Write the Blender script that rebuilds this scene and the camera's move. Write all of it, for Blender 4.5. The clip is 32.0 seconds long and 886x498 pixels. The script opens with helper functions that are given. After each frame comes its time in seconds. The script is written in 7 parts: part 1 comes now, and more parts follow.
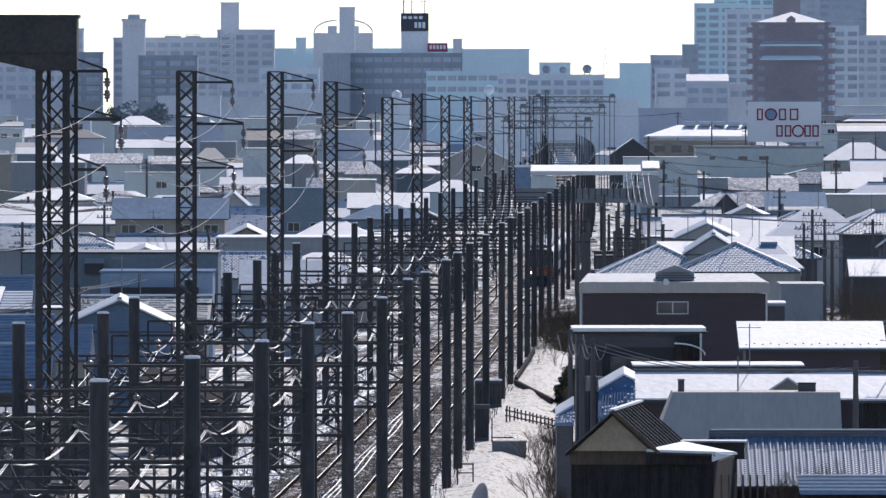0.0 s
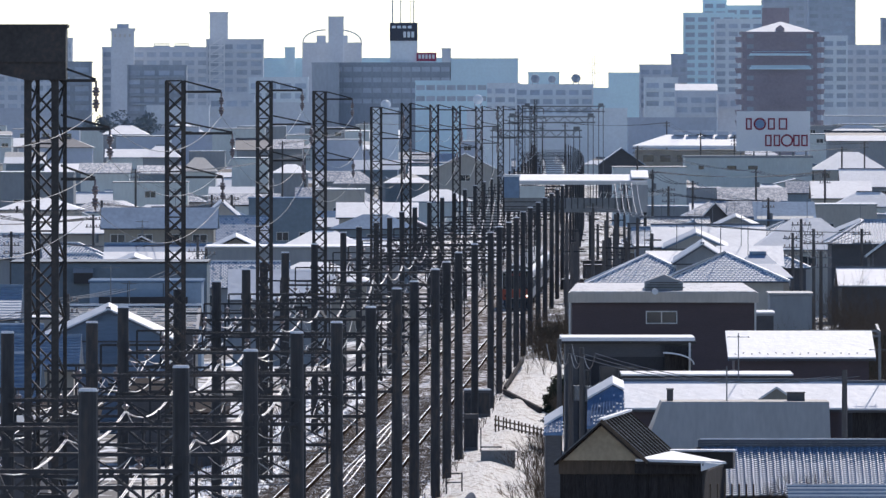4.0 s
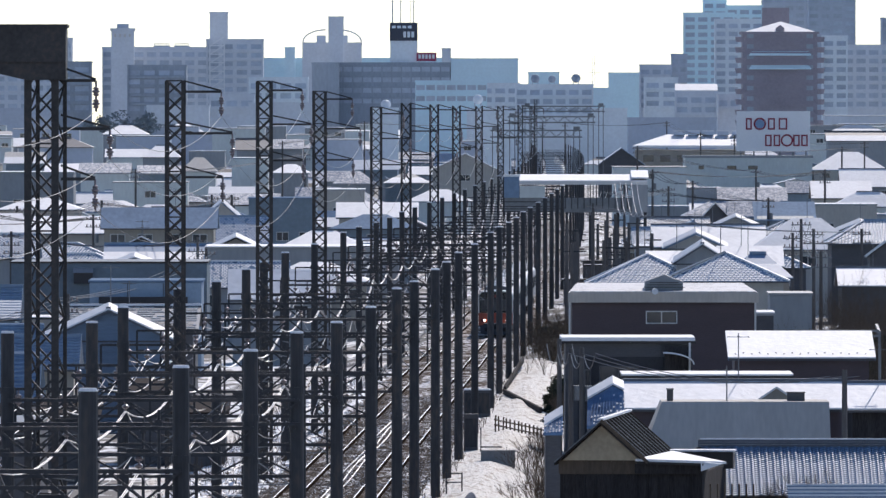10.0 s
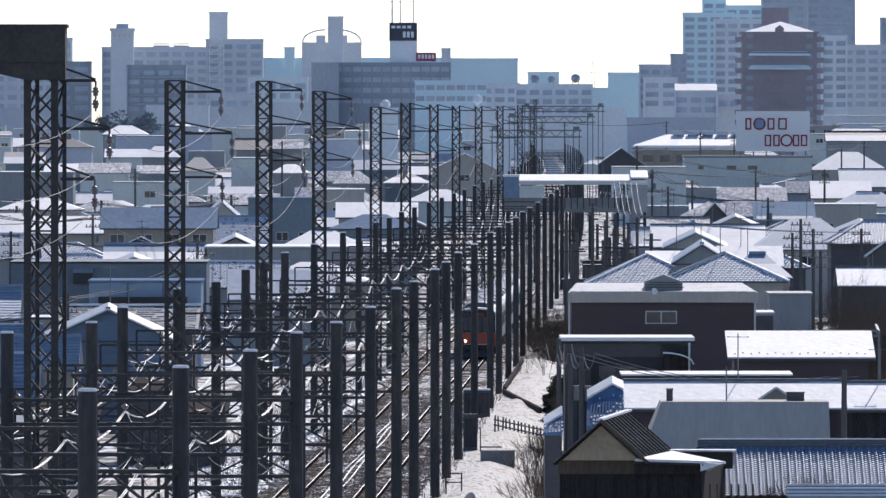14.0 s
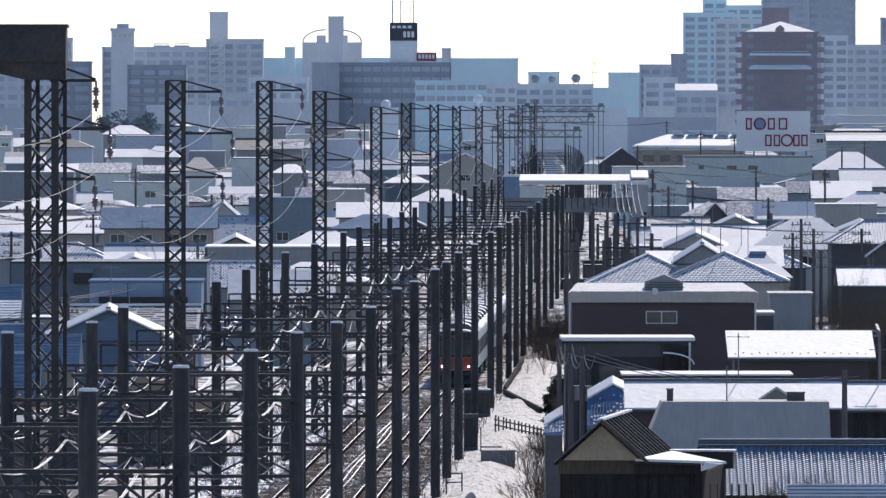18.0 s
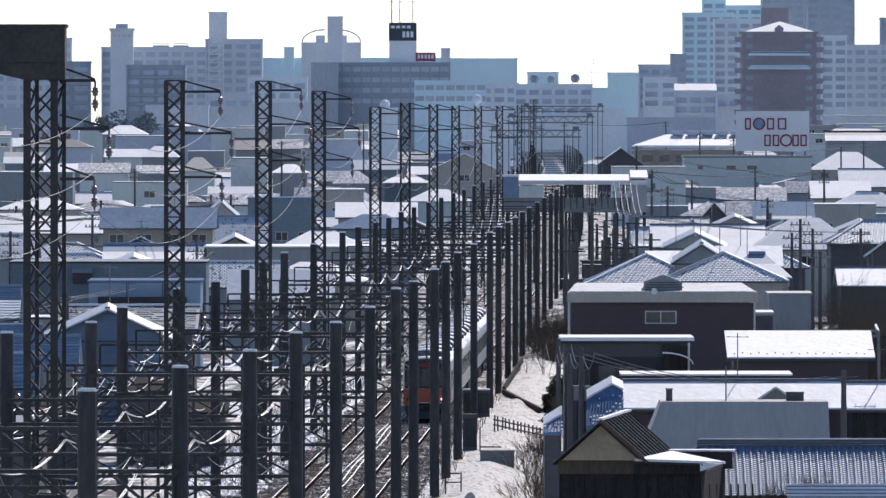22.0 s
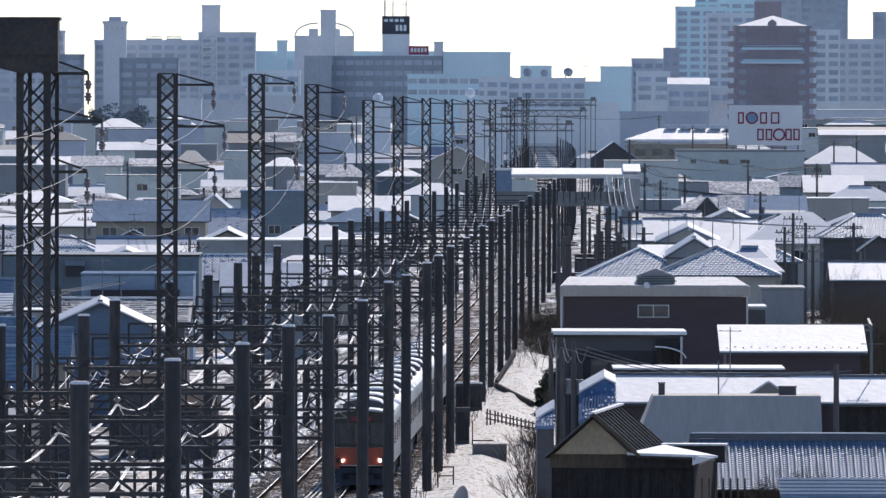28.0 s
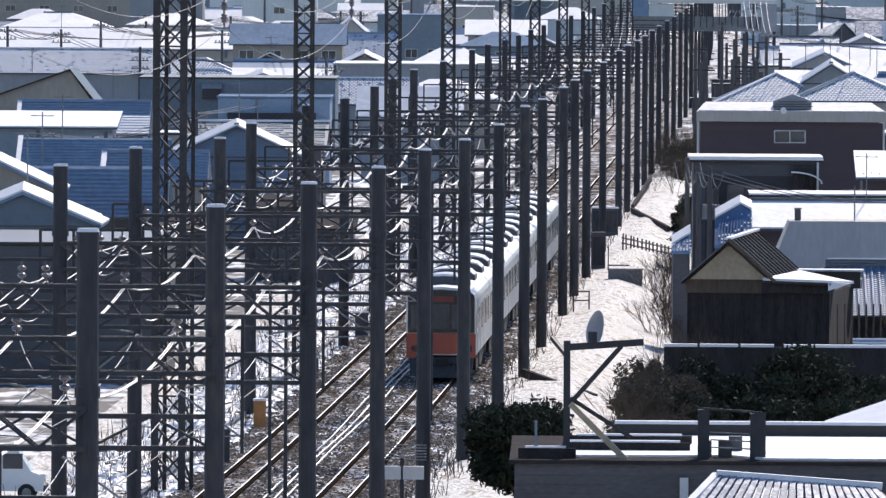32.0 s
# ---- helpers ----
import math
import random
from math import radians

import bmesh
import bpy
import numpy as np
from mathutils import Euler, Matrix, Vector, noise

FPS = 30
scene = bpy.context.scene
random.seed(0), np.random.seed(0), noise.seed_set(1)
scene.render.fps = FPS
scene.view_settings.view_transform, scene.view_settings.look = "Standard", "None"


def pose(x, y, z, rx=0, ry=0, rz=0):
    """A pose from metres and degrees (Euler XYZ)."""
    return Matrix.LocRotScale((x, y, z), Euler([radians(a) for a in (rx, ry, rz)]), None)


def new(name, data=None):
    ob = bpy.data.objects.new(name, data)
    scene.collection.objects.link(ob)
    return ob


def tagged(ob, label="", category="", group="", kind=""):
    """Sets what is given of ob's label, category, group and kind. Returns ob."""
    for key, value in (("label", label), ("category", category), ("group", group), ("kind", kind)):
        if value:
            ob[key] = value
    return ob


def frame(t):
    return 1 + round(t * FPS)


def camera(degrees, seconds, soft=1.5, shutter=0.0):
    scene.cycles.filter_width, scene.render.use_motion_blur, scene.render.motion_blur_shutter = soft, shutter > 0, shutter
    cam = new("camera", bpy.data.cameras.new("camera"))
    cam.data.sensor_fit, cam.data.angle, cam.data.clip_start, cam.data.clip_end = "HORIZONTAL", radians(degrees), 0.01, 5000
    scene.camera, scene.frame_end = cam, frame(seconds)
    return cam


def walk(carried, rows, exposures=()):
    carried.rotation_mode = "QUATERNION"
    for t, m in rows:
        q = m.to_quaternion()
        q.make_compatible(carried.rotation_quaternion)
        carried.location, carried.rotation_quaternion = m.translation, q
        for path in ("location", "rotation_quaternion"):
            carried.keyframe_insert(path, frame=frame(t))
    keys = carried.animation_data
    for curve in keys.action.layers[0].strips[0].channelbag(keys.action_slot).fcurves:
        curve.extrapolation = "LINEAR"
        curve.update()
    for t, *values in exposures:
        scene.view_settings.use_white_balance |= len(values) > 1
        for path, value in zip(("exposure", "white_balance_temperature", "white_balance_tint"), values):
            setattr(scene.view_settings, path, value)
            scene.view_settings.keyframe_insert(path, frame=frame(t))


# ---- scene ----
# The viewpoint stands 18 m above the rails; y runs ahead along the line, x to the right.
EYE_Z = 18.0


def aim(yaw, pitch, roll):
    return pose(0, 0, EYE_Z, 90 + pitch, 0, yaw) @ pose(0, 0, 0, 0, 0, roll)


cam = camera(4.4, 32.0, soft=1.45)
PATH = [
    (0, 0.0552, -0.7010, 0.0), (0.5, 0.0463, -0.6978, 0.0), (1, 0.0299, -0.6930, 0.0), (1.5, 0.0147, -0.6927, 0.0),
    (2, 0.0049, -0.6821, 0.0), (2.5, 0.0041, -0.6787, 0.0), (3, 0.0028, -0.6672, 0.0), (3.5, 0.0, -0.6548, 0.0),
    (5.5, 0.0, -0.6525, 0.0), (6, 0.0, -0.6496, 0.0), (8, 0.0, -0.6501, 0.0), (10, 0.0, -0.6541, 0.0),
    (14, -0.0020, -0.6540, 0.0), (17, 0.0, -0.6540, 0.0), (21, 0.0, -0.6556, 0.0), (22, -0.0042, -0.6543, 0.0),
    (22.5, -0.0030, -0.6453, 0.0), (23, 0.0, -0.6598, 0.0), (23.5, -0.0086, -0.6457, 0.0), (24, -0.0044, -0.6543, 0.0), (24.5, -0.0050, -0.6525, 0.0),
    (25, -0.0086, -0.6577, 0.0), (25.5, -0.0131, -0.6409, 0.0), (27.5, -0.0304, -0.6499, 0.02), (28, -0.0402, -0.6863, 0.10),
    (28.5, -0.0501, -0.8026, 0.14), (29, 0.0334, -0.9080, 0.18), (29.5, 0.3375, -1.0650, 0.19), (30, 0.4050, -1.1860, 0.25),
    (30.5, 0.4082, -1.2990, 0.29), (31, 0.4360, -1.4015, 0.30), (31.5, 0.5082, -1.4838, 0.36), (32, 0.6336, -1.5624, 0.355),
]
walk(cam, [(t, aim(yaw, pitch, roll)) for t, yaw, pitch, roll in PATH], exposures=[(0, -0.21, 6540, 16), (28, -0.21, 6540, 16), (30, -0.06, 6600, 16), (31, 0.12, 6660, 16), (32, 0.12, 6660, 16)])

# ---- light: a clear winter noon, the sun high ahead and a little to the right ----
SUN_UP, SUN_TURN = 38.0, 14.0
world = bpy.data.worlds.new("winter_sky")
scene.world = world
world.use_nodes = True
wn = world.node_tree
sky = wn.nodes.new("ShaderNodeTexSky")
sky.sky_type = "NISHITA"
sky.sun_disc = False
sky.sun_elevation, sky.sun_rotation = radians(SUN_UP), radians(SUN_TURN)
sky.air_density, sky.dust_density, sky.ozone_density = 0.8, 0.05, 3.0
back = wn.nodes["Background"]
back.inputs["Strength"].default_value = 0.15
wn.links.new(sky.outputs["Color"], back.inputs["Color"])
sun_data = bpy.data.lights.new("sun", "SUN")
sun_data.energy, sun_data.angle, sun_data.color = 4.2, radians(0.6), (1.0, 0.95, 0.87)
sun = new("sun", sun_data)
sa, se = radians(SUN_TURN), radians(SUN_UP)
SUN_WAY = Vector((math.sin(sa) * math.cos(se), math.cos(sa) * math.cos(se), math.sin(se)))
sun.matrix_world = Matrix.Translation((0, 60, 80)) @ SUN_WAY.to_track_quat("Z", "Y").to_matrix().to_4x4()


# ---- materials ----
def material(name, color, rough=0.7, metal=0.0, vary=0.25, size=1.0, second=None, amount=0.5, bump=0.0, fine=8.0, per_object=0.0,
             streak=None, spec=0.4, sharp=0.12):
    """A surface with colour variation at two scales, patches of a second colour, and relief. size: metres of the large patches."""
    m = bpy.data.materials.new(name)
    m.use_nodes = True
    n, l = m.node_tree.nodes, m.node_tree.links
    b = n["Principled BSDF"]
    b.inputs["Roughness"].default_value, b.inputs["Metallic"].default_value = rough, metal
    b.inputs["Specular IOR Level"].default_value = spec
    geo = n.new("ShaderNodeNewGeometry")
    scale = n.new("ShaderNodeMapping")
    l.new(geo.outputs["Position"], scale.inputs["Vector"])
    scale.inputs["Scale"].default_value = streak or (1, 1, 1)

    def noisy(freq, detail):
        t = n.new("ShaderNodeTexNoise")
        t.inputs["Scale"].default_value, t.inputs["Detail"].default_value = freq, detail
        l.new(scale.outputs["Vector"], t.inputs["Vector"])
        return t.outputs["Fac"]

    large, small = noisy(1.0 / size, 4), noisy(fine / size, 6)
    add = n.new("ShaderNodeMath")
    add.operation = "ADD"
    l.new(large, add.inputs[0])
    l.new(small, add.inputs[1])
    value = add.outputs[0]
    if per_object:
        info = n.new("ShaderNodeObjectInfo")
        more = n.new("ShaderNodeMath")
        more.operation = "MULTIPLY_ADD"
        more.inputs[1].default_value = per_object
        l.new(info.outputs["Random"], more.inputs[0])
        l.new(value, more.inputs[2])
        value = more.outputs[0]
    ramp = n.new("ShaderNodeMapRange")
    ramp.inputs["From Min"].default_value, ramp.inputs["From Max"].default_value = 0.6, 1.4 + per_object
    ramp.inputs["To Min"].default_value, ramp.inputs["To Max"].default_value = 1 - vary, 1 + vary
    l.new(value, ramp.inputs["Value"])
    tone = n.new("ShaderNodeVectorMath")
    tone.operation = "SCALE"
    l.new(ramp.outputs["Result"], tone.inputs["Scale"])
    if second is None:
        tone.inputs[0].default_value = color
    else:
        mask = n.new("ShaderNodeMapRange")
        mask.inputs["From Min"].default_value = 1.0 - (amount - 0.5) - sharp
        mask.inputs["From Max"].default_value = 1.0 - (amount - 0.5) + sharp
        l.new(add.outputs[0], mask.inputs["Value"])
        mix = n.new("ShaderNodeMix")
        mix.data_type = "RGBA"
        mix.inputs["A"].default_value, mix.inputs["B"].default_value = (*color, 1), (*second, 1)
        l.new(mask.outputs["Result"], mix.inputs["Factor"])
        l.new(mix.outputs["Result"], tone.inputs[0])
    l.new(tone.outputs["Vector"], b.inputs["Base Color"])
    if bump:
        relief = n.new("ShaderNodeBump")
        relief.inputs["Strength"].default_value, relief.inputs["Distance"].default_value = 0.6, bump
        l.new(small, relief.inputs["Height"])
        l.new(relief.outputs["Normal"], b.inputs["Normal"])
    return m


def glowing(name, color, strength):
    m = bpy.data.materials.new(name)
    m.use_nodes = True
    b = m.node_tree.nodes["Principled BSDF"]
    b.inputs["Base Color"].default_value = (*color, 1)
    b.inputs["Emission Color"].default_value = (*color, 1)
    b.inputs["Emission Strength"].default_value = strength
    return m


def glazed(m):
    """A clear glossy glaze over the surface."""
    b = m.node_tree.nodes["Principled BSDF"]
    b.inputs["Coat Weight"].default_value, b.inputs["Coat Roughness"].default_value = 1.0, 0.22
    return m


M = {
    "snow": material("snow", (0.80, 0.81, 0.825), 0.6, vary=0.10, size=2.5, bump=0.06, fine=5),
    "snow_dirty": material("snow_trodden", (0.74, 0.71, 0.655), 0.7, vary=0.26, size=0.9, second=(0.30, 0.245, 0.19), amount=0.39, bump=0.8, fine=4, streak=(1.0, 0.2, 1.0), sharp=0.12),
    "ground": material("thawing_ground", (0.80, 0.81, 0.82), 0.8, vary=0.15, size=9.0, second=(0.07, 0.065, 0.06), amount=0.55, bump=0.08, fine=8, streak=(1.0, 0.3, 1.0), sharp=0.08),
    "ballast": material("ballast", (0.16, 0.130, 0.105), 1.0, vary=0.45, size=1.6, second=(0.66, 0.65, 0.64), amount=0.45, bump=0.05, fine=5, sharp=0.06, spec=0.0, streak=(1, 0.25, 1)),
    "ballast_dark": material("dark_cinders", (0.075, 0.060, 0.050), 0.95, vary=0.4, size=0.4, spec=0.1),
    "rail": material("rail_steel", (0.72, 0.73, 0.74), 0.38, 0.95, vary=0.2, size=4.0),
    "sleeper": material("concrete_sleeper", (0.09, 0.075, 0.062), 1.0, spec=0.0, vary=0.4, size=0.6, per_object=0.4, second=(0.5, 0.5, 0.5), amount=0.3, sharp=0.06, fine=5),
    "steel": material("painted_steel", (0.044, 0.046, 0.052), 0.6, 0.05, spec=0.3, vary=0.35, size=1.5, second=(0.062, 0.054, 0.050), amount=0.32, streak=(1, 1, 0.3)),
    "lattice": material("weathered_lattice_steel", (0.055, 0.052, 0.052), 0.65, 0.2, vary=0.4, size=1.2, second=(0.070, 0.055, 0.047), amount=0.3),
    "galv": material("galvanised_steel", (0.20, 0.21, 0.22), 0.5, 0.5, vary=0.3, size=1.0),
    "wire": material("bare_aluminium_wire", (0.50, 0.49, 0.48), 0.42, 0.9, vary=0.1, size=3.0),
    "dull_wire": material("weathered_grey_wire", (0.34, 0.34, 0.345), 0.5, 0.7, vary=0.15, size=3.0),
    "old_wire": material("old_grey_conductor", (0.16, 0.16, 0.165), 0.55, 0.6, vary=0.15, size=3.0),
    "cable": material("black_cable", (0.03, 0.03, 0.032), 0.5, vary=0.2, size=2.0),
    "porcelain": glazed(material("porcelain_insulator", (0.16, 0.12, 0.12), 0.30, vary=0.1, size=0.3, spec=1.0)),
    "concrete": material("grey_concrete", (0.26, 0.26, 0.26), 0.85, vary=0.2, size=2.0, bump=0.01),
    "pole": material("concrete_pole", (0.105, 0.10, 0.098), 0.85, vary=0.25, size=1.5, streak=(1, 1, 0.3)),
    "wood": material("weathered_wood", (0.10, 0.075, 0.055), 0.85, vary=0.35, size=0.8, streak=(1, 1, 0.2)),
    "tile_blue": material("glazed_blue_tile", (0.17, 0.26, 0.38), 0.35, vary=0.25, size=1.5, per_object=0.3, spec=0.6),
    "tile_slope": material("blue_slope_tile", (0.13, 0.22, 0.36), 0.8, vary=0.35, size=0.4, per_object=0.3, spec=0.1),
    "tile_grey": material("grey_roof_tile", (0.10, 0.115, 0.14), 0.45, vary=0.3, size=1.5, per_object=0.3),
    "metal_blue": material("blue_sheet_roof", (0.21, 0.295, 0.40), 0.8, 0.0, spec=0.03, vary=0.2, size=3.0, streak=(1, 0.3, 1)),
    "metal_pale": material("pale_blue_sheet_roof", (0.165, 0.245, 0.35), 0.8, 0.0, spec=0.02, vary=0.18, size=3.0),
    "metal_dark": material("dark_sheet_roof", (0.035, 0.031, 0.030), 0.4, 0.2, vary=0.25, size=2.0),
    "metal_grey": material("grey_sheet_roof", (0.32, 0.33, 0.34), 0.6, 0.1, vary=0.12, size=3.0, streak=(1, 0.2, 1)),
    "brown": material("dark_brown_cladding", (0.088, 0.064, 0.070), 0.6, vary=0.15, size=2.0, streak=(1, 1, 4)),
    "slate_wall": material("slate_grey_cladding", (0.092, 0.093, 0.100), 0.7, vary=0.2, size=2.0, streak=(1, 1, 4)),
    "navy": material("navy_sheet_wall", (0.13, 0.175, 0.215), 0.6, vary=0.15, size=3.0),
    "teal": material("blue_grey_sheet_wall", (0.20, 0.255, 0.295), 0.6, vary=0.15, size=3.0),
    "panel_blue": material("pale_blue_panel", (0.31, 0.40, 0.50), 0.75, vary=0.12, size=2.0, spec=0.1),
    "siding": material("blue_horizontal_siding", (0.17, 0.235, 0.32), 0.75, vary=0.2, size=1.2, streak=(0.3, 0.3, 5), spec=0.1),
    "beige": material("beige_render", (0.36, 0.33, 0.28), 0.9, vary=0.15, size=2.5, streak=(1, 1, 0.3)),
    "tan": material("sunlit_tan_boarding", (0.44, 0.36, 0.25), 0.8, vary=0.2, size=1.5),
    "cream": material("cream_render", (0.41, 0.40, 0.37), 0.9, vary=0.12, size=2.5, streak=(1, 1, 0.3)),
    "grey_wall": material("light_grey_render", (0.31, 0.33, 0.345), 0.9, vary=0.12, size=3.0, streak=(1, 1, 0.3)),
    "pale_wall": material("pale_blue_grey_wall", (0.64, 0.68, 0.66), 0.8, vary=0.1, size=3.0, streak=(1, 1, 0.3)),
    "dark_wood": material("charred_board_wall", (0.052, 0.048, 0.048), 0.9, spec=0.04, vary=0.55, size=1.0, streak=(3, 3, 0.4)),
    "trim": material("white_trim", (0.62, 0.62, 0.60), 0.6, vary=0.1, size=1.0),
    "metal_light": material("light_grey_sheet_roof", (0.52, 0.475, 0.42), 0.75, vary=0.14, size=2.0, streak=(1.5, 0.2, 0.3)),
    "snow_thin": material("thin_grey_snow", (0.52, 0.53, 0.55), 0.6, vary=0.14, size=2.5, second=(0.30, 0.31, 0.33), amount=0.4),
    "rust_steel": material("rusty_rail_side", (0.030, 0.022, 0.018), 1.0, vary=0.3, size=1.0, spec=0.0),
    "old_roof": material("old_corrugated_sheet", (0.040, 0.033, 0.031), 0.9, vary=0.4, size=1.0, spec=0.05),
    "glass": material("window_glass", (0.035, 0.045, 0.055), 0.08, vary=0.2, size=3.0, spec=0.8),
    "tower_brown": material("brown_tile_facade", (0.34, 0.31, 0.35), 0.7, vary=0.12, size=6.0),
    # the next four facade colours carry the blue haze of distance
    "tower_blue": material("hazed_blue_facade", (0.70, 0.88, 0.94), 0.75, vary=0.06, size=8.0),
    "tower_grey": material("hazed_grey_facade", (0.68, 0.72, 0.77), 0.75, vary=0.1, size=8.0),
    "tower_pale": material("hazed_pale_facade", (0.77, 0.83, 0.87), 0.75, vary=0.1, size=8.0),
    "tower_deep": material("hazed_slate_facade", (0.52, 0.57, 0.65), 0.75, vary=0.1, size=8.0),
    "tower_office": material("weathered_office_concrete", (0.36, 0.41, 0.47), 0.8, vary=0.15, size=6.0, streak=(1, 1, 0.3)),
    # far windows: matt and pale, distance haze mixed into the colour
    "city_glass": material("hazed_window_glass", (0.50, 0.56, 0.63), 0.8, spec=0.1, vary=0.25, size=9.0, per_object=0.6),
    "sign_white": material("white_sign_panel", (0.80, 0.82, 0.84), 0.5, vary=0.04, size=4.0),
    "sign_red": material("dark_red_letter", (0.26, 0.03, 0.06), 0.5, vary=0.1, size=2.0),
    "sign_blue": material("blue_letter", (0.20, 0.33, 0.50), 0.5, vary=0.1, size=2.0),
    "sign_dark": material("dark_sign_panel", (0.05, 0.06, 0.09), 0.5, vary=0.1, size=4.0),
    "sign_plum": material("plum_sign_panel", (0.34, 0.06, 0.12), 0.5, vary=0.1, size=4.0),
    "stainless": material("brushed_aluminium_body", (0.55, 0.55, 0.55), 0.38, 0.55, vary=0.08, size=2.0, streak=(1, 1, 3)),
    "orange": material("orange_train_front", (0.31, 0.058, 0.030), 0.45, vary=0.08, size=1.0, spec=0.5),
    "black": material("black_train_mask", (0.012, 0.012, 0.014), 0.25, vary=0.2, size=1.0, spec=0.5),
    "under": material("underframe_black", (0.018, 0.018, 0.018), 0.8, vary=0.3, size=1.0),
    "train_glass": material("train_window_glass", (0.10, 0.115, 0.125), 0.15, vary=0.15, size=2.0, spec=0.7),
    "windscreen": material("dark_windscreen_glass", (0.055, 0.058, 0.066), 0.2, vary=0.5, size=0.6, spec=0.4, streak=(3, 1, 0.4)),
    "lamp_glow": glowing("headlamp_glow", (1.0, 0.97, 0.92), 60.0),
    "skirt_blue": material("blue_grey_train_skirt", (0.035, 0.045, 0.062), 0.6, vary=0.2, size=0.6),
    "lamp_housing": material("dark_lamp_housing", (0.055, 0.022, 0.025), 0.4, vary=0.15, size=0.3),
    "tail_red": material("unlit_red_lens", (0.10, 0.012, 0.02), 0.2, vary=0.1, size=0.2),
    "red_glow": glowing("destination_display_glow", (0.12, 0.02, 0.02), 0.08),
    "leaf": material("evergreen_leaf", (0.034, 0.042, 0.026), 0.7, vary=0.5, size=0.5, second=(0.055, 0.055, 0.032), amount=0.35, spec=0.1),
    # leaves of the far grove, lightened and blued in colour for haze
    "far_leaf": material("hazed_evergreen_leaf", (0.17, 0.21, 0.23), 0.7, vary=0.4, size=2.0),
    "twig": material("bare_twig", (0.10, 0.075, 0.055), 0.9, vary=0.3, size=0.6),
    "dry_leaf": material("dry_brown_leaf", (0.11, 0.080, 0.050), 0.8, vary=0.5, size=0.4, second=(0.05, 0.045, 0.03), amount=0.45),
    "black_board": material("tarred_board_wall", (0.045, 0.041, 0.041), 0.95, vary=0.5, size=1.0, streak=(3, 3, 0.4), spec=0.1),
    "felt": material("dark_roofing_felt", (0.050, 0.044, 0.044), 0.95, vary=0.4, size=1.0, spec=0.03),
    "car_white": material("white_car_paint", (0.75, 0.77, 0.78), 0.25, vary=0.05, size=2.0, spec=0.6),
    "rubber": material("tyre_rubber", (0.02, 0.02, 0.02), 0.8, vary=0.2, size=0.5),
    "rust": material("rusty_orange_box", (0.42, 0.19, 0.07), 0.8, vary=0.3, size=0.5),
}


# ---- building helpers ----
def box(bm, x0, x1, y0, y1, z0, z1):
    v = [bm.verts.new(p) for p in ((x0, y0, z0), (x1, y0, z0), (x1, y1, z0), (x0, y1, z0), (x0, y0, z1), (x1, y0, z1), (x1, y1, z1), (x0, y1, z1))]
    for f in ((3, 2, 1, 0), (4, 5, 6, 7), (0, 1, 5, 4), (1, 2, 6, 5), (2, 3, 7, 6), (3, 0, 4, 7)):
        bm.faces.new([v[i] for i in f])


def tube(bm, p, q, r0, r1=None, sides=6, caps=True):
    """A round bar from p to q, tapering from r0 to r1."""
    p, q = Vector(p), Vector(q)
    r1 = r0 if r1 is None else r1
    way = (q - p).normalized()
    side = way.orthogonal().normalized()
    up = way.cross(side)
    rings = []
    for c, r in ((p, r0), (q, r1)):
        rings.append([bm.verts.new(c + r * (math.cos(a) * side + math.sin(a) * up)) for a in [2 * math.pi * k / sides for k in range(sides)]])
    for k in range(sides):
        bm.faces.new((rings[0][k], rings[0][(k + 1) % sides], rings[1][(k + 1) % sides], rings[1][k]))
    if caps:
        bm.faces.new(rings[0][::-1])
        bm.faces.new(rings[1])


def bar(bm, p, q, w, h=None):
    """A square bar from p to q."""
    p, q = Vector(p), Vector(q)
    h = w if h is None else h
    way = (q - p).normalized()
    side = way.cross(Vector((0, 0, 1)))
    side = Vector((1, 0, 0)) if side.length < 0.05 else side.normalized()
    up = side.cross(way)
    r = [[bm.verts.new(c + sx * w / 2 * side + sy * h / 2 * up) for sx, sy in ((-1, -1), (1, -1), (1, 1), (-1, 1))] for c in (p, q)]
    for k in range(4):
        bm.faces.new((r[0][k], r[0][(k + 1) % 4], r[1][(k + 1) % 4], r[1][k]))
    bm.faces.new(r[0][::-1])
    bm.faces.new(r[1])


def solid(bm, ring, thick):
    """A slab: the polygon ring, and the same let down by thick."""
    a = [bm.verts.new(p) for p in ring]
    b = [bm.verts.new((p[0], p[1], p[2] - thick)) for p in ring]
    bm.faces.new(a)
    bm.faces.new(b[::-1])
    for k in range(len(a)):
        j = (k + 1) % len(a)
        bm.faces.new((a[j], a[k], b[k], b[j]))


def prism(bm, ring, way):
    """The polygon ring pushed along the vector way."""
    way = Vector(way)
    a = [bm.verts.new(p) for p in ring]
    b = [bm.verts.new(Vector(p) + way) for p in ring]
    bm.faces.new(a)
    bm.faces.new(b[::-1])
    for k in range(len(a)):
        j = (k + 1) % len(a)
        bm.faces.new((a[j], a[k], b[k], b[j]))


def finish(bm, name, mat, smooth=False):
    bmesh.ops.recalc_face_normals(bm, faces=bm.faces)
    me = bpy.data.meshes.new(name)
    bm.to_mesh(me)
    bm.free()
    me.materials.append(M[mat])
    if smooth:
        for p in me.polygons:
            p.use_smooth = True
    return me


def part(name, bm, mat, parent, label="", smooth=False):
    ob = new(name, finish(bm, name, mat, smooth))
    ob.parent = parent
    return tagged(ob, label)


def shared(name, me, parent, m=None):
    ob = new(name, me)
    ob.parent = parent
    if m is not None:
        ob.matrix_basis = m
    return ob


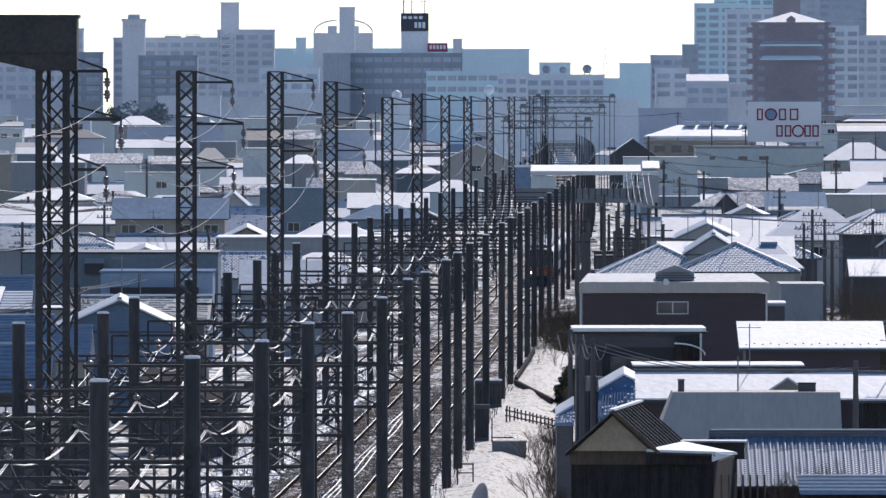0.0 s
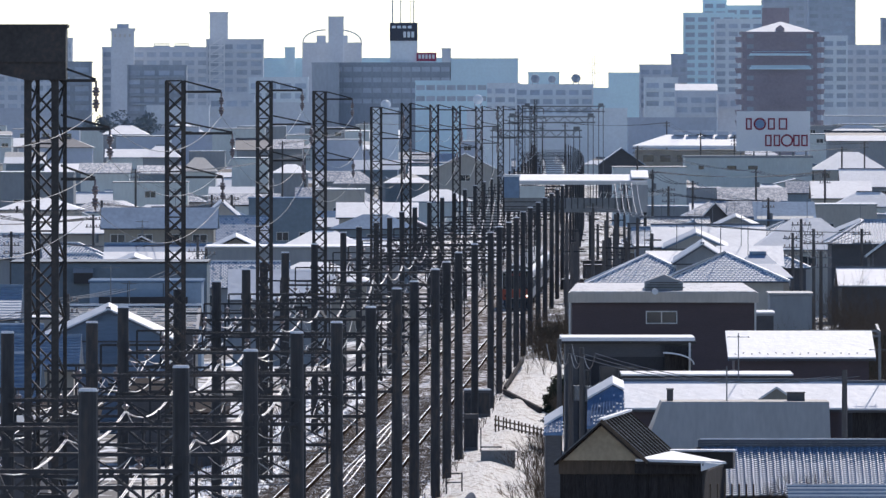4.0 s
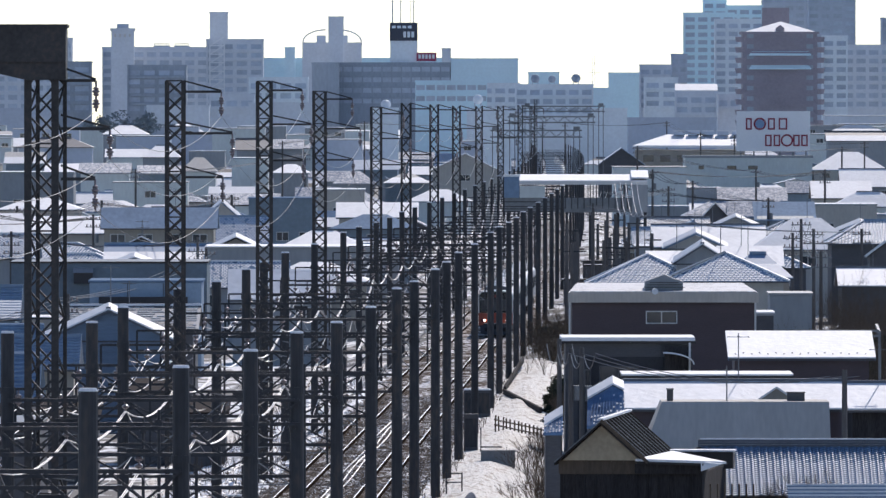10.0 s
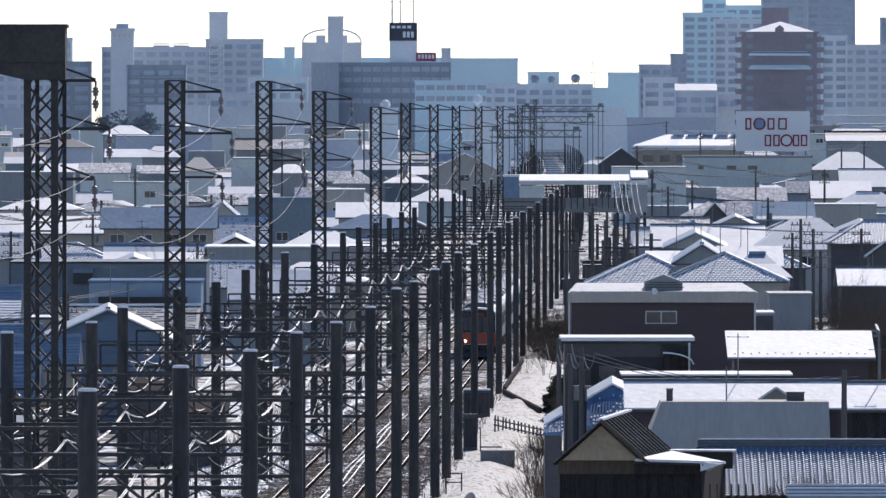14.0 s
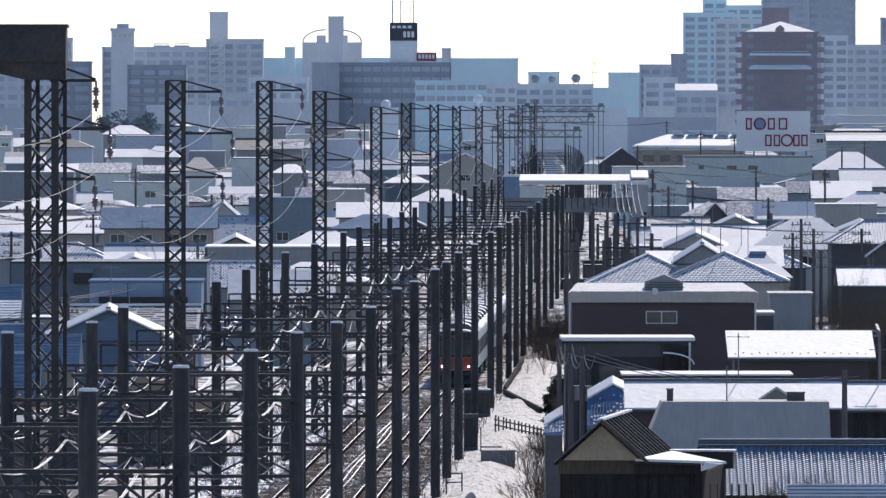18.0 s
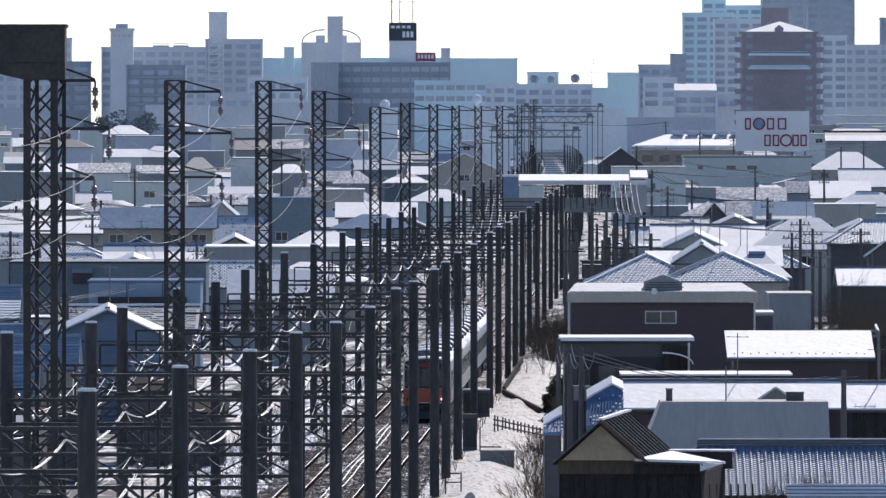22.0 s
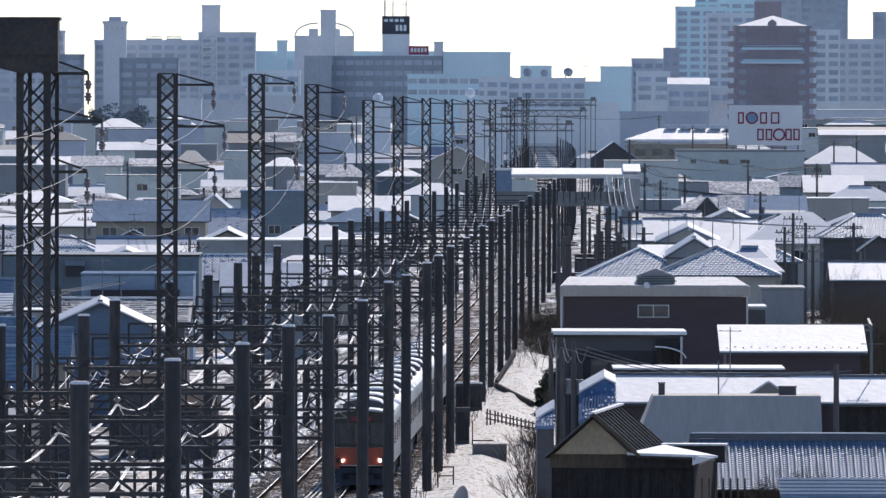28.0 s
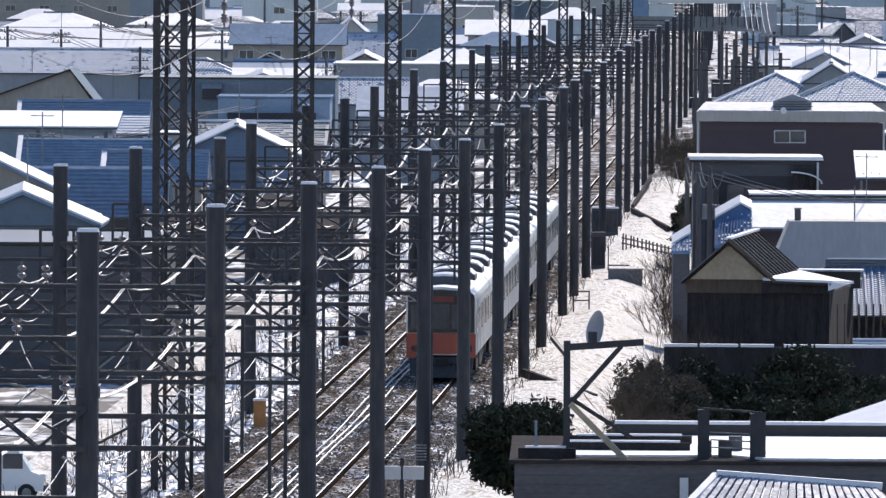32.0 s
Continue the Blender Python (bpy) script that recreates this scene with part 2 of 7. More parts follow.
def thing(name, at, label, category, group="", kind="", turn=0.0):
    ob = new(name)
    ob.matrix_basis = pose(*at, 0, 0, turn)
    return tagged(ob, label, category, group, kind)


def box_part(name, dims, mat, parent, label=""):
    bm = bmesh.new()
    box(bm, *dims)
    return part(name, bm, mat, parent, label)


UNIT = {}


def unit_bar(mat):
    """A bar one metre long along z, one wide, shared by all bars of a material."""
    if mat not in UNIT:
        bm = bmesh.new()
        box(bm, -0.5, 0.5, -0.5, 0.5, 0, 1)
        UNIT[mat] = finish(bm, "bar", mat)
    return UNIT[mat]


def bar_part(name, p, q, w, mat, parent, h=None):
    p, q = Vector(p), Vector(q)
    turn = (q - p).to_track_quat("Z", "Y").to_matrix().to_4x4()
    m = Matrix.Translation(p) @ turn @ Matrix.Diagonal((w, h or w, (q - p).length, 1))
    return shared(name, unit_bar(mat), parent, m)


def rail_x(d):
    """Where the centre of the near-side track lies at the distance d."""
    x = -14.55 + 0.0199 * d
    if d < 480:
        x -= 2.8e-5 * (480 - d) ** 2
    if d > 950:
        x -= 3.7e-6 * (d - 950) ** 2
    return x


def ground_z(o):
    """The height of the ground at o metres to the right of the near-side track."""
    for (o0, z0), (o1, z1) in zip(PROFILE, PROFILE[1:]):
        if o <= o1:
            return z0 + (z1 - z0) * (o - o0) / (o1 - o0)
    return PROFILE[-1][1]


PROFILE = [(-9000, -1.0), (-11, -1.0), (-8.5, -0.35), (-6.0, -0.30), (-5.6, -0.22), (2.4, -0.24), (3.4, -0.12), (5.0, 0.0), (9.0, -1.3), (9000, -1.3)]

# ---- ground and line ----
def build_ground():
    offsets = [-6000, -1200, -500, -250, -120, -60, -35, -22, -16, -13, -11, -9.8, -8.5, -7.2, -6.0, -5.6, -3, 0, 2.4, 3.4, 4.2, 5.0, 5.8, 6.6, 7.4, 8.2, 9.0, 11, 14, 20, 30, 50, 90, 180, 400, 1000, 6000]
    depths = [-3000, -400, 0, 150] + [200 + 6 * k for k in range(100)] + [820, 860, 920, 1000, 1100, 1250, 1400, 1600, 1900, 2300, 2800, 3400, 4000, 4600, 5200, 9000, 20000]
    verts, faces = [], []
    for d in depths:
        for o in offsets:
            z = ground_z(o)
            if -5.6 > o > -60 or 60 > o > 2.6:
                z += 0.10 * noise.noise(Vector((o * 1.1, d * 0.13, 9))) + 0.10 * noise.noise(Vector((o * 0.7, d * 0.09, 0))) + 0.05 * noise.noise(Vector((o * 2.1, d * 0.4, 5)))
            verts.append((rail_x(max(0, min(d, 3200))) + o, d, z))
    w = len(offsets)
    for i in range(len(depths) - 1):
        for j in range(w - 1):
            faces.append((i * w + j, i * w + j + 1, (i + 1) * w + j + 1, (i + 1) * w + j))
    me = bpy.data.meshes.new("ground")
    me.from_pydata(verts, [], faces)
    me.materials.append(M["ground"])
    me.materials.append(M["snow_dirty"])
    for k, p in enumerate(me.polygons):
        p.use_smooth = True
        o = offsets[k % (w - 1)]
        if depths[k // (w - 1)] < 860 and (2.3 < o < 9.0 or -14 < o < -6.5):
            p.material_index = 1
    tagged(new("ground", me), "snowy town ground thawing to dark earth", "ground", kind="structure")


def strip(name, o0, o1, z0, z1, mat, d0, d1, step, label, category, crown=0.0, kind="structure"):
    """A long bed that follows the line between two offsets."""
    bm = bmesh.new()
    rows = []
    d = d0
    while d <= d1 + 0.01:
        x = rail_x(d)
        rows.append([bm.verts.new((x + o, d, z)) for o, z in ((o0, z0), (o0 + 0.35, z1), ((o0 + o1) / 2, z1 + crown), (o1 - 0.35, z1), (o1, z0))])
        d += step if d < 1000 else 4 * step
    for a, b in zip(rows, rows[1:]):
        for k in range(4):
            bm.faces.new((a[k], a[k + 1], b[k + 1], b[k]))
    ob = new(name, finish(bm, name, mat))
    return tagged(ob, label, category, kind=kind)


TRACKS = (0.0, -3.8)


def stone_material():
    """Each stone its own tone: mostly dark brown grey, some pale, some snowed."""
    m = bpy.data.materials.new("ballast_stone")
    m.use_nodes = True
    n, l = m.node_tree.nodes, m.node_tree.links
    geo, ramp, b = n.new("ShaderNodeNewGeometry"), n.new("ShaderNodeValToRGB"), n["Principled BSDF"]
    ramp.color_ramp.interpolation = "CONSTANT"
    tones = ((0.0, (0.11, 0.087, 0.068)), (0.26, (0.19, 0.155, 0.122)), (0.60, (0.30, 0.255, 0.21)), (0.88, (0.66, 0.65, 0.63)))
    ramp.color_ramp.elements[0].color = (*tones[0][1], 1)
    ramp.color_ramp.elements[1].position, ramp.color_ramp.elements[1].color = tones[1][0], (*tones[1][1], 1)
    for at, color in tones[2:]:
        ramp.color_ramp.elements.new(at).color = (*color, 1)
    l.new(geo.outputs["Random Per Island"], ramp.inputs["Fac"])
    l.new(ramp.outputs["Color"], b.inputs["Base Color"])
    b.inputs["Roughness"].default_value, b.inputs["Specular IOR Level"].default_value = 0.95, 0.1
    return m


M["stone"] = stone_material()


def build_tracks():
    strip("ballast_bed", -5.7, 2.5, -0.30, -0.16, "ballast", 200, 3200, 10, "brown stone ballast bed with patches of old snow", "track bed")
    bm = bmesh.new()
    box(bm, -1.0, 1.0, -0.11, 0.11, -0.19, -0.156)
    sleeper = finish(bm, "sleeper", "sleeper")
    for o in TRACKS:
        track = thing("railway_track", (0, 0, 0), "worn shiny steel rails on concrete sleepers in ballast", "railway track", "tracks of the line", "structure")
        for side in (-0.5335, 0.5335):
            bm = bmesh.new()
            prev = None
            d = 200.0
            while d < 3200:
                x = rail_x(d) + o + side
                ring = [bm.verts.new((x + a, d, z)) for a, z in ((-0.085, -0.155), (-0.085, -0.09), (-0.024, -0.04), (-0.024, 0.0), (0.024, 0.0), (0.024, -0.04), (0.085, -0.09), (0.085, -0.155))]
                if prev:
                    for k in range(7):
                        bm.faces.new((prev[k], prev[k + 1], ring[k + 1], ring[k]))
                prev = ring
                d += 10 if d < 1000 else 40
            rail = part("rail", bm, "rail", track)
            rail.data.materials.append(M["rust_steel"])
            for k, p in enumerate(rail.data.polygons):
                p.material_index = 0 if k % 7 == 3 else 1
        for k in range(110):
            d = 368 + 0.75 * k
            shared("sleeper", sleeper, track, pose(rail_x(d) + o, d, 0))
        rest = bmesh.new()
        for k in range(560):
            d = 450.5 + 0.8 * k
            box(rest, rail_x(d) + o - 1.0, rail_x(d) + o + 1.0, d - 0.11, d + 0.11, -0.19, -0.156)
        tagged(part("far_sleepers", rest, "sleeper", track), kind="stuff")
    # loose stones, darker and paler, with crumbs of old snow among them
    rs = np.random.RandomState(12)
    n = 60000
    d = 330 + 420 * rs.rand(n) ** 1.5
    o = rs.uniform(-5.5, 2.4, n)
    near_rail = np.min([np.abs(o - (t + s)) for t in TRACKS for s in (-0.5335, 0.5335)], axis=0)
    inside = np.min([np.abs(o - t) for t in TRACKS], axis=0) < 0.5
    keep = (near_rail > 0.14) & (~inside | (rs.rand(n) < 0.35))
    d, o = d[keep], o[keep]
    n = len(d)
    rail = np.array([rail_x(v) for v in d])
    size = rs.uniform(0.035, 0.085, n)
    shape = np.array([(1, 0, 0), (0, 1, 0), (-1, 0, 0), (0, -1, 0), (0, 0, 0.6), (0, 0, -0.4)])
    wild = shape[None] * rs.uniform(0.6, 1.25, (n, 6, 1)) * size[:, None, None]
    ang = rs.uniform(0, 6.283, n)
    ca, sn = np.cos(ang)[:, None], np.sin(ang)[:, None]
    vx, vy = wild[:, :, 0] * ca - wild[:, :, 1] * sn, wild[:, :, 0] * sn + wild[:, :, 1] * ca
    verts = np.stack([vx + (rail + o)[:, None], vy + d[:, None], wild[:, :, 2] - 0.15], axis=2).reshape(-1, 3)
    tri = np.array([(0, 1, 4), (1, 2, 4), (2, 3, 4), (3, 0, 4), (1, 0, 5), (2, 1, 5), (3, 2, 5), (0, 3, 5)])
    faces = (tri[None] + 6 * np.arange(n)[:, None, None]).reshape(-1, 3)
    me = bpy.data.meshes.new("ballast_stones")
    me.from_pydata(verts.tolist(), [], faces.tolist())
    me.materials.append(M["stone"])
    tagged(new("ballast_stones", me), "loose dark ballast stones with crumbs of old snow", "ballast", kind="stuff")
    # clods of old snow and dry weeds on the shoulders
    for name, count, low, high, lump, mat, label, category in (("snow_clods", 9000, 0.10, 0.36, 0.55, "snow", "clods of old snow lying beside the tracks", "snow"),
                                                               ("earth_clods", 1600, 0.06, 0.22, 0.5, "ballast_dark", "dark clods of earth and cinders beside the tracks", "earth")):
        n = count
        d = 340 + 480 * rs.rand(n) ** 1.2
        side = rs.rand(n)
        o = np.where(side < 0.72, rs.uniform(-10.5, -5.4, n), np.where(side < 0.86, rs.uniform(-2.6, -1.2, n), rs.uniform(1.6, 3.0, n)))
        size = rs.uniform(low, high, n) * np.where(side < 0.72, 1.0, 0.4)
        wild = shape[None] * rs.uniform(0.5, 1.3, (n, 6, 1)) * size[:, None, None] * np.array([1.0, 1.6, lump])
        rail = np.array([rail_x(v) for v in d])
        ground = np.array([ground_z(v) for v in o])
        verts = np.stack([wild[:, :, 0] + (rail + o)[:, None], wild[:, :, 1] + d[:, None], wild[:, :, 2] + ground[:, None] + 0.06], axis=2).reshape(-1, 3)
        me = bpy.data.meshes.new(name)
        me.from_pydata(verts.tolist(), [], (tri[None] + 6 * np.arange(n)[:, None, None]).reshape(-1, 3).tolist())
        me.materials.append(M[mat])
        tagged(new(name, me), label, category, kind="stuff")
    n = 6500
    d = 345 + 480 * rs.rand(n) ** 1.2
    o = np.where(rs.rand(n) < 0.8, rs.uniform(-11.5, -5.5, n), rs.uniform(2.3, 3.6, n))
    patch = np.array([noise.noise(Vector((a * 0.6, b * 0.12, 3))) for a, b in zip(o, d)])
    d, o = d[patch > -0.05], o[patch > -0.05]
    n = len(d)
    foot = np.stack([np.array([rail_x(v) for v in d]) + o, d, np.array([ground_z(v) for v in o])], axis=1)
    tip = foot + np.stack([rs.normal(0, 0.16, n), rs.normal(0, 0.2, n), rs.uniform(0.15, 0.7, n)], axis=1)
    wide = np.stack([np.full(n, 0.016), np.zeros(n), np.zeros(n)], axis=1)
    verts = np.stack([foot - wide, foot + wide, tip + wide * 0.5, tip - wide * 0.5], axis=1).reshape(-1, 3)
    me = bpy.data.meshes.new("dry_weeds")
    me.from_pydata(verts.tolist(), [], (np.arange(4)[None] + 4 * np.arange(n)[:, None]).tolist())
    me.materials.append(M["twig"])
    tagged(new("dry_weeds", me), "dry brown weeds standing through the snow", "weeds", kind="stuff")
    # the bright cable lying between the tracks
    for k, o in enumerate((-1.62, -1.9, -2.2)):
        bm = bmesh.new()
        d = 260.0
        while d < 700:
            p = (rail_x(d) + o + 0.06 * math.sin(d * 0.09 + k), d, -0.10)
            q = (rail_x(d + 6) + o + 0.06 * math.sin((d + 6) * 0.09 + k), d + 6, -0.10)
            tube(bm, p, q, 0.032, sides=5, caps=False)
            d += 6
        tagged(new("trackside_cable", finish(bm, "trackside_cable", "wire")), "pale signal cable lying between the two tracks", "cable", "cables on the ballast")
    # cable troughs with snow along the near side
    strip("cable_trough", -6.6, -6.1, -0.4, -0.08, "concrete", 300, 1000, 10, "grey concrete cable trough beside the track", "cable trough")


PORTALS = [(215.5, 12.4), (252.5, 12.0), (290, 11.7), (330, 11.3), (363, 11.2), (398, 10.9), (436, 10.8), (475, 10.92), (507, 10.76), (552, 10.7), (580, 10.7),
           (612, 10.8), (662, 10.7), (720, 10.8), (756, 10.8), (800, 10.7), (838, 10.7), (876, 10.8), (920, 10.8), (975, 10.8), (1030, 10.8), (1090, 10.8),
           (1150, 10.8), (1215, 10.8)] + [(1285 + 62 * k + k * k, 10.8) for k in range(23)]
FAR_PORTALS = 1250
LEFT_LEG, RIGHT_LEG = -6.0, 3.2
LEG_SHIFT = {(398, LEFT_LEG): 0.7, (436, LEFT_LEG): -0.17, (475, LEFT_LEG): 0.2, (507, LEFT_LEG): 0.5, (552, LEFT_LEG): 0.14, (330, RIGHT_LEG): -0.09, (363, RIGHT_LEG): -0.09, (398, RIGHT_LEG): -0.05}
BEAM_LOW, BEAM_HIGH = 8.35, 9.1
ARM_BAR = 8.62
FEEDERS = ((-7.85, 8.0), (-7.1, 8.0), (-6.42, 8.0))
MESSENGERS = ((-4.15, 7.85), (-0.1, 7.85))
RETURN_WIRES = ((-8.8, 7.25),)


def build_portals():
    bm = bmesh.new()
    tube(bm, (0, 0, 0), (0, 0, 0.07), 0.22, 0.19, 14)
    cap = finish(bm, "snow_cap", "snow")
    bm = bmesh.new()
    for k in range(2):
        bmesh.ops.create_uvsphere(bm, u_segments=16, v_segments=10, radius=0.125, matrix=Matrix.Translation((0, 0, 0.21 * k + 0.16)) @ Matrix.Diagonal((1, 1, 0.62, 1)))
    tube(bm, (0, 0, -0.02), (0, 0, 0.62), 0.035, sides=6)
    insulator = finish(bm, "insulator", "porcelain", True)
    bm = bmesh.new()
    tube(bm, (0, 0, 0), (0, 0, 0.10), 0.245, sides=14)
    band = finish(bm, "band", "steel")
    group = "portal frames over the tracks"
    for d, top in PORTALS:
        x0 = rail_x(d)
        gantry = thing("catenary_portal", (x0, d, 0), "dark steel portal frame with two round legs carrying overhead wires", "catenary portal", group)
        for o in (LEFT_LEG, RIGHT_LEG):
            o += LEG_SHIFT.get((d, o), 0.0)
            bm = bmesh.new()
            r = 0.225 if d < 640 else 0.21 if d < FAR_PORTALS else 0.16
            tube(bm, (o, 0, ground_z(o) - 0.3), (o, 0, top), r + 0.01, r - 0.015, 14)
            leg = part("leg", bm, "steel", gantry, smooth=False)
            shared("snow_cap", cap, leg, pose(o, 0, top))
            if d < 700:
                for z in (1.9, 5.6, BEAM_LOW - 0.25, BEAM_HIGH + 0.2, 9.4):
                    shared("band", band, leg, pose(o, 0, z))
        if d > FAR_PORTALS:
            # beyond the footbridge the beam, arms and brackets are one welded piece
            bm = bmesh.new()
            for z in (BEAM_LOW, BEAM_HIGH, 7.0):
                bar(bm, (LEFT_LEG - (2.8 if z < 8 else 0), 0, z), (LEFT_LEG if z < 8 else RIGHT_LEG, 0, z), 0.09)
            for x in (LEFT_LEG - 2.8, LEFT_LEG - 1.4):
                bar(bm, (x, 0, 7.0), (x, 0, ARM_BAR), 0.1)
            bar(bm, (LEFT_LEG - 2.8, 0, ARM_BAR), (LEFT_LEG, 0, ARM_BAR), 0.1)
            for o in TRACKS:
                post = o + (1.55 if o == 0 else -1.35)
                bar(bm, (post, 0.1, 4.9), (post, 0.1, BEAM_LOW), 0.1)
                bar(bm, (post, 0.1, 6.75), (o, 0.1, 6.55), 0.06)
            part("beam", bm, "steel", gantry)
            bm = bmesh.new()
            for o, z in FEEDERS + MESSENGERS:
                tube(bm, (o, 0.2, z), (o, 0.2, z + 0.5), 0.12, 0.10, 8)
            part("insulators", bm, "porcelain", gantry)
            continue
        # beam: two pairs of chords with zigzag bracing between
        for y in (-0.28, 0.28):
            for z in (BEAM_LOW, BEAM_HIGH):
                bar_part("chord", (LEFT_LEG, y, z), (RIGHT_LEG, y, z), 0.10, "steel", gantry)
            n = 10
            span = (RIGHT_LEG - LEFT_LEG) / n
            if d < 640 or (y < 0 and d < 1000):
                for k in range(n):
                    a, b = (BEAM_LOW, BEAM_HIGH) if k % 2 else (BEAM_HIGH, BEAM_LOW)
                    bar_part("brace", (LEFT_LEG + k * span, y, a), (LEFT_LEG + (k + 1) * span, y, b), 0.06, "steel", gantry)
        if d < 480:
            for z in (6.7, 7.4):
                bar_part("chord", (LEFT_LEG - 3.0, 0, z), (RIGHT_LEG, 0, z), 0.11, "steel", gantry)
            for k in range(9):
                a, b = (6.7, 7.4) if k % 2 else (7.4, 6.7)
                bar_part("brace", (LEFT_LEG - 3.0 + k * 1.35, 0, a), (LEFT_LEG - 1.65 + k * 1.35, 0, b), 0.06, "steel", gantry)
        # cross arm past the left leg, and a high arm for the feeders
        bar_part("cross_arm", (LEFT_LEG - 2.7, 0, 7.0), (LEFT_LEG + 0.2, 0, 7.0), 0.10, "steel", gantry)
        bar_part("arm_stay", (LEFT_LEG - 2.5, 0, 7.0), (LEFT_LEG, 0, 8.1), 0.06, "steel", gantry)
        if d < 1010:
            # open square frame above the side arm, three feeders hanging below its top bar
            a, b = LEFT_LEG - 3.0, LEFT_LEG
            for x in (a, a + 1.05):
                bar_part("frame_post", (x, 0.2, 7.0), (x, 0.2, ARM_BAR), 0.09, "steel", gantry)
            bar_part("frame_bar", (a, 0.2, ARM_BAR), (b, 0.2, ARM_BAR), 0.09, "steel", gantry)
            bar_part("frame_bar", (a, 0.2, 7.75), (b, 0.2, 7.75), 0.06, "steel", gantry)
            for o, z in FEEDERS:
                shared("insulator", insulator, gantry, pose(o, 0.2, z))
            for o, z in MESSENGERS:
                shared("insulator", insulator, gantry, pose(o, 0.3, z))
                bar_part("hanger", (o - 0.35, 0.3, BEAM_LOW + 0.1), (o + 0.35, 0.3, BEAM_LOW + 0.1), 0.10, "steel", gantry)
        # drop bracket and cantilever over each track
        for o in TRACKS:
            post = o + (1.55 if o == 0 else -1.35)
            side = -1 if o == 0 else 1
            bar_part("drop_post", (post, 0.1, 4.9), (post, 0.1, BEAM_LOW), 0.09, "steel", gantry)
            bar_part("cantilever", (post, 0.1, 6.75), (o - side * 0.1, 0.1, 6.55), 0.05, "galv", gantry)
            bar_part("cantilever_stay", (post, 0.1, 5.3), (o + side * 0.15, 0.1, 6.5), 0.05, "galv", gantry)
            bar_part("steady_arm", (post, 0.1, 5.35), (o, 0.1, 5.28), 0.035, "galv", gantry)


def sagging(p, q, sag, n=10):
    """Points of a wire that sags between p and q."""
    p, q = Vector(p), Vector(q)
    return [p.lerp(q, k / n) - Vector((0, 0, 4 * sag * (k / n) * (1 - k / n))) for k in range(n + 1)]


def wire(bm, pts, r, sides=4):
    """One connected round wire through the points."""
    prev = None
    for k, c in enumerate(pts):
        way = (pts[min(k + 1, len(pts) - 1)] - pts[max(k - 1, 0)]).normalized()
        side = way.cross(Vector((0, 0, 1)))
        side = Vector((1, 0, 0)) if side.length < 0.02 else side.normalized()
        up = side.cross(way)
        ring = [bm.verts.new(c + r * (math.cos(a) * side + math.sin(a) * up)) for a in [2 * math.pi * j / sides for j in range(sides)]]
        if prev:
            for j in range(sides):
                bm.faces.new((prev[j], prev[(j + 1) % sides], ring[(j + 1) % sides], ring[j]))
        prev = ring


def hang(bm, p, q, sag, r, n=10):
    wire(bm, sagging(p, q, sag, n), r)


def build_line_wires():
    rng = random.Random(8)
    near = PORTALS
    group = "wires above the line"
    for kind, wires, sag, r, mat, label in (
            ("feeder_wire", FEEDERS, 0.66, 0.019, "wire", "bare aluminium feeder wire sagging between portals"),
            ("return_wire", RETURN_WIRES, 0.9, 0.02, "wire", "bare aluminium return wire on the portal arms"),
            ("messenger_wire", [(o + s, z) for o, z in MESSENGERS for s in (-0.03, 0.03)], 0.66, 0.02, "wire", "heavy twin messenger wire hung above the track"),
            ("support_wire", [(o, 6.5) for o in TRACKS], 0.8, 0.015, "dull_wire", "thin steel support wire above the track"),
            ("contact_wire", [(o, 5.25) for o in TRACKS], 0.05, 0.018, "cable", "copper contact wire above the track")):
        for o, z in wires:
            pts = []
            for (d0, _), (d1, _) in zip(near, near[1:]):
                vary = 1.0 if kind == "messenger_wire" else rng.uniform(0.75, 1.25)
                s = sag * ((d1 - d0) / 40.0) ** 2 * vary if sag > 0.1 else sag
                pts += sagging((rail_x(d0) + o, d0, z), (rail_x(d1) + o, d1, z), min(s, 2.0), 10 if d0 < 800 else 6)[:-1]
            bm = bmesh.new()
            wire(bm, pts, r)
            tagged(new(kind, finish(bm, kind, "dull_wire" if kind == "return_wire" else mat, True)), label, "wire", group)
    # slack jumper loops between the feeders and the beams
    for d, _ in near:
        if d > 900:
            break
        for k, (o, z) in enumerate(MESSENGERS + FEEDERS[:1]):
            bm = bmesh.new()
            hang(bm, (rail_x(d) + o + 0.05, d, z), (rail_x(d) + o + rng.uniform(0.9, 1.7), d + rng.uniform(-3, 3), z - rng.uniform(0.2, 1.2)), rng.uniform(0.3, 0.7), 0.016, 8)
            tagged(new("jumper_wire", finish(bm, "jumper_wire", "wire" if k == 0 else "dull_wire", True)), "slack jumper wire looping below an insulator", "wire", group)


TOWERS = [(376, 20.0), (472, 19.5), (575, 19.8), (665, 19.5), (792, 18.7), (881, 19.1), (985, 19.1), (1090, 19.1), (1230, 19.2), (1420, 19.4), (1700, 19.8), (2050, 20.0), (2900, 22.5)]
TOWER_O = -5.8
ARMS = ((0.45, 1.55), (2.15, 2.0), (3.95, 1.6))
NEAR_ARMS = ((0.80, 1.15), (2.37, 1.6), (4.01, 1.12))


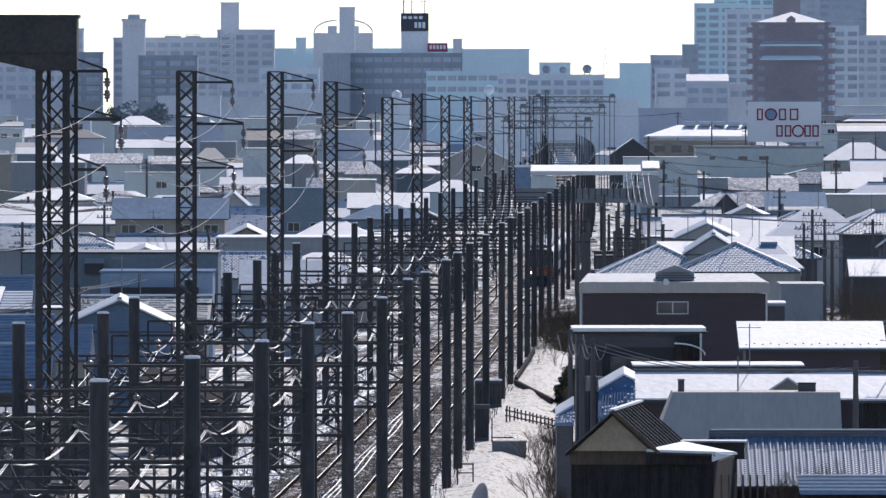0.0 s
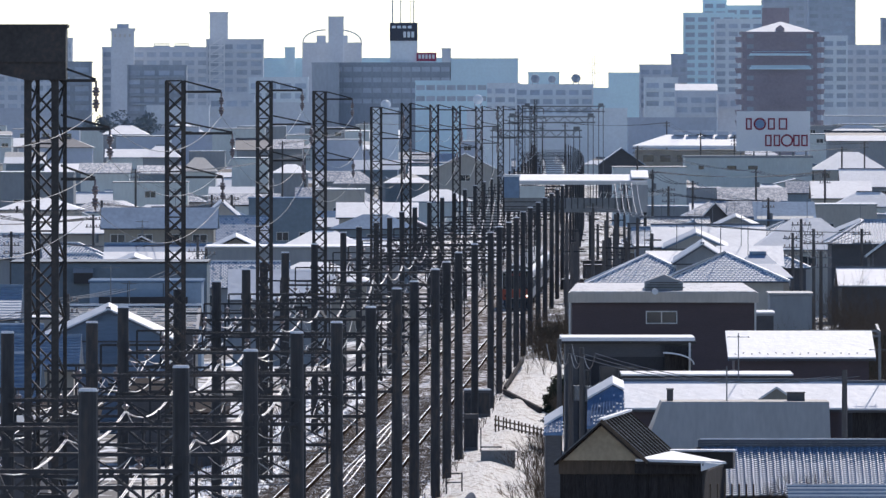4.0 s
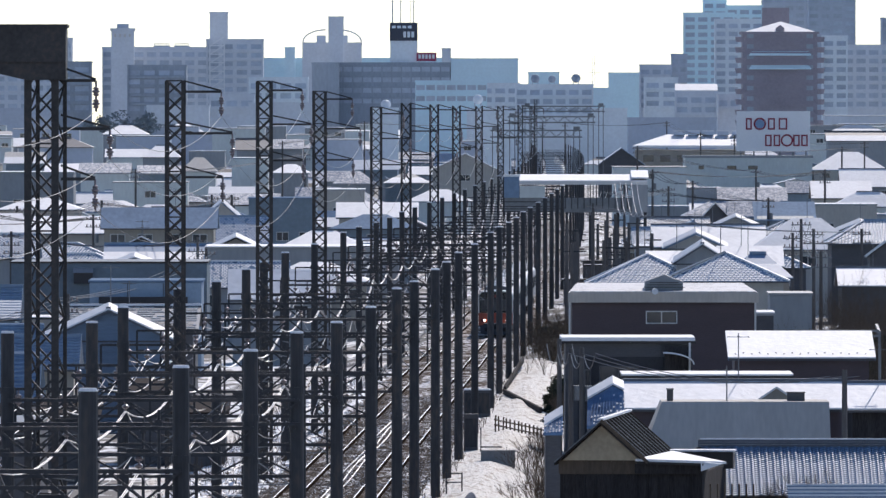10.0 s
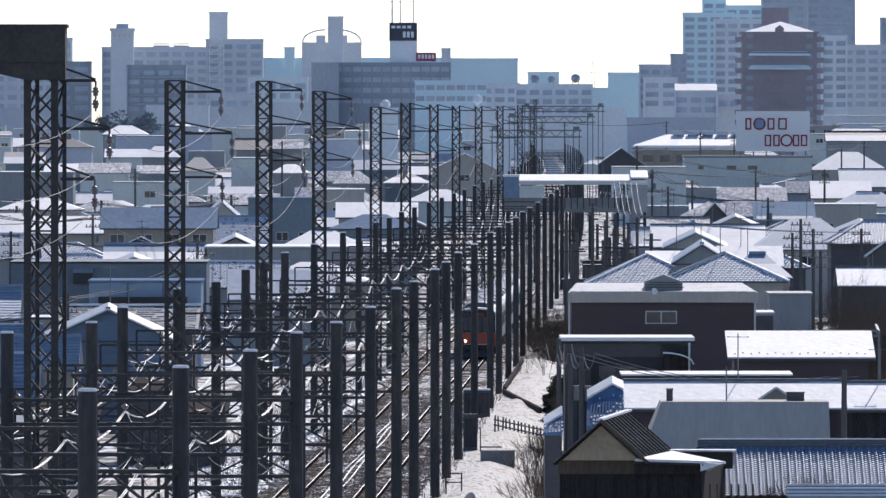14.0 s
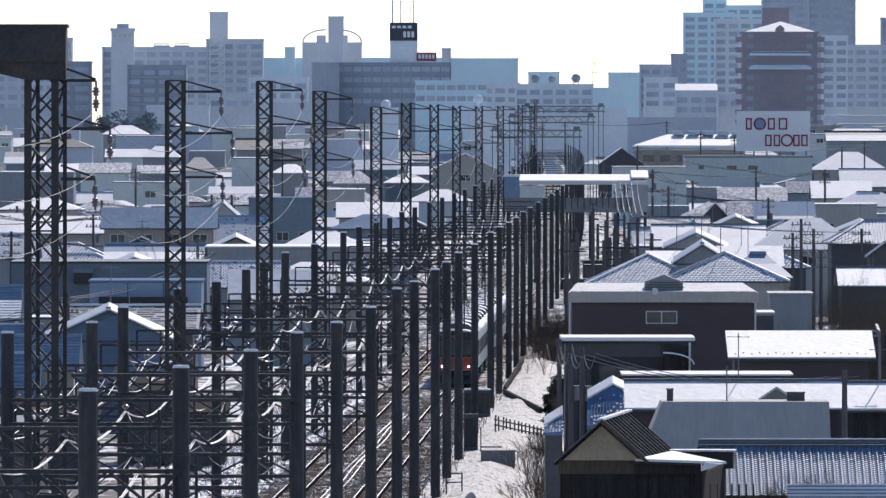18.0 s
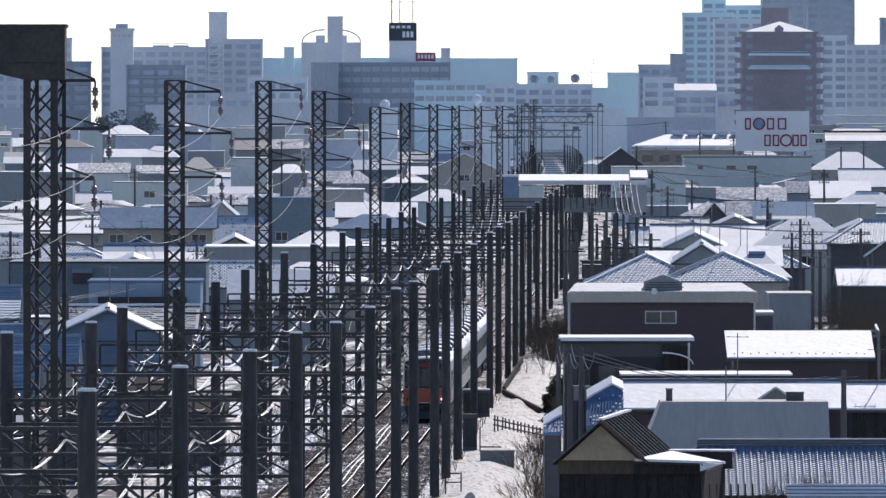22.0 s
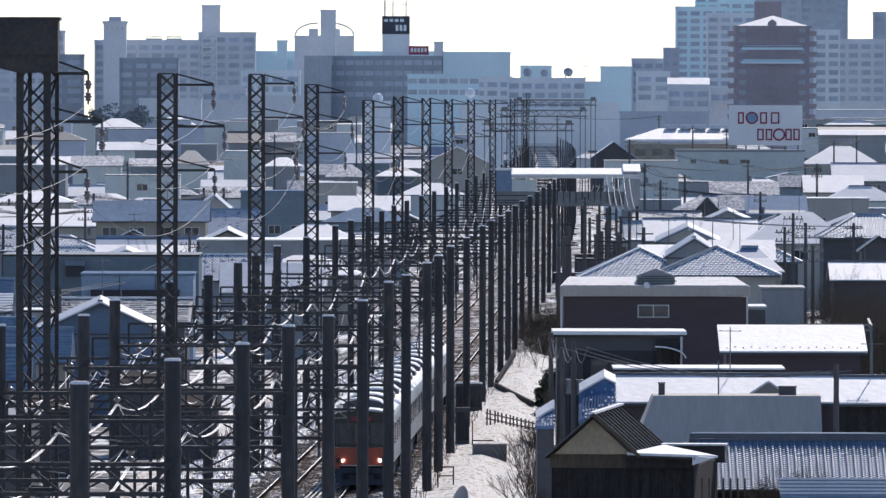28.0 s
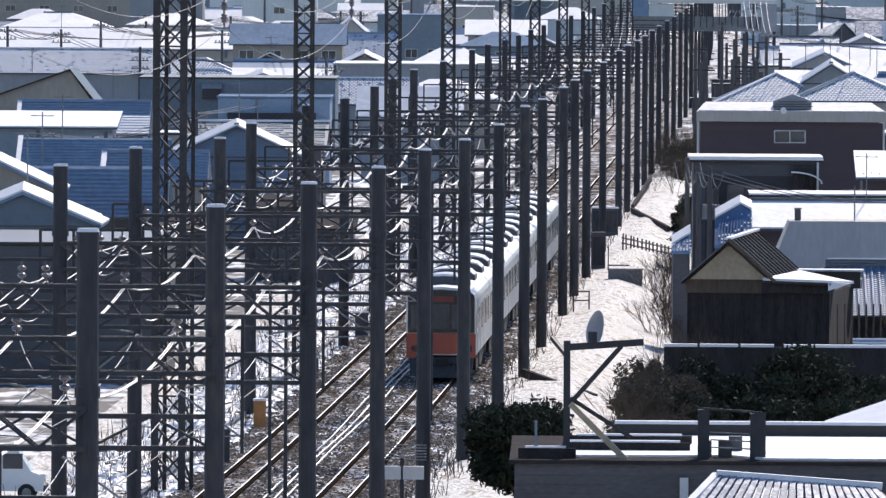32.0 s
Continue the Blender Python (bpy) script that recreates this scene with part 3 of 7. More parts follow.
def build_towers():
    group = "lattice masts beside the line"
    bm = bmesh.new()
    for z, r in ((-0.26, 0.10), (-0.36, 0.125), (-0.46, 0.10), (-0.66, 0.10), (-0.76, 0.125), (-0.86, 0.10)):
        bmesh.ops.create_uvsphere(bm, u_segments=12, v_segments=8, radius=r, matrix=Matrix.Translation((0, 0, z)) @ Matrix.Diagonal((1, 1, 0.55, 1)))
    tube(bm, (0, 0, 0), (0, 0, -1.0), 0.04, sides=6)
    string = finish(bm, "insulator_string", "porcelain", True)
    for n, (d, top) in enumerate(TOWERS):
        o = TOWER_O if n else -5.56
        x = rail_x(d) + o
        mast = thing("lattice_mast", (x, d, 0), "dark riveted steel lattice mast with side arms and insulators", "lattice mast", group)
        w = 0.34 if n else 0.47
        ca, sn = (math.cos(radians(-18)), math.sin(radians(-18))) if n == 0 else (math.cos(radians(-6)), math.sin(radians(-6)))

        def at(x, y, z):
            return (x * ca - y * sn, x * sn + y * ca, z)
        for sx in (-1, 1):
            for sy in (-1, 1):
                bm = bmesh.new()
                c = 0.10 if n else (0.24 if sy < 0 else 0.13)
                bar(bm, at(sx * w, sy * w, -1.2), at(sx * w, sy * w, top), c)
                part("leg", bm, "lattice", mast)
        step = 0.95 if n == 0 else 0.62 if d < 800 else 0.85
        count = int((top + 0.6) / step)
        if d > 800:
            bm = bmesh.new()
            for k in range(count):
                z0, z1 = top - (k + 1) * step, top - k * step
                bar(bm, at(-w, -w, z0), at(w, -w, z1), 0.06)
                bar(bm, at(w, -w, z0), at(-w, -w, z1), 0.06)
                bar(bm, at(-w if k % 2 else w, w, z0), at(w if k % 2 else -w, w, z1), 0.06)
            tagged(part("bracing", bm, "lattice", mast), kind="stuff")
            count = 0
        for k in range(count):
            z0, z1 = top - (k + 1) * step, top - k * step
            bar_part("brace", at(-w, -w, z0), at(w, -w, z1), 0.06, "lattice", mast)
            bar_part("brace", at(w, -w, z0), at(-w, -w, z1), 0.06, "lattice", mast)
            if n < 4:
                bar_part("brace", at(-w if k % 2 else w, w, z0), at(w if k % 2 else -w, w, z1), 0.06, "lattice", mast)
            if k % 3 == 0:
                bar_part("strut", at(-w, -w, z1), at(w, -w, z1), 0.06, "lattice", mast)
            if n == 0:
                for sx in (-1, 1):
                    a, b = (-w, w) if k % 2 else (w, -w)
                    bar_part("brace", at(sx * w, a, z0), at(sx * w, b, z1), 0.06, "lattice", mast)
        if d < 2500:
            for drop, reach in ARMS if n else NEAR_ARMS:
                z = top - drop
                bar_part("arm", (w, 0, z), (w + reach, 0, z), 0.10, "lattice", mast)
                bar_part("arm_stay", (w, 0, z + 0.45), (w + reach, 0, z + 0.04), 0.07, "lattice", mast)
                shared("insulator_string", string, mast, pose(w + reach, 0, z))
        if n == 0:
            # broad steel platform box on top, tapering into the mast
            box_part("platform_box", (-7.5, 0.66, -1.0, 1.0, top - 0.2, top + 0.97), "lattice", mast, "dark steel platform box with a rim")
            box_part("platform_rim", (-7.5, 0.72, -1.06, 1.06, top + 0.92, top + 1.03), "lattice", mast)
            bm = bmesh.new()
            prism(bm, [(-3.2, -0.9, top - 0.2), (0.66, -0.9, top - 0.2), (0.66, -0.9, top - 0.78), (-0.66, -0.9, top - 0.78)], (0, 1.8, 0))
            part("gusset", bm, "lattice", mast)
    # conductors from mast to mast
    for (drop, reach), (drop0, reach0) in zip(ARMS, NEAR_ARMS):
        ends = [Vector((rail_x(d) + (TOWER_O + 0.34 + reach), d, top - drop - 1.0)) for d, top in TOWERS[:9]]
        d, top = TOWERS[0]
        ends[0] = Vector((rail_x(d) - 5.09 + reach0, d, top - drop0 - 1.0))
        ends.insert(0, Vector((rail_x(292) - 5.09 + reach0, 292, top - drop0 - 1.0)))
        pts = []
        for p, q in zip(ends, ends[1:]):
            pts += sagging(p, q, 1.5 * ((q.y - p.y) / 100.0) ** 2, 16)[:-1]
        bm = bmesh.new()
        wire(bm, pts, 0.011)
        tagged(new("conductor", finish(bm, "conductor", "old_wire", True)), "bare high-voltage conductor sagging between lattice masts", "wire", "conductors on the masts")


# ---- the train ----
CARS = 8
PITCH = 20.0


def car_ring(y, z0, z1):
    pts = [(-1.40, z0), (-1.40, z1 - 0.45), (-1.36, z1 - 0.25), (-1.15, z1 - 0.08), (-0.7, z1), (0, z1 + 0.06), (0.7, z1), (1.15, z1 - 0.08), (1.36, z1 - 0.25), (1.40, z1 - 0.45), (1.40, z0)]
    return [(x, y, z) for x, z in pts]


def build_train():
    train = thing("commuter_train", (0, 0, 0), "aluminium commuter train with an orange and black front, lamps lit", "train")
    bm = bmesh.new()
    prism(bm, car_ring(0.0, 1.05, 3.72), (0, 19.5, 0))
    body = finish(bm, "car_body", "stainless")
    bm = bmesh.new()
    ring = [(-1.37, 0, 3.36), (-1.34, 0, 3.50), (-1.14, 0, 3.66), (-0.7, 0, 3.75), (0, 0, 3.81), (0.7, 0, 3.75), (1.14, 0, 3.66), (1.34, 0, 3.50), (1.37, 0, 3.36)]
    ring += [(x * 0.985, y, z - 0.045) for x, y, z in ring[::-1]]
    prism(bm, ring, (0, 19.42, 0))
    snow_roof = finish(bm, "roof_snow", "snow")
    bm = bmesh.new()
    box(bm, -1.2, 1.2, 0.2, 19.3, 0.45, 1.05)
    box(bm, -1.32, 1.32, 3.0, 6.6, 0.35, 1.05)
    box(bm, -1.32, 1.32, 8.0, 12.2, 0.35, 1.05)
    under = finish(bm, "underframe", "under")
    bm = bmesh.new()
    prism(bm, [(-1.0, 0, 3.68), (-0.98, 0, 3.92), (-0.75, 0, 4.05), (-0.4, 0, 4.12), (0, 0, 4.14), (0.4, 0, 4.12), (0.75, 0, 4.05), (0.98, 0, 3.92), (1.0, 0, 3.68)], (0, 3.3, 0))
    unit = finish(bm, "air_conditioner", "slate_wall")
    bm = bmesh.new()
    prism(bm, [(-0.98, 0, 3.93), (-0.77, 0, 4.11), (-0.4, 0, 4.20), (0, 0, 4.23), (0.4, 0, 4.20), (0.77, 0, 4.11), (0.98, 0, 3.93), (0.75, 0, 4.056), (0.4, 0, 4.125), (0, 0, 4.145), (-0.4, 0, 4.125), (-0.75, 0, 4.056)], (0, 3.3, 0))
    unit_snow = finish(bm, "snow_layer", "snow")
    bm = bmesh.new()
    box(bm, 1.395, 1.412, 0, 1.3, 1.15, 3.05)
    door = finish(bm, "door", "stainless")
    bm = bmesh.new()
    box(bm, 1.40, 1.42, 0.12, 1.18, 1.95, 2.95)
    door_pane = finish(bm, "pane", "train_glass")
    bm = bmesh.new()
    box(bm, 1.40, 1.42, 0, 1.0, 1.9, 2.9)
    pane = finish(bm, "window_pane", "train_glass")
    bm = bmesh.new()
    tube(bm, (-0.72, 0, 0.43), (-0.60, 0, 0.43), 0.43, sides=16)
    tube(bm, (0.60, 0, 0.43), (0.72, 0, 0.43), 0.43, sides=16)
    tube(bm, (-0.7, 0, 0.43), (0.7, 0, 0.43), 0.08, sides=8)
    axle = finish(bm, "wheelset", "under")
    for c in range(CARS):
        y = c * PITCH
        car = shared("car_body", body, train, pose(0, y, 0))
        shared("roof_snow", snow_roof, car, pose(0, 0.04, 0))
        shared("underframe", under, car)
        for a in (2.2, 4.3, 15.2, 17.3):
            shared("wheelset", axle, car, pose(0, a, 0))
        for a in (3.4, 12.6):
            ac = shared("air_conditioner", unit, train, pose(0, y + a, 0))
            shared("snow_layer", unit_snow, ac, pose(0, 0.0, 0))
        for k in range(4):
            a = 2.0 + 4.82 * k
            shared("door", door, car, pose(0, a, 0))
            shared("window_pane", door_pane, car, pose(0, a, 0))
            if k < 3:
                shared("window_pane", pane, car, pose(0, a + 1.75, 0))
                shared("window_pane", pane, car, pose(0, a + 3.0, 0))
        shared("window_pane", pane, car, pose(0, 0.6, 0))
        shared("window_pane", pane, car, pose(0, 18.1, 0))
        if c:
            bm = bmesh.new()
            box(bm, -0.7, 0.7, -0.5, 0.0, 0.9, 3.3)
            shared("gangway", finish(bm, "gangway", "under"), train, pose(0, y, 0))
            if c % 2:
                bm = bmesh.new()
                for sx in (-0.55, 0.55):
                    bar(bm, (sx, 0, 3.95), (sx * 0.6, 1.3, 4.7), 0.05)
                    bar(bm, (sx * 0.6, 1.3, 4.7), (sx * 0.9, 0.2, 5.18), 0.04)
                bar(bm, (-0.85, 0.2, 5.22), (0.85, 0.2, 5.22), 0.06)
                box(bm, -0.8, 0.8, -0.5, 1.5, 3.8, 3.92)
                shared("pantograph", finish(bm, "pantograph", "cable"), train, pose(0, y + 4.6, 0))
    # the front
    bm = bmesh.new()
    prism(bm, [(-1.38, -0.02, 1.95), (-1.38, -0.02, 3.3), (-1.30, -0.02, 3.5), (-1.1, -0.02, 3.62), (0, -0.02, 3.70), (1.1, -0.02, 3.62), (1.30, -0.02, 3.5), (1.38, -0.02, 3.3), (1.38, -0.02, 1.95)], (0, -0.10, 0))
    part("front_mask", bm, "black", train, "glossy black front mask")
    bm = bmesh.new()
    prism(bm, [(-1.40, -0.16, 0.95), (-1.05, -0.16, 0.92), (-0.98, -0.16, 1.10), (0.98, -0.16, 1.10), (1.05, -0.16, 0.92), (1.40, -0.16, 0.95), (1.40, -0.16, 1.93), (-1.40, -0.16, 1.93)], (0, 0.15, 0))
    part("front_panel", bm, "orange", train, "orange painted front panel")
    for sx in (-1, 1):
        box_part("corner_post", (sx * 1.385 - 0.035, sx * 1.385 + 0.035, -0.14, 0.06, 1.93, 3.36), "stainless", train, "bright metal corner post")
    bm = bmesh.new()
    prism(bm, [(-1.30, -0.10, 0.95), (-1.22, -0.12, 0.30), (-0.9, -0.14, 0.14), (0.9, -0.14, 0.14), (1.22, -0.12, 0.30), (1.30, -0.10, 0.95)], (0, 0.7, 0))
    part("skirt", bm, "skirt_blue", train, "dark blue-grey front skirt")
    box_part("skirt_step", (-0.95, 0.95, -0.15, -0.09, 0.62, 0.72), "under", train)
    for x in (-0.75, 0.75):
        box_part("jumper_box", (x - 0.16, x + 0.16, -0.2, -0.1, 0.42, 0.72), "under", train)
    for k in range(5):
        bm = bmesh.new()
        tube(bm, (-0.5 + 0.25 * k, -0.14, 0.95), (-0.46 + 0.25 * k, -0.2, 0.62), 0.03, sides=6)
        part("air_hose", bm, "cable", train)
    box_part("coupler", (-0.2, 0.2, -0.6, -0.1, 0.6, 0.9), "under", train)
    for x0, x1 in ((-1.22, -0.42), (-0.34, 0.34), (0.42, 1.22)):
        box_part("windscreen", (x0, x1, -0.15, -0.115, 2.1, 3.1), "windscreen", train, "dark windscreen pane")
    box_part("destination_display", (-0.5, 0.5, -0.15, -0.115, 3.2, 3.42), "red_glow", train, "dim red destination display")
    for sx in (-0.89, 0.89):
        bm = bmesh.new()
        out = 1 if sx > 0 else -1
        box(bm, sx - 0.16 + out * 0.13, sx + 0.16 + out * 0.20, -0.185, -0.15, 1.19, 1.45)
        housing = part("headlight", bm, "lamp_housing", train, "dark oblong lamp housing")
        bm = bmesh.new()
        tube(bm, (sx + out * 0.24, -0.18, 1.32), (sx + out * 0.24, -0.195, 1.32), 0.075, sides=14)
        part("tail_light", bm, "tail_red", housing, "unlit dark red tail lamp")
        bm = bmesh.new()
        tube(bm, (sx, -0.19, 1.32), (sx, -0.21, 1.32), 0.055, sides=14)
        part("lens", bm, "lamp_glow", housing, "lit white headlamp lens")
    bm = bmesh.new()
    bar(bm, (0.12, -0.18, 2.05), (0.45, -0.18, 2.75), 0.03)
    part("wiper", bm, "cable", train)
    return train


HEADING = -math.degrees(math.atan(0.0199))
# seconds, distance of the train's front
RUN = [(0, 1168.3), (6, 1036.7), (10, 949.0), (14, 861.3), (18, 773.4), (20, 728.9), (22, 684.4), (24, 640.0), (26, 595.4), (28, 551.0), (30, 508.2), (32, 465.4)]


def motions():
    rows = []
    for t, d in RUN:
        rows.append((t, pose(-14.55 + 0.0199 * d + 0.09 * min(1, max(0, (730 - d) / 100)), d, -0.03, 0, 0, HEADING)))
    walk(TRAIN, rows)


build_ground()
build_tracks()
build_portals()
build_line_wires()
build_towers()
TRAIN = build_train()

# ---- houses ----
GROUND = -1.3


def roof_planes(kind, w, deep, eave, ridge, over=None):
    """The roof's slopes as rings, in the house's own space: x across, y away from the viewer."""
    over = min(0.4, 0.06 * w) if over is None else over
    x0, x1, y0, y1, drop = -w / 2 - over, w / 2 + over, -over, deep + over, 0.12
    e, m = eave - drop, deep / 2
    if kind == "gable_x":
        return [[(x0, y0, e), (x1, y0, e), (x1, m, ridge), (x0, m, ridge)], [(x1, y1, e), (x0, y1, e), (x0, m, ridge), (x1, m, ridge)]]
    if kind == "hip":
        a = min(deep / 2, w * 0.36)
        l, r = -w / 2 + a, w / 2 - a
        return [[(x0, y0, e), (x1, y0, e), (r, m, ridge), (l, m, ridge)], [(x1, y1, e), (x0, y1, e), (l, m, ridge), (r, m, ridge)],
                [(x1, y0, e), (x1, y1, e), (r, m, ridge)], [(x0, y1, e), (x0, y0, e), (l, m, ridge)]]
    if kind == "pyramid":
        top = (0, m, ridge)
        return [[(x0, y0, e), (x1, y0, e), top], [(x1, y1, e), (x0, y1, e), top], [(x1, y0, e), (x1, y1, e), top], [(x0, y1, e), (x0, y0, e), top]]
    if kind == "mansard":
        l, r, b, f = -w / 2 + 0.95, w / 2, deep - 1.5, 2.2
        x0, x1 = -w / 2, w / 2 + 0.02
        return [[(x0, y0, e), (x1, y0, e), (r, f, ridge), (l, f, ridge)], [(x1, y1, e), (x0, y1, e), (l, b, ridge), (r, b, ridge)],
                [(x1, y0, e), (x1, y1, e), (r, b, ridge), (r, f, ridge)], [(x0, y1, e), (x0, y0, e), (l, f, ridge), (l, b, ridge)],
                [(l, f, ridge), (r, f, ridge), (r, b, ridge), (l, b, ridge)]]
    if kind.startswith("gable_y"):
        c = {"gable_y2": 0.1 * w, "gable_y3": 0.3 * w}.get(kind, 0.0)
        return [[(x0, y0, e), (c, y0, ridge), (c, y1, ridge), (x0, y1, e)], [(c, y0, ridge), (x1, y0, e), (x1, y1, e), (c, y1, ridge)]]
    if kind == "shed":
        return [[(x0, y0, e), (x1, y0, e), (x1, y1, ridge), (x0, y1, ridge)]]
    return [[(x0 + over - 0.1, -0.1, ridge), (x1 - over + 0.1, -0.1, ridge), (x1 - over + 0.1, deep + 0.1, ridge + 0.05), (x0 + over - 0.1, deep + 0.1, ridge + 0.05)]]


def shrink(ring, lift, low=0.03, high=0.97, side=0.02):
    """The ring drawn in from its edges, cut between two heights of the slope, and lifted."""
    z0, z1 = min(p[2] for p in ring), max(p[2] for p in ring)
    c = sum((Vector(p) for p in ring), Vector()) / len(ring)
    out = []
    for p in ring:
        q = Vector(p)
        q.x += (c.x - q.x) * side
        q.y += (c.y - q.y) * side
        out.append(q)
    if z1 - z0 > 0.05:
        lows = [q for q in out if q.z < (z0 + z1) / 2]
        highs = [q for q in out if q.z >= (z0 + z1) / 2]
        new_pts = []
        for q in out:
            other = highs if q.z < (z0 + z1) / 2 else lows
            mate = min(other, key=lambda o: (o - q).length)
            f = (low if q.z < (z0 + z1) / 2 else 1 - high)
            new_pts.append(q.lerp(mate, f))
        out = new_pts
    return [(q.x, q.y, q.z + lift) for q in out]


def add_window(parent, x, y, z, w, h, mat="glass", frame_mat="trim"):
    bm = bmesh.new()
    t = 0.07
    for dims in ((x - w / 2, x + w / 2, y - 0.06, y + 0.02, z + h - t, z + h), (x - w / 2, x + w / 2, y - 0.08, y + 0.02, z, z + t),
                 (x - w / 2, x - w / 2 + t, y - 0.06, y + 0.02, z + t, z + h - t), (x + w / 2 - t, x + w / 2, y - 0.06, y + 0.02, z + t, z + h - t),
                 (x - t / 2, x + t / 2, y - 0.05, y + 0.02, z + t, z + h - t)):
        box(bm, *dims)
    win = part("window", bm, frame_mat, parent)
    box_part("pane", (x - w / 2 + t, x + w / 2 - t, y - 0.025, y + 0.01, z + t, z + h - t), mat, win)
    return win


def house(x0, x1, d, deep, eave, ridge, kind, wall, roof, snow, windows, label, group="houses of the town", turn=0.0):
    w, g = x1 - x0, GROUND
    h = thing("house", ((x0 + x1) / 2, d, g), label, "house", group, turn=turn)
    eave, ridge = eave - g, ridge - g
    bm = bmesh.new()
    if kind == "flat":
        box(bm, -w / 2, w / 2, 0, deep, 0, ridge - 0.16)
    else:
        box(bm, -w / 2, w / 2, 0, deep, 0, eave)
        if kind.startswith("gable_y"):
            c = {"gable_y2": 0.1 * w, "gable_y3": 0.3 * w}.get(kind, 0.0)
            prism(bm, [(-w / 2, 0, eave), (w / 2, 0, eave), (c, 0, ridge - 0.18)], (0, deep, 0))
        elif kind == "gable_x":
            prism(bm, [(-w / 2, 0, eave), (-w / 2, deep, eave), (-w / 2, deep / 2, ridge - 0.18)], (w, 0, 0))
        elif kind == "shed":
            prism(bm, [(-w / 2, 0, eave), (-w / 2, deep, eave), (-w / 2, deep, ridge - 0.2)], (w, 0, 0))
    part("wall", bm, wall, h)
    planes = roof_planes(kind, w, deep, eave, ridge)
    bm = bmesh.new()
    for ring in planes:
        solid(bm, ring, 0.14)
    bmesh.ops.remove_doubles(bm, verts=bm.verts, dist=0.01)
    part("roof", bm, roof, h)
    if kind in ("gable_x", "hip", "gable_y", "gable_y2") and roof.startswith("tile"):
        top = [p for p in planes[0] if p[2] > ridge - 0.01]
        if len(top) == 2:
            bar_part("ridge_cap", Vector(top[0]) + Vector((0, 0, 0.08)), Vector(top[1]) + Vector((0, 0, 0.08)), 0.28, roof, h, 0.22)
    if snow != "none":
        thick = {"full": 0.09, "thin": 0.045, "part": 0.07, "edge": 0.14, "rows": 0.05}[snow]
        mat = "frost" if snow == "thin" else "snow"
        bm = bmesh.new()
        if snow == "rows":
            gaps = random.Random(int(d))
            a, b, c, e = [Vector(v) for v in planes[0]]
            n = int((e - a).length / 0.85)
            for k in range(n):
                u, v = a.lerp(e, (k + 0.5) / n), b.lerp(c, (k + 0.5) / n)
                f = gaps.uniform(0, 0.05)
                while f < 0.96:
                    run = min(gaps.uniform(0.02, 0.16), 0.98 - f)
                    lift = Vector((0, 0, 0.03))
                    bar(bm, u.lerp(v, f) + lift, u.lerp(v, f + run) + lift, gaps.uniform(0.12, 0.3), 0.05)
                    f += run + gaps.choice((0.005, 0.01, 0.03, 0.07))
            tagged(part("tile_snow", bm, "snow", h, "snow lying in broken rows on the tiles"), kind="stuff")
            bar_part("ridge_snow", e + Vector((0, 0, 0.14)), c + Vector((0, 0, 0.14)), 0.4, "snow", h, 0.14)
            snow = "none"
            bm = bmesh.new()
        if snow == "thin" and d < 1400 and kind in ("hip", "gable_x", "pyramid"):
            # a crumb of snow on every tile, and white lines on the hips and the ridge
            gaps = random.Random(int(d))
            for ring in planes[:1] if kind == "gable_x" else [planes[0]] + planes[2:]:
                p = [Vector(v) for v in ring]
                a, b, c, e = p if len(p) == 4 else (p[0], p[1], p[2], p[2])
                up = ((e + c) / 2 - (a + b) / 2).normalized()
                out = (b - a).cross(up).normalized() * 0.025
                n = max(6, int(((e + c) / 2 - (a + b) / 2).length / 0.29))
                for k in range(n):
                    f = (k + 0.4) / n
                    u, v = a.lerp(e, f), b.lerp(c, f)
                    along, length = (v - u).normalized(), (v - u).length
                    m = int(length / 0.31)
                    for t in range(m):
                        if gaps.random() < 0.06:
                            continue
                        q = u + along * ((t + 0.5 + 0.5 * (k % 2)) * 0.31)
                        half = along * gaps.uniform(0.10, 0.13)
                        rise = up * 0.10
                        prism(bm, [q - half - rise, q + half - rise, q + half * 0.8 + rise, q - half * 0.8 + rise], out)
            tagged(part("tile_snow", bm, "snow", h, "crumbs of snow lying on each tile"), kind="stuff")
            for ring in planes[:1] + planes[2:]:
                for p, q in zip(ring, ring[1:] + ring[:1]):
                    if (p[2] > eave + 0.5 or q[2] > eave + 0.5) and (kind != "gable_x" or p[2] == q[2]) and (ring is planes[0] or q[1] > p[1]):
                        bar_part("ridge_snow", Vector(p) + Vector((0, 0, 0.06)), Vector(q) + Vector((0, 0, 0.06)), 0.24, "snow", h, 0.12)
            snow = "none"
            bm = bmesh.new()
        for ring in planes if snow != "none" else ():
            if snow == "edge":
                r = [Vector(p) for p in ring]
                top = sorted(r, key=lambda p: p.y)[:2]
                a, b = top
                solid(bm, [tuple(a + Vector((0, -0.03, thick))), tuple(b + Vector((0, -0.03, thick))), tuple(b + Vector((0, 0.5, thick))), tuple(a + Vector((0, 0.5, thick)))], thick - 0.004)
                continue
            if snow == "part" and ring is not planes[0]:
                continue
            low, high = {"full": (-0.01, 1.0), "thin": (0.02, 1.0), "part": (0.0, 0.55)}[snow]
            solid(bm, shrink(ring, thick, low, high, 0.0), thick - 0.004)
        bmesh.ops.remove_doubles(bm, verts=bm.verts, dist=0.01)
        if snow == "none":
            bm.free()
        else:
            part("snow_layer", bm, mat, h, "lying snow" if snow != "thin" else "thin thawing snow")
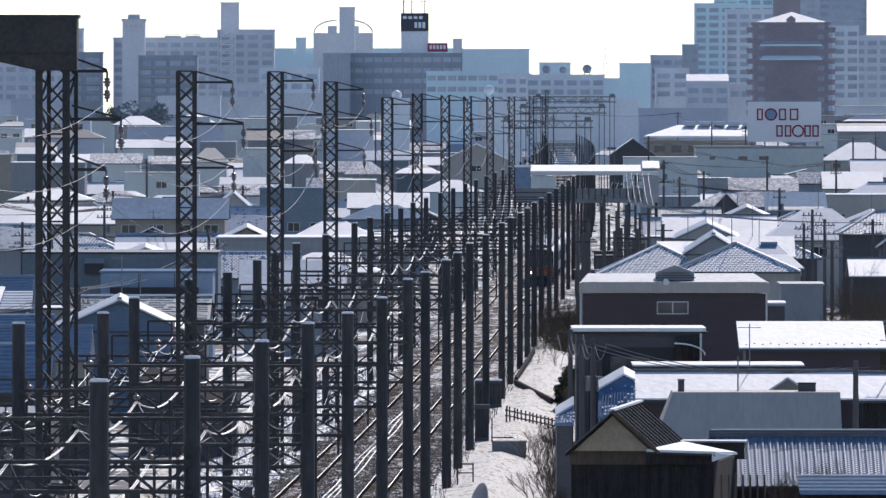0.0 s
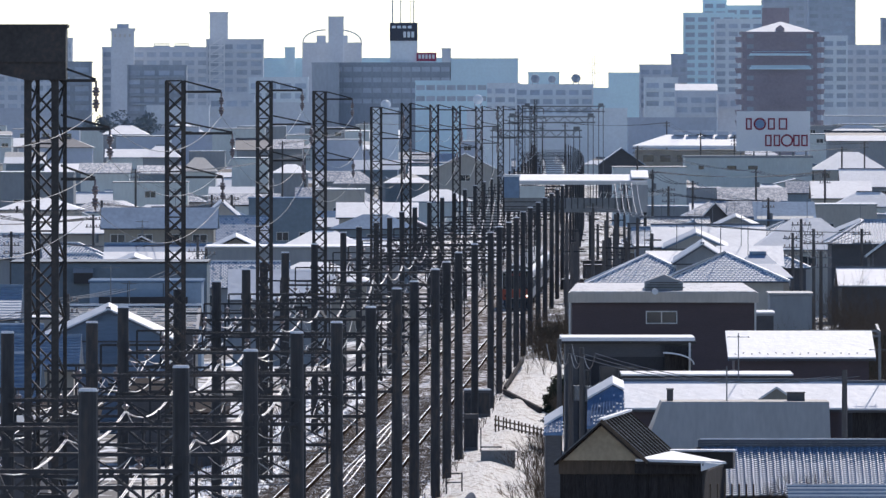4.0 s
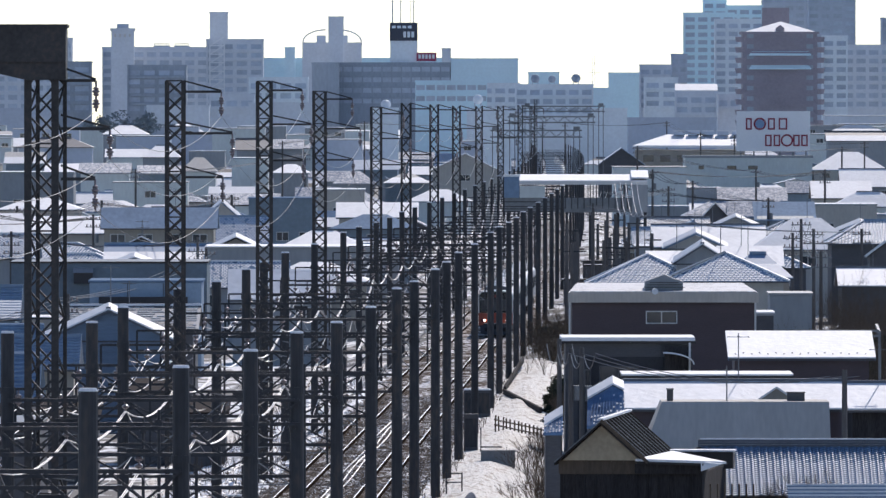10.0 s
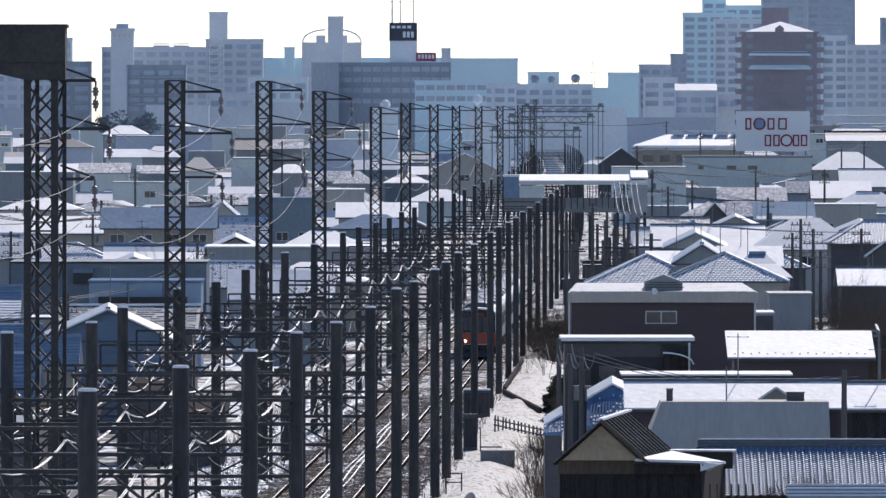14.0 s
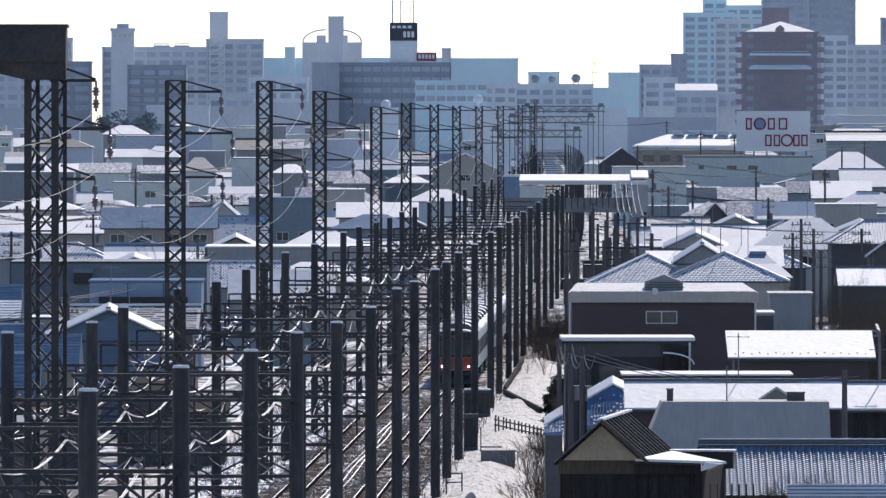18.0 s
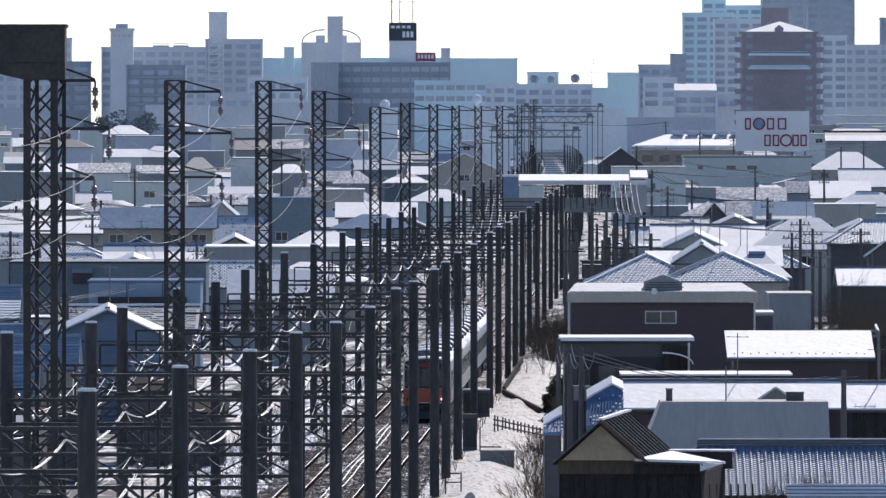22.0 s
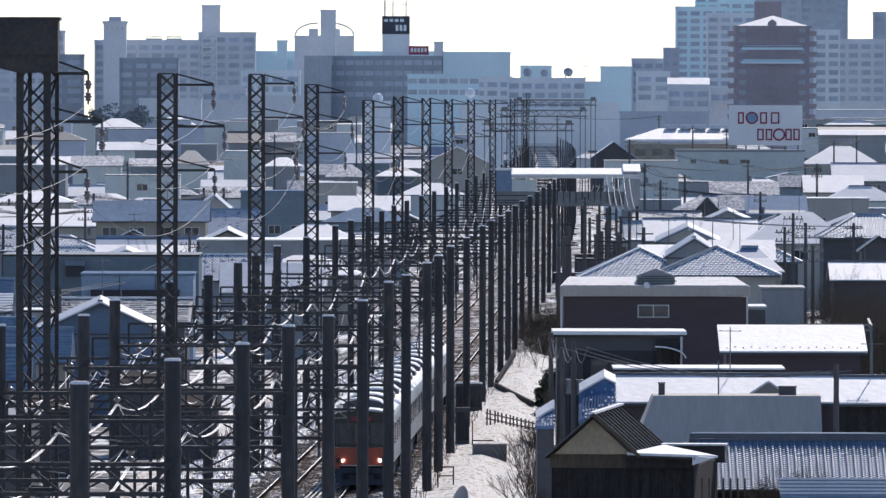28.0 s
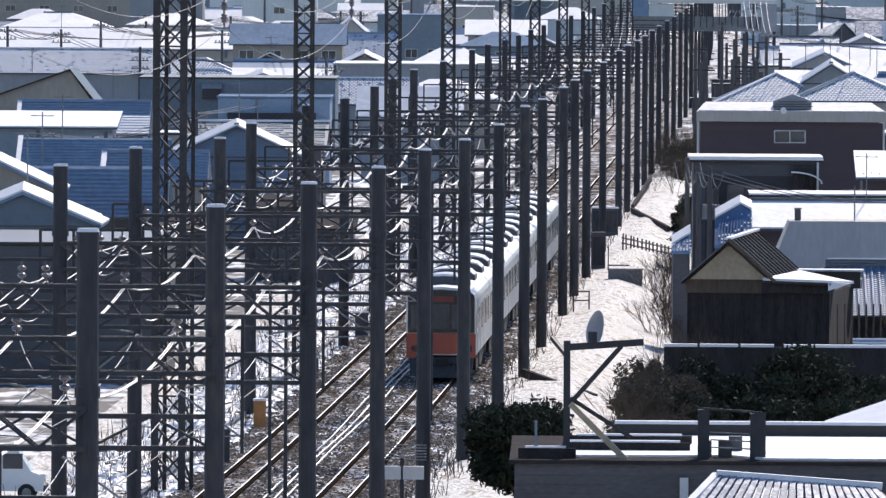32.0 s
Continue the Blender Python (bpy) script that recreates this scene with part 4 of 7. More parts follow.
    if kind.startswith("gable_y") and snow == "full" and d < 1400:
        for p, q in ((planes[0][0], planes[0][1]), (planes[1][0], planes[1][1])):
            p, q = Vector(p), Vector(q)
            drift, foot, bm = Vector((0, 1.1, 0.46)), Vector((0, -0.04, 0.10)), bmesh.new()
            solid(bm, [tuple(p + foot), tuple(q + foot), tuple(q + drift), tuple(p + drift)], 0.09)
            part("verge_snow", bm, "snow", h, "thick drift along the verge")
    if wall == "panel_blue":
        for x in (-w * 0.16, w * 0.16):
            box_part("panel_joint", (x - 0.03, x + 0.03, -0.02, 0.0, 0, ridge - 0.2), "slate_wall", h)
        box_part("canopy", (-w / 2 + 0.7, w / 2 - 1.0, -1.0, -0.004, 4.35 - g, 4.93 - g), "slate_deep", h, "dark canopy along the front")
    if wall == "siding":
        for k in range(int(eave / 0.3)):
            bar_part("siding_board", (-w / 2, -0.02, 0.15 + 0.3 * k), (w / 2, -0.02, 0.15 + 0.3 * k), 0.05, wall, h, 0.26)
    if roof.startswith("metal") and roof != "metal_blue" and d < 960 and kind in ("gable_x", "shed", "gable_y", "gable_y2"):
        for ring in planes[:1] if kind in ("gable_x", "shed") else planes[1:]:
            a, b, c, e = [Vector(p) for p in ring]
            n = max(3, int(((b - a).length if kind in ("gable_x", "shed") else (c - b).length) / 0.62))
            lift = Vector((0, 0, 0.03 + (0.11 if snow == "full" else 0)))
            for k in range(1, n):
                if kind in ("gable_x", "shed"):
                    p, q = a.lerp(b, k / n), e.lerp(c, k / n)
                else:
                    p, q = b.lerp(c, k / n), a.lerp(e, k / n)
                if snow != "full":
                    bar_part("seam", p + lift, q + lift, 0.05, roof, h, 0.05)
    if "blue" in roof and snow in ("none", "part") and d < 960 and kind in ("gable_x", "shed"):
        a, b, c, e = [Vector(p) for p in planes[0]]
        n = max(5, int((e - a).length / 0.42))
        for k in range(n):
            p, q = a.lerp(e, k / n), b.lerp(c, k / n)
            bar_part("roof_course", p + Vector((0, 0, 0.04)), q + Vector((0, 0, 0.04)), 0.10, roof, h, 0.09)
        bar_part("verge_snow", a + Vector((0.1, 0, 0.09)), e + Vector((0.1, 0, 0.09)), 0.3, "snow", h, 0.1)
    for k in range(windows):
        x = -w / 2 + (k + 0.5) * w / windows
        add_window(h, x, 0, eave - 1.75, min(1.7, w / windows * 0.55), 1.05)
    if d < 1500 and kind != "flat":
        bar_part("gutter", (-w / 2 - 0.35, -0.46, eave - 0.2), (w / 2 + 0.35, -0.46, eave - 0.2), 0.10, "slate_wall", h)
    return h


M["frost"] = material("thawing_snow_on_tiles", (0.74, 0.76, 0.79), 0.6, vary=0.12, size=1.6, second=(0.13, 0.18, 0.26), amount=0.58, fine=4, streak=(3.0, 0.3, 6.0), sharp=0.2)

HOUSES = [
    (9.82, 20.59, 600, 7, 2.94, 4.14, 'gable_x', 'brown', 'tile_grey', 'full', 0, 'long single-storey house under a snow-covered tile roof'),
    (10.01, 19.35, 640, 6, 3.40, 3.66, 'flat', 'slate_wall', 'metal_dark', 'full', 0, 'low flat-roofed outbuilding with snow on its edge'),
    (20.95, 24.95, 590, 7, 3.16, 4.28, 'gable_x', 'dark_wood', 'tile_grey', 'full', 0, 'dark wooden house under an evenly snowed roof'),
    (9.62, 18.66, 555, 8, 1.96, 4.26, 'mansard', 'grey_wall', 'metal_light', 'none', 0, 'house under a bare light grey sheet-metal hip roof'),
    (17.2, 25.12, 680, 6, 3.92, 5.22, 'shed', 'brown', 'metal_pale', 'full', 0, 'brown workshop under a smooth snow-covered single-pitch roof'),
    (21.56, 24.32, 760, 6, 6.2, 6.42, 'flat', 'grey_wall', 'metal_grey', 'none', 0, 'plain blue-grey box-shaped building'),
    (11.34, 20.1, 880, 9, 5.4, 7.5, 'pyramid', 'cream', 'tile_blue', 'thin', 0, 'tiled hip-roof house dusted with snow'),
    (17.8, 21.8, 880, 7, 7.0, 8.3, 'gable_y', 'grey_wall', 'tile_grey', 'full', 0, 'grey gabled house with snow on the verges'),
    (16.7, 25.1, 850, 8, 6.05, 7.98, 'pyramid', 'cream', 'tile_blue', 'thin', 0, 'broad tiled house with thin snow between the tiles'),
    (21.4, 25.9, 862, 8, 6.1, 7.75, 'hip', 'beige', 'tile_blue', 'part', 1, 'hip-roofed house with snow along its eaves'),
    (19.4, 24.45, 1000, 8, 6.78, 7.96, 'gable_y', 'cream', 'metal_pale', 'full', 0, 'low gabled house outlined by snow'),
    (16.2, 20.0, 905, 8, 6.4, 7.4, 'gable_x', 'cream', 'metal_pale', 'full', 0, 'plain house under a smooth sheet of snow'),
    (22.42, 27.25, 930, 8, 6.06, 7.52, 'gable_x', 'brown', 'metal_grey', 'full', 2, 'brown house under a full cover of snow'),
    (30.51, 40.39, 1120, 10, 5.27, 8.12, 'hip', 'cream', 'metal_pale', 'full', 3, 'wide house with a snow-covered hip roof'),
    (20.82, 31.34, 1130, 10, 5.38, 7.37, 'gable_x', 'beige', 'tile_grey', 'full', 3, 'house with a long snowed roof slope'),
    (19.75, 21.5, 750, 5, 5.0, 5.25, 'flat', 'slate_wall', 'metal_grey', 'full', 0, 'low flat annex under fresh snow'),
    (31.62, 36.91, 1350, 8, 5.17, 6.36, 'gable_y', 'cream', 'metal_grey', 'full', 1, 'small gabled house outlined by snow'),
    (30.73, 35.4, 1400, 7, 4.97, 7.57, 'gable_y', 'slate_wall', 'metal_dark', 'edge', 1, 'dark gabled house with a white verge'),
    (40.86, 48.21, 1500, 9, 4.77, 6.98, 'shed', 'teal', 'metal_blue', 'none', 0, 'workshop with a bare blue sheet roof'),
    (49.84, 58.7, 1560, 10, 4.39, 6.23, 'flat', 'cream', 'metal_grey', 'full', 2, 'flat-roofed building under fresh snow'),
    (36.4, 45.3, 1080, 11, 6.3, 8.26, 'hip', 'slate_wall', 'tile_blue', 'thin', 0, 'tiled house with light snow on blue tiles'),
    (32.2, 38.09, 930, 9, 4.5, 5.75, 'gable_x', 'slate_wall', 'tile_grey', 'full', 0, 'dark house under a smooth snow-covered roof'),
    (23.37, 30.73, 1340, 8, 4.87, 6.31, 'gable_x', 'grey_wall', 'tile_grey', 'thin', 1, 'low tiled house dusted with snow'),
    (20.05, 26.81, 1200, 8, 4.83, 6.42, 'gable_x', 'cream', 'tile_blue', 'thin', 2, 'house with a pale snowed tile roof'),
    (30.23, 43.29, 2050, 14, 8.76, 9.26, 'flat', 'pale_wall', 'metal_grey', 'none', 1, 'pale flat-roofed shed building'),
    (73.93, 88.35, 2300, 14, 7.63, 11.01, 'hip', 'cream', 'metal_blue', 'full', 3, 'large low house with a blue and white roof'),
    (69.19, 83.88, 2000, 12, 6.04, 8.98, 'gable_x', 'grey_wall', 'tile_grey', 'full', 3, 'house with a snowy roof behind wires'),
    (57.86, 66.68, 1800, 12, 5.48, 7.95, 'gable_x', 'cream', 'metal_dark', 'full', 2, 'house with a snowy roof among poles'),
    (109.3, 131.94, 3300, 14, 16.71, 18.49, 'flat', 'tower_grey', 'metal_grey', 'full', 4, 'low grey block with snow on top'),
    (33.13, 42.74, 2450, 12, 7.92, 11.52, 'gable_y', 'slate_wall', 'metal_blue', 'full', 0, 'gabled hall with snow on its roof'),
    (-31.5, -24.65, 548, 9, 5.84, 7.5, 'gable_y', 'beige', 'metal_blue', 'full', 0, 'beige shed with a white-edged roof'),
    (-27.0, -17.3, 487, 18, 4.5, 4.9, 'flat', 'slate_wall', 'metal_dark', 'none', 0, 'dark flat-roofed workshop beside the yard'),
    (-27.6, -21.35, 515, 8, 5.06, 6.4, 'gable_y', 'navy', 'metal_blue', 'full', 0, 'blue-walled shed with snow on its low gable'),
    (-32.93, -24.48, 690, 12, 3.06, 5.59, 'gable_x', 'navy', 'metal_blue', 'none', 0, 'long workshop under a bare blue sheet roof'),
    (-28.65, -20.0, 560, 9, 4.3, 6.55, 'gable_x', 'slate_wall', 'metal_blue', 'none', 0, 'low workshop under a deep blue sheet roof'),
    (-38.18, -29.71, 800, 9, 4.12, 6.16, 'gable_x', 'teal', 'tile_blue', 'part', 0, 'blue-roofed house with snow held at the eaves'),
    (-41.48, -30.31, 760, 8, 5.26, 6.01, 'shed', 'teal', 'metal_pale', 'full', 0, 'lean-to roof with corrugated snow'),
    (-46.74, -36.18, 880, 12, 4.55, 7.57, 'gable_y3', 'beige', 'metal_dark', 'none', 0, 'beige workshop with a dark low roof'),
    (-23.9, -16.7, 700, 9, 4.6, 6.32, 'gable_y', 'siding', 'tile_grey', 'full', 0, 'gabled house with thick snow on the verges'),
    (-25.6, -16.6, 765, 16, 4.1, 5.3, 'gable_x', 'slate_wall', 'tile_grey', 'rows', 0, 'low house with snow lying in rows on its roof'),
    (-25.84, -20.51, 640, 8, 4.14, 5.71, 'gable_x', 'beige', 'tile_blue', 'none', 0, 'house with bare blue roof tiles'),
    (-25.75, -17.6, 840, 9, 5.9, 6.12, 'flat', 'panel_blue', 'metal_pale', 'none', 0, 'low building faced with plain pale blue panels'),
    (-34.44, -18.84, 920, 12, 6.19, 6.5, 'flat', 'navy', 'metal_dark', 'none', 0, 'long dark navy industrial building'),
    (-29.4, -20.69, 1010, 9, 5.43, 6.82, 'gable_x', 'cream', 'tile_blue', 'part', 0, 'tile-roofed house with snow at the eaves'),
    (-29.81, -25.66, 1060, 6, 5.95, 6.99, 'gable_y', 'slate_wall', 'metal_dark', 'edge', 0, 'small gabled dormer house with white verges'),
    (-33.81, -22.88, 1150, 10, 7.07, 8.98, 'gable_x', 'beige', 'metal_blue', 'none', 4, 'two-storey beige house with a blue roof'),
    (-45.33, -34.34, 1180, 11, 6.21, 7.77, 'gable_x', 'cream', 'metal_grey', 'full', 0, 'broad house with a bright snow-covered roof'),
    (-51.86, -42.6, 1350, 9, 7.28, 8.47, 'hip', 'cream', 'metal_grey', 'full', 0, 'house with a snow-covered hip roof'),
    (-65.43, -53.7, 1330, 11, 7.12, 8.62, 'hip', 'cream', 'tile_grey', 'full', 0, 'house with a sunlit snowy hip roof'),
    (-58.63, -43.59, 1180, 11, 6.21, 8.06, 'gable_x', 'cream', 'metal_grey', 'full', 0, 'long house with a bright snow-covered roof'),
    (-52.43, -37.25, 1050, 10, 5.29, 7.35, 'gable_x', 'grey_wall', 'metal_pale', 'thin', 0, 'row house with frosted roof tiles'),
    (-25.9, -18.15, 1180, 10, 4.7, 7.77, 'gable_x', 'grey_wall', 'tile_blue', 'thin', 1, 'house with frosted pale blue roof tiles'),
    (-27.1, -21.24, 1260, 9, 6.02, 8.74, 'gable_y', 'cream', 'metal_pale', 'full', 1, 'pale gabled house under snow'),
    (-22.17, -16.62, 1080, 7, 5.41, 6.78, 'gable_y', 'beige', 'metal_dark', 'full', 1, 'gabled house with white verges'),
    (-20.58, -6.08, 1000, 13, 6.34, 6.73, 'flat', 'grey_wall', 'metal_grey', 'full', 0, 'light grey flat-roofed commercial building with dark openings'),
    (-14.33, -7.17, 1030, 8, 6.39, 7.81, 'hip', 'grey_wall', 'tile_grey', 'full', 0, 'hip-roofed rooftop house under snow'),
    (-11.88, -3.0, 1250, 9, 6.06, 7.47, 'hip', 'teal', 'metal_blue', 'none', 1, 'pair of blue hip roofs over grey walls'),
    (-12.62, -3.36, 1400, 9, 5.93, 7.57, 'gable_x', 'cream', 'metal_pale', 'full', 1, 'house with a pale snowed roof'),
    (-16.98, -10.35, 1520, 9, 6.83, 8.47, 'flat', 'cream', 'metal_grey', 'full', 1, 'white flat-roofed building with snow'),
    (-22.42, -14.6, 1330, 10, 5.49, 8.75, 'flat', 'teal', 'metal_pale', 'none', 3, 'blue-grey flat-roofed building in the town'),
    (-50.08, -38.76, 1750, 9, 7.54, 8.22, 'flat', 'pale_wall', 'metal_grey', 'none', 1, 'pale blue plain box building'),
    (-69.15, -57.68, 1800, 12, 5.92, 9.44, 'flat', 'grey_wall', 'metal_grey', 'full', 2, 'grey flat-roofed house in the town'),
    (-64.09, -44.49, 2000, 14, 8.79, 10.94, 'gable_x', 'cream', 'metal_grey', 'full', 0, 'long low building under bright snow'),
    (-45.6, -22.5, 2050, 14, 8.76, 11.97, 'gable_x', 'grey_wall', 'metal_pale', 'full', 0, 'long low building under pale snow'),
    (-17.96, -1.15, 1950, 14, 8.06, 10.93, 'hip', 'cream', 'tile_grey', 'full', 2, 'hip-roofed hall with snow'),
    (-1.77, 9.12, 1900, 12, 9.25, 12.04, 'gable_y', 'cream', 'metal_grey', 'full', 1, 'gabled hall with snow outlining its roof'),
    (-88.35, -68.07, 2300, 14, 8.76, 13.27, 'gable_x', 'beige', 'tile_blue', 'part', 2, 'low houses with a part-snowed roof'),
    (-95.33, -72.99, 1900, 12, 6.64, 10.37, 'flat', 'beige', 'metal_grey', 'none', 4, 'long beige low-rise building'),
    (-73.99, -44.59, 2500, 14, 10.41, 14.69, 'gable_x', 'grey_wall', 'metal_pale', 'thin', 2, 'low building with a frosted roof'),
    (-46.37, -23.44, 2600, 14, 11.12, 15.45, 'gable_x', 'cream', 'tile_grey', 'thin', 2, 'low building with a frosted tile roof'),
]
# skyline blocks; their pale, bluish facade colours include painted haze
BLOCKS = [
    (-205.0, -165.0, 3800, 26.0, 'tower_grey', 1, 'plain grey apartment block on the skyline'),
    (-240.0, -190.0, 4100, 38.0, 'tower_pale', 1, 'plain pale apartment block on the skyline'),
    (-166.0, -140.0, 3500, 20.5, 'tower_pale', 1, 'pale low-rise block on the skyline'),
    (7.0, 18.5, 3400, 20.1, 'tower_pale', 1, 'pale low block carrying round roof tanks'),
    (-165.1, -125.93, 3900, 36.34, 'tower_grey', 1, 'slate grey apartment block with balconies'),
    (-128.29, -115.81, 3800, 35.87, 'tower_office', 1, 'plain dark grey apartment block on the skyline'),
    (-129.48, -126.96, 3950, 44.71, 'tower_grey', 1, 'narrow grey stair tower'),
    (-127.64, -120.23, 4320, 43.82, 'tower_grey', 1, 'plain grey apartment wing on the skyline'),
    (-123.1, -114.71, 4280, 50.09, 'tower_grey', 0, 'stair tower with a small crown'),
    (-120.52, -87.23, 4300, 43.7, 'tower_grey', 1, 'long grey apartment block with roof railings'),
    (-109.56, -88.98, 4000, 35.64, 'tower_office', 1, 'lower slate blue apartment block'),
    (-86.0, -79.34, 4250, 56.32, 'tower_grey', 0, 'slender grey lift tower'),
    (-86.23, -65.44, 4200, 45.99, 'tower_grey', 1, 'grey apartment block with end balconies'),
    (-61.52, -42.74, 3650, 30.16, 'tower_pale', 1, 'pale low office wing'),
    (-73.23, -56.88, 4700, 41.72, 'tower_blue', 0, 'distant block pale blue with haze'),
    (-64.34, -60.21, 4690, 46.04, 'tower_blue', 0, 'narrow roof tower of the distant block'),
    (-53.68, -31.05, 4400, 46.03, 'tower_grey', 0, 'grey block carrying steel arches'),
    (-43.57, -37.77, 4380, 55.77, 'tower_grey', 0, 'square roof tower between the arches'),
    (-33.98, 3.72, 4750, 41.97, 'tower_blue', 0, 'distant slab block pale blue with haze'),
    (-41.52, 2.36, 3700, 35.04, 'tower_office', 2, 'wide old office building with window bands'),
    (-41.95, -33.27, 3690, 35.0, 'tower_office', 0, 'dark rounded end bay of the office building'),
    (-8.52, 13.57, 3550, 28.78, 'tower_blue', 2, 'pale blue office wing with window bands'),
    (-0.45, 3.16, 4600, 45.05, 'tower_grey', 0, 'narrow grey roof tower'),
    (2.93, 29.98, 4600, 40.99, 'tower_blue', 0, 'distant slab pale blue with haze'),
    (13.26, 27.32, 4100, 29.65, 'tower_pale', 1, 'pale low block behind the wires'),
    (34.77, 47.44, 4700, 35.96, 'tower_blue', 0, 'distant block in the town white-blue with haze'),
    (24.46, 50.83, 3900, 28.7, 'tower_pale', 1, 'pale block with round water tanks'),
    (56.45, 65.27, 4500, 29.02, 'tower_blue', 0, 'distant low block pale with haze'),
    (68.91, 82.32, 4800, 36.11, 'tower_blue', 0, 'very distant block pale blue with haze'),
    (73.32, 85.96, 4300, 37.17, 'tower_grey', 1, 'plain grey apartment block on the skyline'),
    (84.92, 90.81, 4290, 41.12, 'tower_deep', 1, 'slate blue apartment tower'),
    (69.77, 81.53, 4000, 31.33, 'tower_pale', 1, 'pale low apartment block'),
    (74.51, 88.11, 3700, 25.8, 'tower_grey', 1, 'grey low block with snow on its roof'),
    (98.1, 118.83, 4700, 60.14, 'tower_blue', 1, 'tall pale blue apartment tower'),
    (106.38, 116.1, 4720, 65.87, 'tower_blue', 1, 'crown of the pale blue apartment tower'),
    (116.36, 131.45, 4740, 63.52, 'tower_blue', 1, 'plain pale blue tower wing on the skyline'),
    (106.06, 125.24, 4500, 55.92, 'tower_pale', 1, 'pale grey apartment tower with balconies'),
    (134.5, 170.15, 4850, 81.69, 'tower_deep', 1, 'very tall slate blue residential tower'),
    (151.93, 171.69, 4800, 81.03, 'tower_deep', 1, 'very tall slate tower with balcony edge'),
    (134.8, 143.84, 4100, 46.53, 'tower_pale', 1, 'plain pale apartment wing on the skyline'),
    (143.56, 161.86, 4150, 43.62, 'tower_grey', 1, 'grey apartment block with long balconies'),
    (167.3, 184.55, 4400, 55.51, 'tower_deep', 1, 'plain slate apartment tower on the skyline'),
    (83.35, 90.21, 3500, 24.52, 'tower_grey', 1, 'plain grey apartment wing on the skyline'),
    (49.02, 72.33, 3050, 17.4, 'tower_deep', 0, 'dark flat-roofed hall in the town'),
    (10.96, 15.41, 2600, 18.38, 'tower_pale', 0, 'pale concrete shaft building'),
    (8.7, 11.76, 2500, 16.29, 'tower_pale', 0, 'plain pale concrete block on the skyline'),
    (-16.4, -10.45, 2700, 19.72, 'tower_pale', 0, 'pale block with a round tank'),
    (44.31, 54.31, 3400, 20.17, 'tower_pale', 1, 'plain pale low-rise block on the skyline'),
    (25.75, 39.86, 3600, 18.0, 'tower_grey', 1, 'grey low-rise block behind the wires'),
    (-126.77, -110.6, 3300, 20.1, 'tower_deep', 1, 'plain slate low-rise block on the skyline'),
    (-84.73, -66.94, 3300, 20.91, 'tower_grey', 1, 'plain grey low-rise block on the skyline'),
    (-69.98, -56.46, 3450, 24.42, 'tower_grey', 1, 'plain grey low-rise block on the skyline'),
    (-55.62, -36.87, 3300, 21.72, 'tower_grey', 1, 'plain grey low-rise block on the skyline'),
]


def build_houses():
    rng = random.Random(61)
    for row in HOUSES:
        x0, x1, d, deep, eave, ridge, kind, wall, roof, snow, windows, label = row
        if d > 1850 and kind != "flat" and x1 - x0 > 14 and x1 < 0:
            n = max(2, round((x1 - x0) / 9))
            for k in range(n):
                a = x0 + (x1 - x0) * k / n
                b = x0 + (x1 - x0) * (k + rng.uniform(0.75, 1.0)) / n
                lift = rng.uniform(-1.6, 0.3)
                house(a, b, d + rng.uniform(-50, 60), rng.uniform(8, 12), eave + lift, eave + lift + rng.uniform(1.3, 2.4), rng.choice(("gable_x", "gable_x", "hip", "flat")),
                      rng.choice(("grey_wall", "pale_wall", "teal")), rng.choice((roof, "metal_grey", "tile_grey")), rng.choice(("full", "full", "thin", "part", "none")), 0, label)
            continue
        house(*row, turn=-4.0 if row[6] == "gable_y2" else 0.0)


def build_midtown():
    """Flat-roofed low blocks and halls between the houses and the skyline."""
    rng = random.Random(77)
    taken = []
    made = 0
    for _ in range(600):
        d = rng.uniform(2560, 3250)
        x = rng.choice((rng.uniform(0.003, 0.021), rng.uniform(0.033, 0.040), rng.uniform(-0.028, -0.006), rng.uniform(-0.040, -0.030))) * d
        w, deep = rng.uniform(8, 17), rng.uniform(9, 14)
        if -12 - w / 2 < x - rail_x(d) < 11 + w / 2 or any(abs(x - a) < (w + b) / 2 + 2 and abs(d - c) < 22 for a, b, c in taken) or 2730 < d < 2790:
            continue
        if 0.0150 < x / d < 0.0270 and d < 3060:
            continue
        taken.append((x, w, d))
        top = rng.uniform(10.5, 16.5)
        kind = rng.choice(("flat", "flat", "gable_x", "hip"))
        house(x - w / 2, x + w / 2, d, deep, top - (0.4 if kind == "flat" else 2.0), top, kind, rng.choice(("pale_wall", "grey_wall", "tower_deep")),
              rng.choice(("metal_grey", "tile_grey", "metal_blue")), rng.choice(("full", "full", "part", "none")), rng.choice((0, 3)), "low town building under patchy snow", "low blocks of the town")
        made += 1
        if made >= 62:
            break


# ---- city blocks ----
def unit_box(name, mat):
    key = name + mat
    if key not in UNIT:
        bm = bmesh.new()
        box(bm, -0.5, 0.5, -0.5, 0.5, -0.5, 0.5)
        UNIT[key] = finish(bm, name, mat)
    return UNIT[key]


def scaled(name, mat, parent, c, s):
    return shared(name, unit_box(name, mat), parent, Matrix.Translation(c) @ Matrix.Diagonal((*s, 1)))


